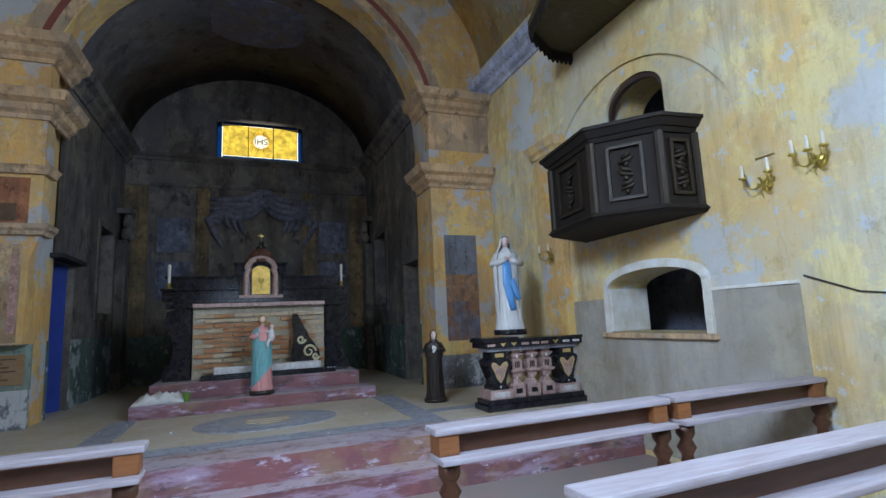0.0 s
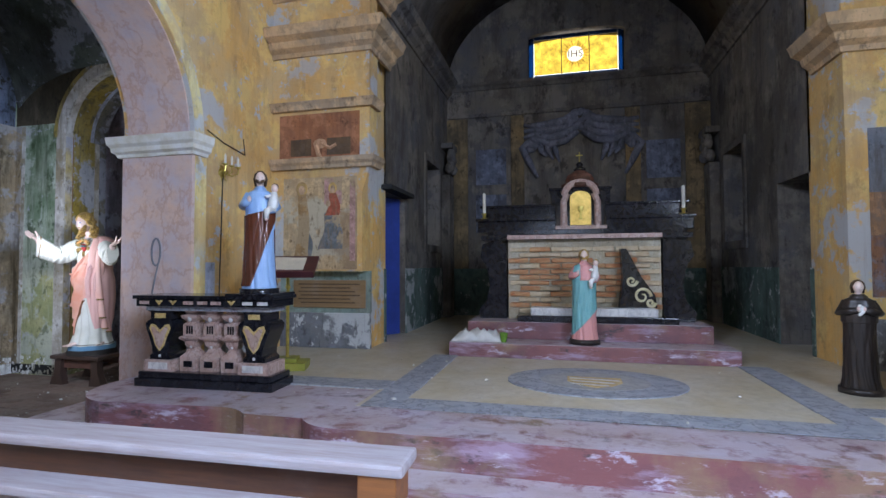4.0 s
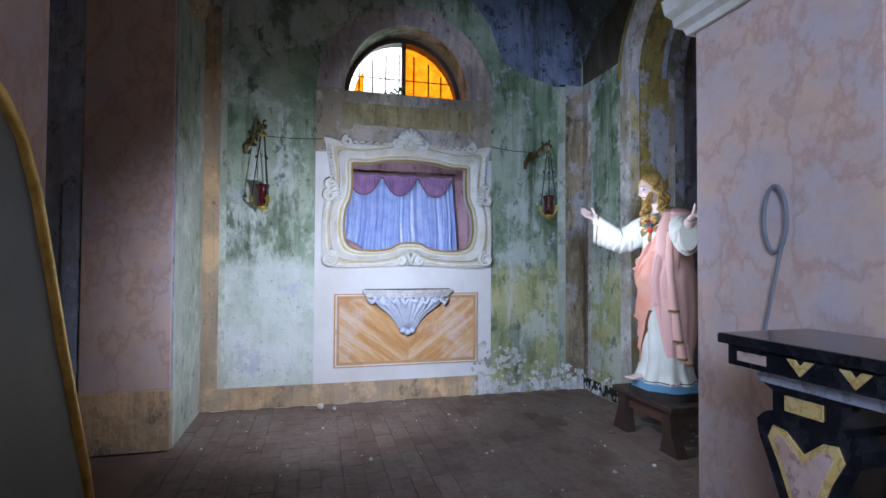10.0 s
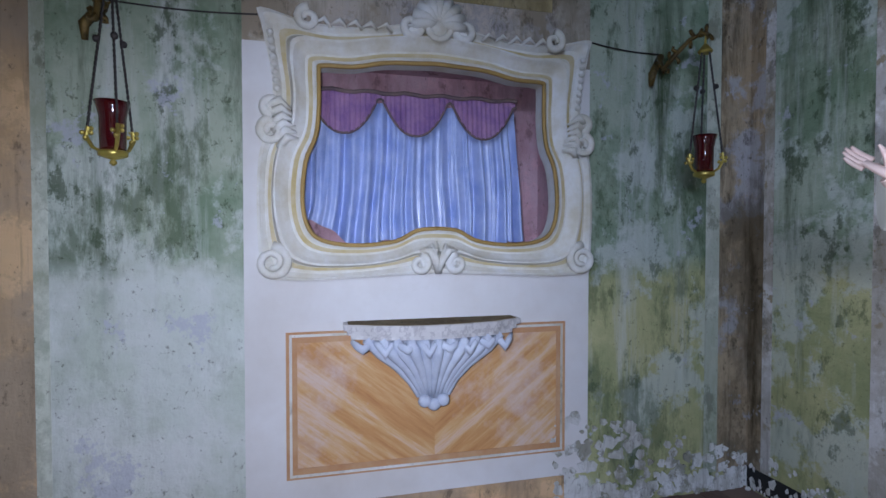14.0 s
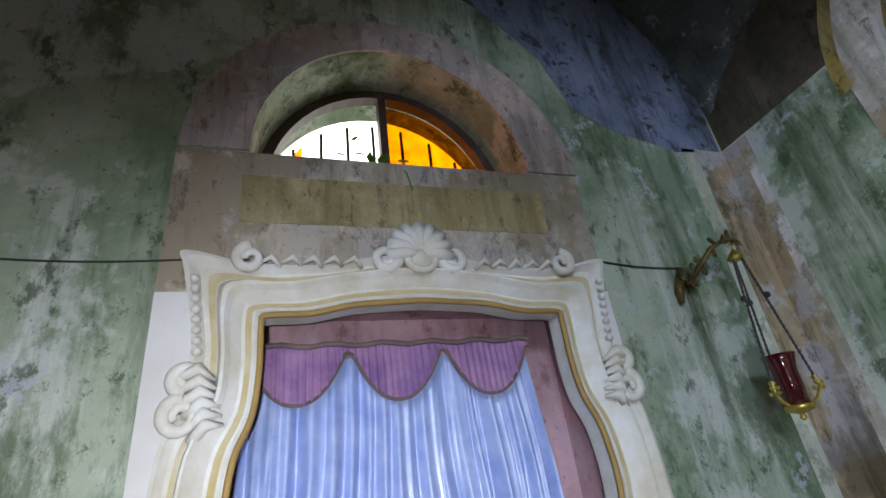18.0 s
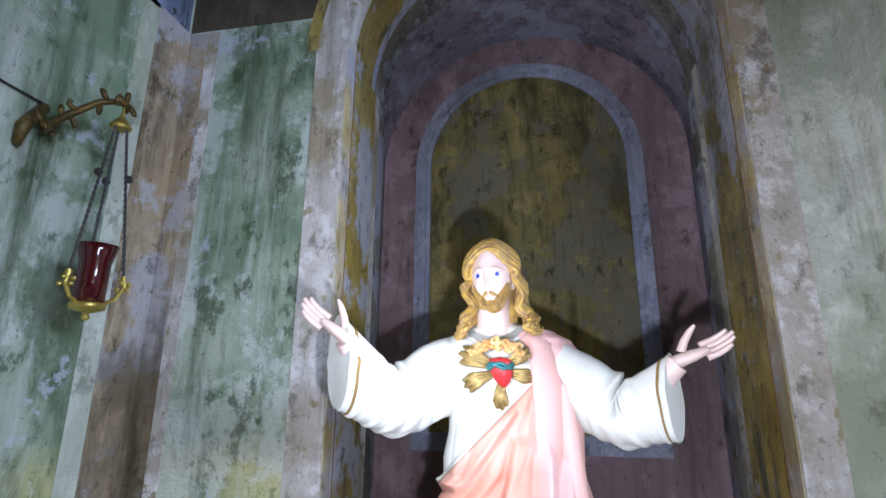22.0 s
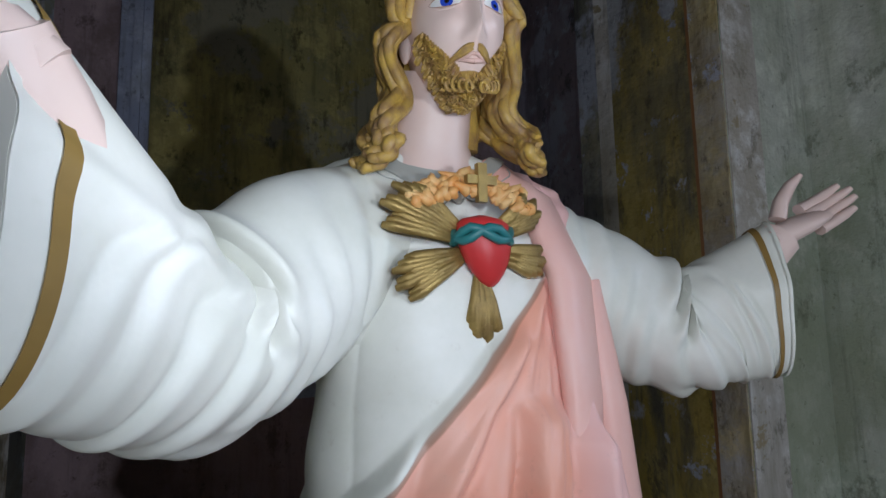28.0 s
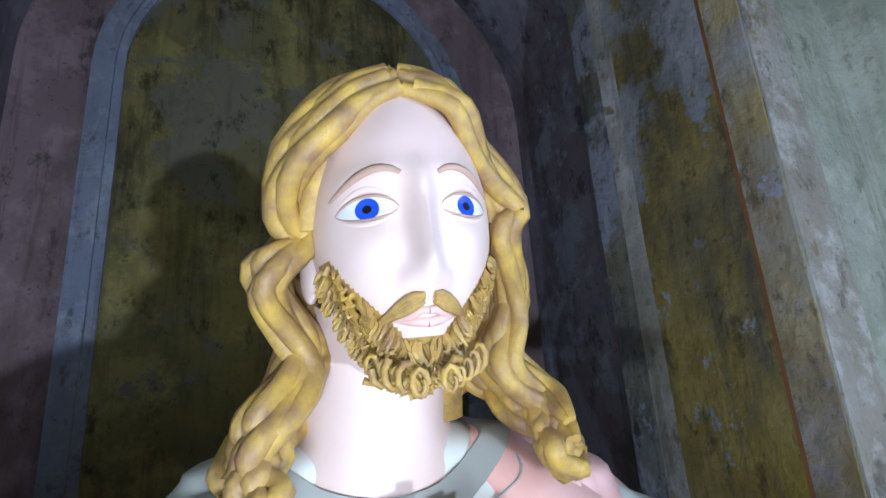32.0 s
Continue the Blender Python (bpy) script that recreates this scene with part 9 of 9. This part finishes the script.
part("board", bm, wood("sounding_board_wood", (0.10, 0.08, 0.03), (0.05, 0.04, 0.02), 0.6), snd)
for p, q in zip(pts, pts[1:]):
    for k in range(5):
        a = Vector(p).lerp(Vector(q), k / 5)
        b = Vector(p).lerp(Vector(q), (k + 1) / 5)
        bm = nb()
        m = (a + b) / 2
        v = [bm.verts.new((c.x * f, c.y * f, z)) for f in (1.0, 0.97) for c, z in ((a, 0.13), (b, 0.13), (b, 0.04), (m, -0.02), (a, 0.04))]
        bm.faces.new(v[:5])
        bm.faces.new(v[5:][::-1])
        for i in range(5):
            bm.faces.new((v[i], v[5 + i], v[5 + (i + 1) % 5], v[(i + 1) % 5]))
        part("valance_board", bm, PULPITW, snd)

# ---- wall sconces ----


def sconce(place, rz, label, arms=2):
    t = thing("wall_sconce", place, label, "sconce", "wall sconces", rz)
    bm = nb()
    lathe(bm, [(0.05, 0.0), (0.04, 0.02), (0.015, 0.03)], 10)
    bmesh.ops.transform(bm, matrix=pose(0, 0, 0, 90, 0, 0), verts=bm.verts)
    for k in range(6):
        tube(bm, [(0, -0.02, 0), (0.05 * math.cos(k), -0.03, 0.06 * math.sin(k)), (0.08 * math.cos(k + 0.4), -0.02, 0.10 * math.sin(k + 0.4))], [0.006, 0.008, 0.003], 6)
    part("back_plate", bm, BRASS, t, "brass leaf back plate")
    for s in ((-1, 1) if arms == 2 else (-1, 0, 1)):
        bm = nb()
        tube(bm, [(0, -0.02, 0), (s * 0.06, -0.08, -0.03), (s * 0.10, -0.12, 0.0), (s * 0.10, -0.12, 0.05)], 0.006, 6)
        lathe(bm, [(0.006, 0.05), (0.03, 0.06), (0.028, 0.07), (0.012, 0.07)], 10, (s * 0.10, -0.12, 0))
        part("arm", bm, BRASS, t)
        bm = nb()
        lathe(bm, [(0.011, 0.07), (0.011, 0.15), (0.004, 0.17)], 10, (s * 0.10, -0.12, 0))
        part("candle", bm, WAX, t)
    return t


sconce((RX, 2.69, 2.24), -90, "brass wall sconce with ivory candles on the cream wall")
sconce((RX, 2.31, 2.30), -90, "brass wall sconce with ivory candles on the cream wall", 3)
sconce((RX - 0.10, 5.38, 2.05), -90, "small brass wall sconce on the ochre pilaster")
sconce((NX, 6.09, 2.32), 90, "tarnished brass wall sconce hanging on the ochre wall", 3)
for pts, nm in (([(NX + 0.015, 5.86, 2.70), (NX + 0.015, 6.10, 2.63), (NX + 0.015, 6.45, 2.58), (NX + 0.015, 6.42, 2.75)], "old wall cable sagging across the ochre wall"), ([(NX + 0.015, 6.09, 2.32), (NX + 0.015, 6.07, 1.6), (NX + 0.015, 6.05, 1.0), (NX + 0.015, 6.06, 0.40)], "thin dark cable running down the ochre wall"), ([(RX - 0.012, 2.52, 1.55), (RX - 0.012, 2.2, 1.42), (RX - 0.012, 1.9, 1.38), (RX - 0.012, 1.5, 1.40)], "sagging cable on the peeling wall")):
    bm = nb()
    tube(bm, pts, 0.006, 6)
    tagged(finish("wall_cable", bm, BLACK), nm, "cable")
bm = nb()
tube(bm, [(-3.55 + 0.05 * math.cos(k * 0.42), 5.648, 1.50 + 0.13 * math.sin(k * 0.42)) for k in range(16)], 0.009, 6)
tube(bm, [(-3.52, 5.648, 1.40), (-3.56, 5.645, 1.22), (-3.60, 5.648, 1.06)], 0.007, 6)
tagged(finish("cable_coil", bm, paint("grey_rope", (0.22, 0.22, 0.24), None, 0.8)), "grey coil of cord hanging on the marbled jamb", "cord")

# ---- gilt-rimmed arched panel leaning by the chapel arch ----
pan = thing("arched_panel", (-3.42, 3.035, 0.0), "tall dark arched panel with a gilt rim leaning against the pier", "panel")
half = [(0.93, 0.0), (0.90, 0.22), (0.81, 0.50), (0.68, 0.82), (0.58, 1.08), (0.49, 1.33), (0.41, 1.54), (0.32, 1.70), (0.22, 1.79), (0.11, 1.835)]
out = [(-x, z) for x, z in half] + [(0.0, 1.85)] + half[::-1]
bm = nb()
prism(bm, out, "y", 0.0, 0.03)
part("panel", bm, paint("dusty_grey_green_panel", (0.12, 0.13, 0.11), (0.17, 0.18, 0.16), 0.5, 0, 2), pan, "dusty dark grey-green panel")
bm = nb()
tube(bm, [(x, 0.02, z) for x, z in out], 0.030, 10)
part("rim", bm, GOLD, pan, "worn gilt rim", True)

# ---- benches ----


def bench(x0, x1, y, label, turn=0.0):
    t = thing("bench", ((x0 + x1) / 2, y, 0.0), label, "bench", "benches in the nave", turn)
    h = (x1 - x0) / 2
    bm = nb()
    box(bm, -h, h, -0.055, 0.085, 0.843, 0.875, bev=0.010)
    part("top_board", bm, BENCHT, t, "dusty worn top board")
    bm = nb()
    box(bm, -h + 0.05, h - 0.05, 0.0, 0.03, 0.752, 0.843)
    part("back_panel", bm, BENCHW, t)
    bm = nb()
    box(bm, -h + 0.05, h - 0.05, -0.006, 0.036, 0.830, 0.842, bev=0.003)
    part("panel_bead", bm, BENCHE, t)
    bm = nb()
    box(bm, -h + 0.01, h - 0.01, -0.105, 0.06, 0.726, 0.752, bev=0.007)
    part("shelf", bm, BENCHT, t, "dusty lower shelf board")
    for x in (-h + 0.07, h - 0.07):
        bm = nb()
        box(bm, x - 0.05, x + 0.05, -0.045, 0.07, 0.752, 0.843, bev=0.006)
        part("end_block", bm, BENCHE, t, "worn orange-brown end block")
        bm = nb()
        lathe(bm, [(0.052, 0.0), (0.056, 0.05), (0.030, 0.09), (0.046, 0.14), (0.030, 0.20), (0.042, 0.32), (0.048, 0.46), (0.030, 0.56), (0.052, 0.60), (0.030, 0.64), (0.050, 0.67), (0.050, 0.726)], 16, (x, -0.03, 0))
        part("leg", bm, BENCHW, t, "turned leg", True)
    bm = nb()
    box(bm, -h + 0.07, h - 0.07, -0.08, -0.04, 0.10, 0.15, bev=0.005)
    part("stretcher", bm, BENCHW, t)
    return t


bench(1.03, 2.42, 2.47, "worn brown wooden bench with dusty boards and turned legs", 1)
bench(2.46, 3.78, 2.50, "worn brown wooden bench beside the cream wall", 1)
bench(1.10, 3.70, 1.47, "worn wooden bench thick with pale dust", 1)
bench(-3.0, -0.16, 2.86, "long worn wooden bench with dusty boards and turned legs", 1.5)

# ---- small clutter ----
fan = thing("dry_palm_leaf", (-4.25, 6.45, 0.0), "dry yellow palm leaf lying on the chapel floor", "leaf", turn=8)
bm = nb()
for k in range(13):
    a = radians(-16 + 32 * k / 12)
    tube(bm, [(-0.14, 0, 0.008), (0.02 * math.cos(a), 0.12 * math.sin(a), 0.012), (0.17 * math.cos(a), 0.26 * math.sin(a), 0.012 + 0.004 * (k % 2))], [0.004, 0.008, 0.003], 6)
part("frond", bm, paint("dry_leaf_paint", (0.36, 0.26, 0.05), (0.26, 0.17, 0.03), 0.7, 0, 30), fan)
DEB = random.Random(17)
bm = nb()
for k in range(260):
    r = DEB.random()
    if r < 0.5:
        x, y, z = DEB.uniform(-6.7, -4.1), DEB.uniform(3.1, 6.9), 0.0
    elif r < 0.75:
        x, y, z = DEB.uniform(-3.0, 3.5), DEB.uniform(5.0, 6.9), PZ + 0.007
    else:
        x, y, z = DEB.uniform(-6.1, -4.2), DEB.uniform(6.7, 7.95), -0.002
    s = 0.004 + 0.012 * DEB.random() ** 3
    ball(bm, (x, y, z + s * 0.5), s * DEB.uniform(0.7, 1.4), s * DEB.uniform(0.7, 1.4), s * 0.7, 6, 4)
tagged(finish("plaster_crumbs", bm, SALT), "crumbs of fallen plaster on the floors", "debris", kind="stuff")
for x, y, s in ((-6.62, 3.98, 0.045), (-6.55, 4.10, 0.03)):
    bm = nb()
    ball(bm, (x, y, s * 0.5), s, s * 0.7, s * 0.6, 9, 6)
    tagged(finish("plaster_lump", bm, SALT), "white lump of fallen plaster on the floor", "rubble")

# ---- bricks of the altar front ----
BRK = random.Random(23)
BRICKM = paint("old_altar_brick", (0.40, 0.16, 0.07), (0.46, 0.30, 0.16), 0.9, 0, 14, 0.2, 0.5, 61)
BRICKM2 = paint("limed_altar_brick", (0.56, 0.47, 0.33), (0.42, 0.30, 0.18), 0.9, 0, 12, 0.2, 0.5, 62)
shapes = []
for k in range(6):
    bm = nb()
    box(bm, -0.115, 0.115, -0.02, 0.03, -0.024, 0.024, bev=0.007)
    for v in bm.verts:
        v.co += Vector((BRK.uniform(-0.008, 0.008), BRK.uniform(-0.006, 0.006), BRK.uniform(-0.005, 0.005)))
    me = bpy.data.meshes.new("brick")
    bm.to_mesh(me)
    bm.free()
    me.materials.append(BRICKM if k < 3 else BRICKM2)
    shapes.append(me)
for r in range(13):
    for c in range(8):
        x = -0.86 + 0.13 + 0.245 * c - (0.12 if r % 2 else 0) + BRK.uniform(-0.012, 0.012)
        if x > 0.80 or x < -0.78 or BRK.random() < 0.10:
            continue
        mid = abs(x) < 0.55 and 3 < r < 11
        ob = new("brick", shapes[BRK.randrange(0, 3) if BRK.random() < (0.75 if mid else 0.35) else BRK.randrange(3, 6)])
        ob.parent = alt
        ob.matrix_local = pose(x, 0.015 + BRK.uniform(-0.008, 0.01), 0.035 + 0.066 * r, BRK.uniform(-2, 2), BRK.uniform(-1.5, 1.5), BRK.uniform(-2, 2))

# ---- tiles of the chapel floor ----
TILEM = bpy.data.materials.new("brick_floor_tile")
TILEM.use_nodes = True
nt = TILEM.node_tree
b = nt.nodes["Principled BSDF"]
b.inputs["Roughness"].default_value = 0.85
oi = nt.nodes.new("ShaderNodeObjectInfo")
c = ramp(nt, oi.outputs["Random"], [(0.0, (0.14, 0.085, 0.065)), (0.5, (0.20, 0.13, 0.10)), (1.0, (0.24, 0.17, 0.13))])
c = mixc(nt, mask(nt, nz(nt, 2.2, 6, 0.7), 0.40, 0.66), c, (0.25, 0.20, 0.165))
c = mixc(nt, mask(nt, nz(nt, 18, 5, 0.7), 0.5, 0.8), c, (0.10, 0.075, 0.06))
nt.links.new(c, b.inputs["Base Color"])
relief(nt, b, nz(nt, 30, 5, 0.7), 0.3, 0.006)
TR = random.Random(31)
shapes = []
for k in range(5):
    bm = nb()
    box(bm, -0.128, 0.128, -0.063, 0.063, -0.01, 0.009)
    for v in bm.verts:
        v.co += Vector((TR.uniform(-0.003, 0.003), TR.uniform(-0.003, 0.003), TR.uniform(-0.0015, 0.0015)))
    me = bpy.data.meshes.new("floor_tile")
    bm.to_mesh(me)
    bm.free()
    me.materials.append(TILEM)
    shapes.append(me)
far = nb()
count = 0
for i in range(26):
    for j in range(46):
        y = 2.98 + 0.132 * j
        x = -6.62 + 0.264 * i + (0.132 if j % 2 else 0)
        if x > -3.95 or y > 7.92 or (y > 6.62 and not -5.95 < x < -4.32) or x > -4.2 and y > 5.0:
            continue
        if -6.4 < x < -4.3 and 4.3 < y < 8.3 and count < 300:
            ob = new("floor_tile", shapes[TR.randrange(5)])
            ob.parent = floor_chapel
            ob.matrix_local = pose(x, y, -0.010 + TR.uniform(-0.002, 0.002), TR.uniform(-0.5, 0.5), TR.uniform(-0.5, 0.5), TR.uniform(-0.6, 0.6))
            count += 1
        else:
            box(far, x - 0.128, x + 0.128, y - 0.063, y + 0.063, -0.02, -0.002 + TR.uniform(-0.002, 0.002))
rest = finish("floor_tiles_rest", far, TILEM, floor_chapel)
tagged(rest, kind="stuff")
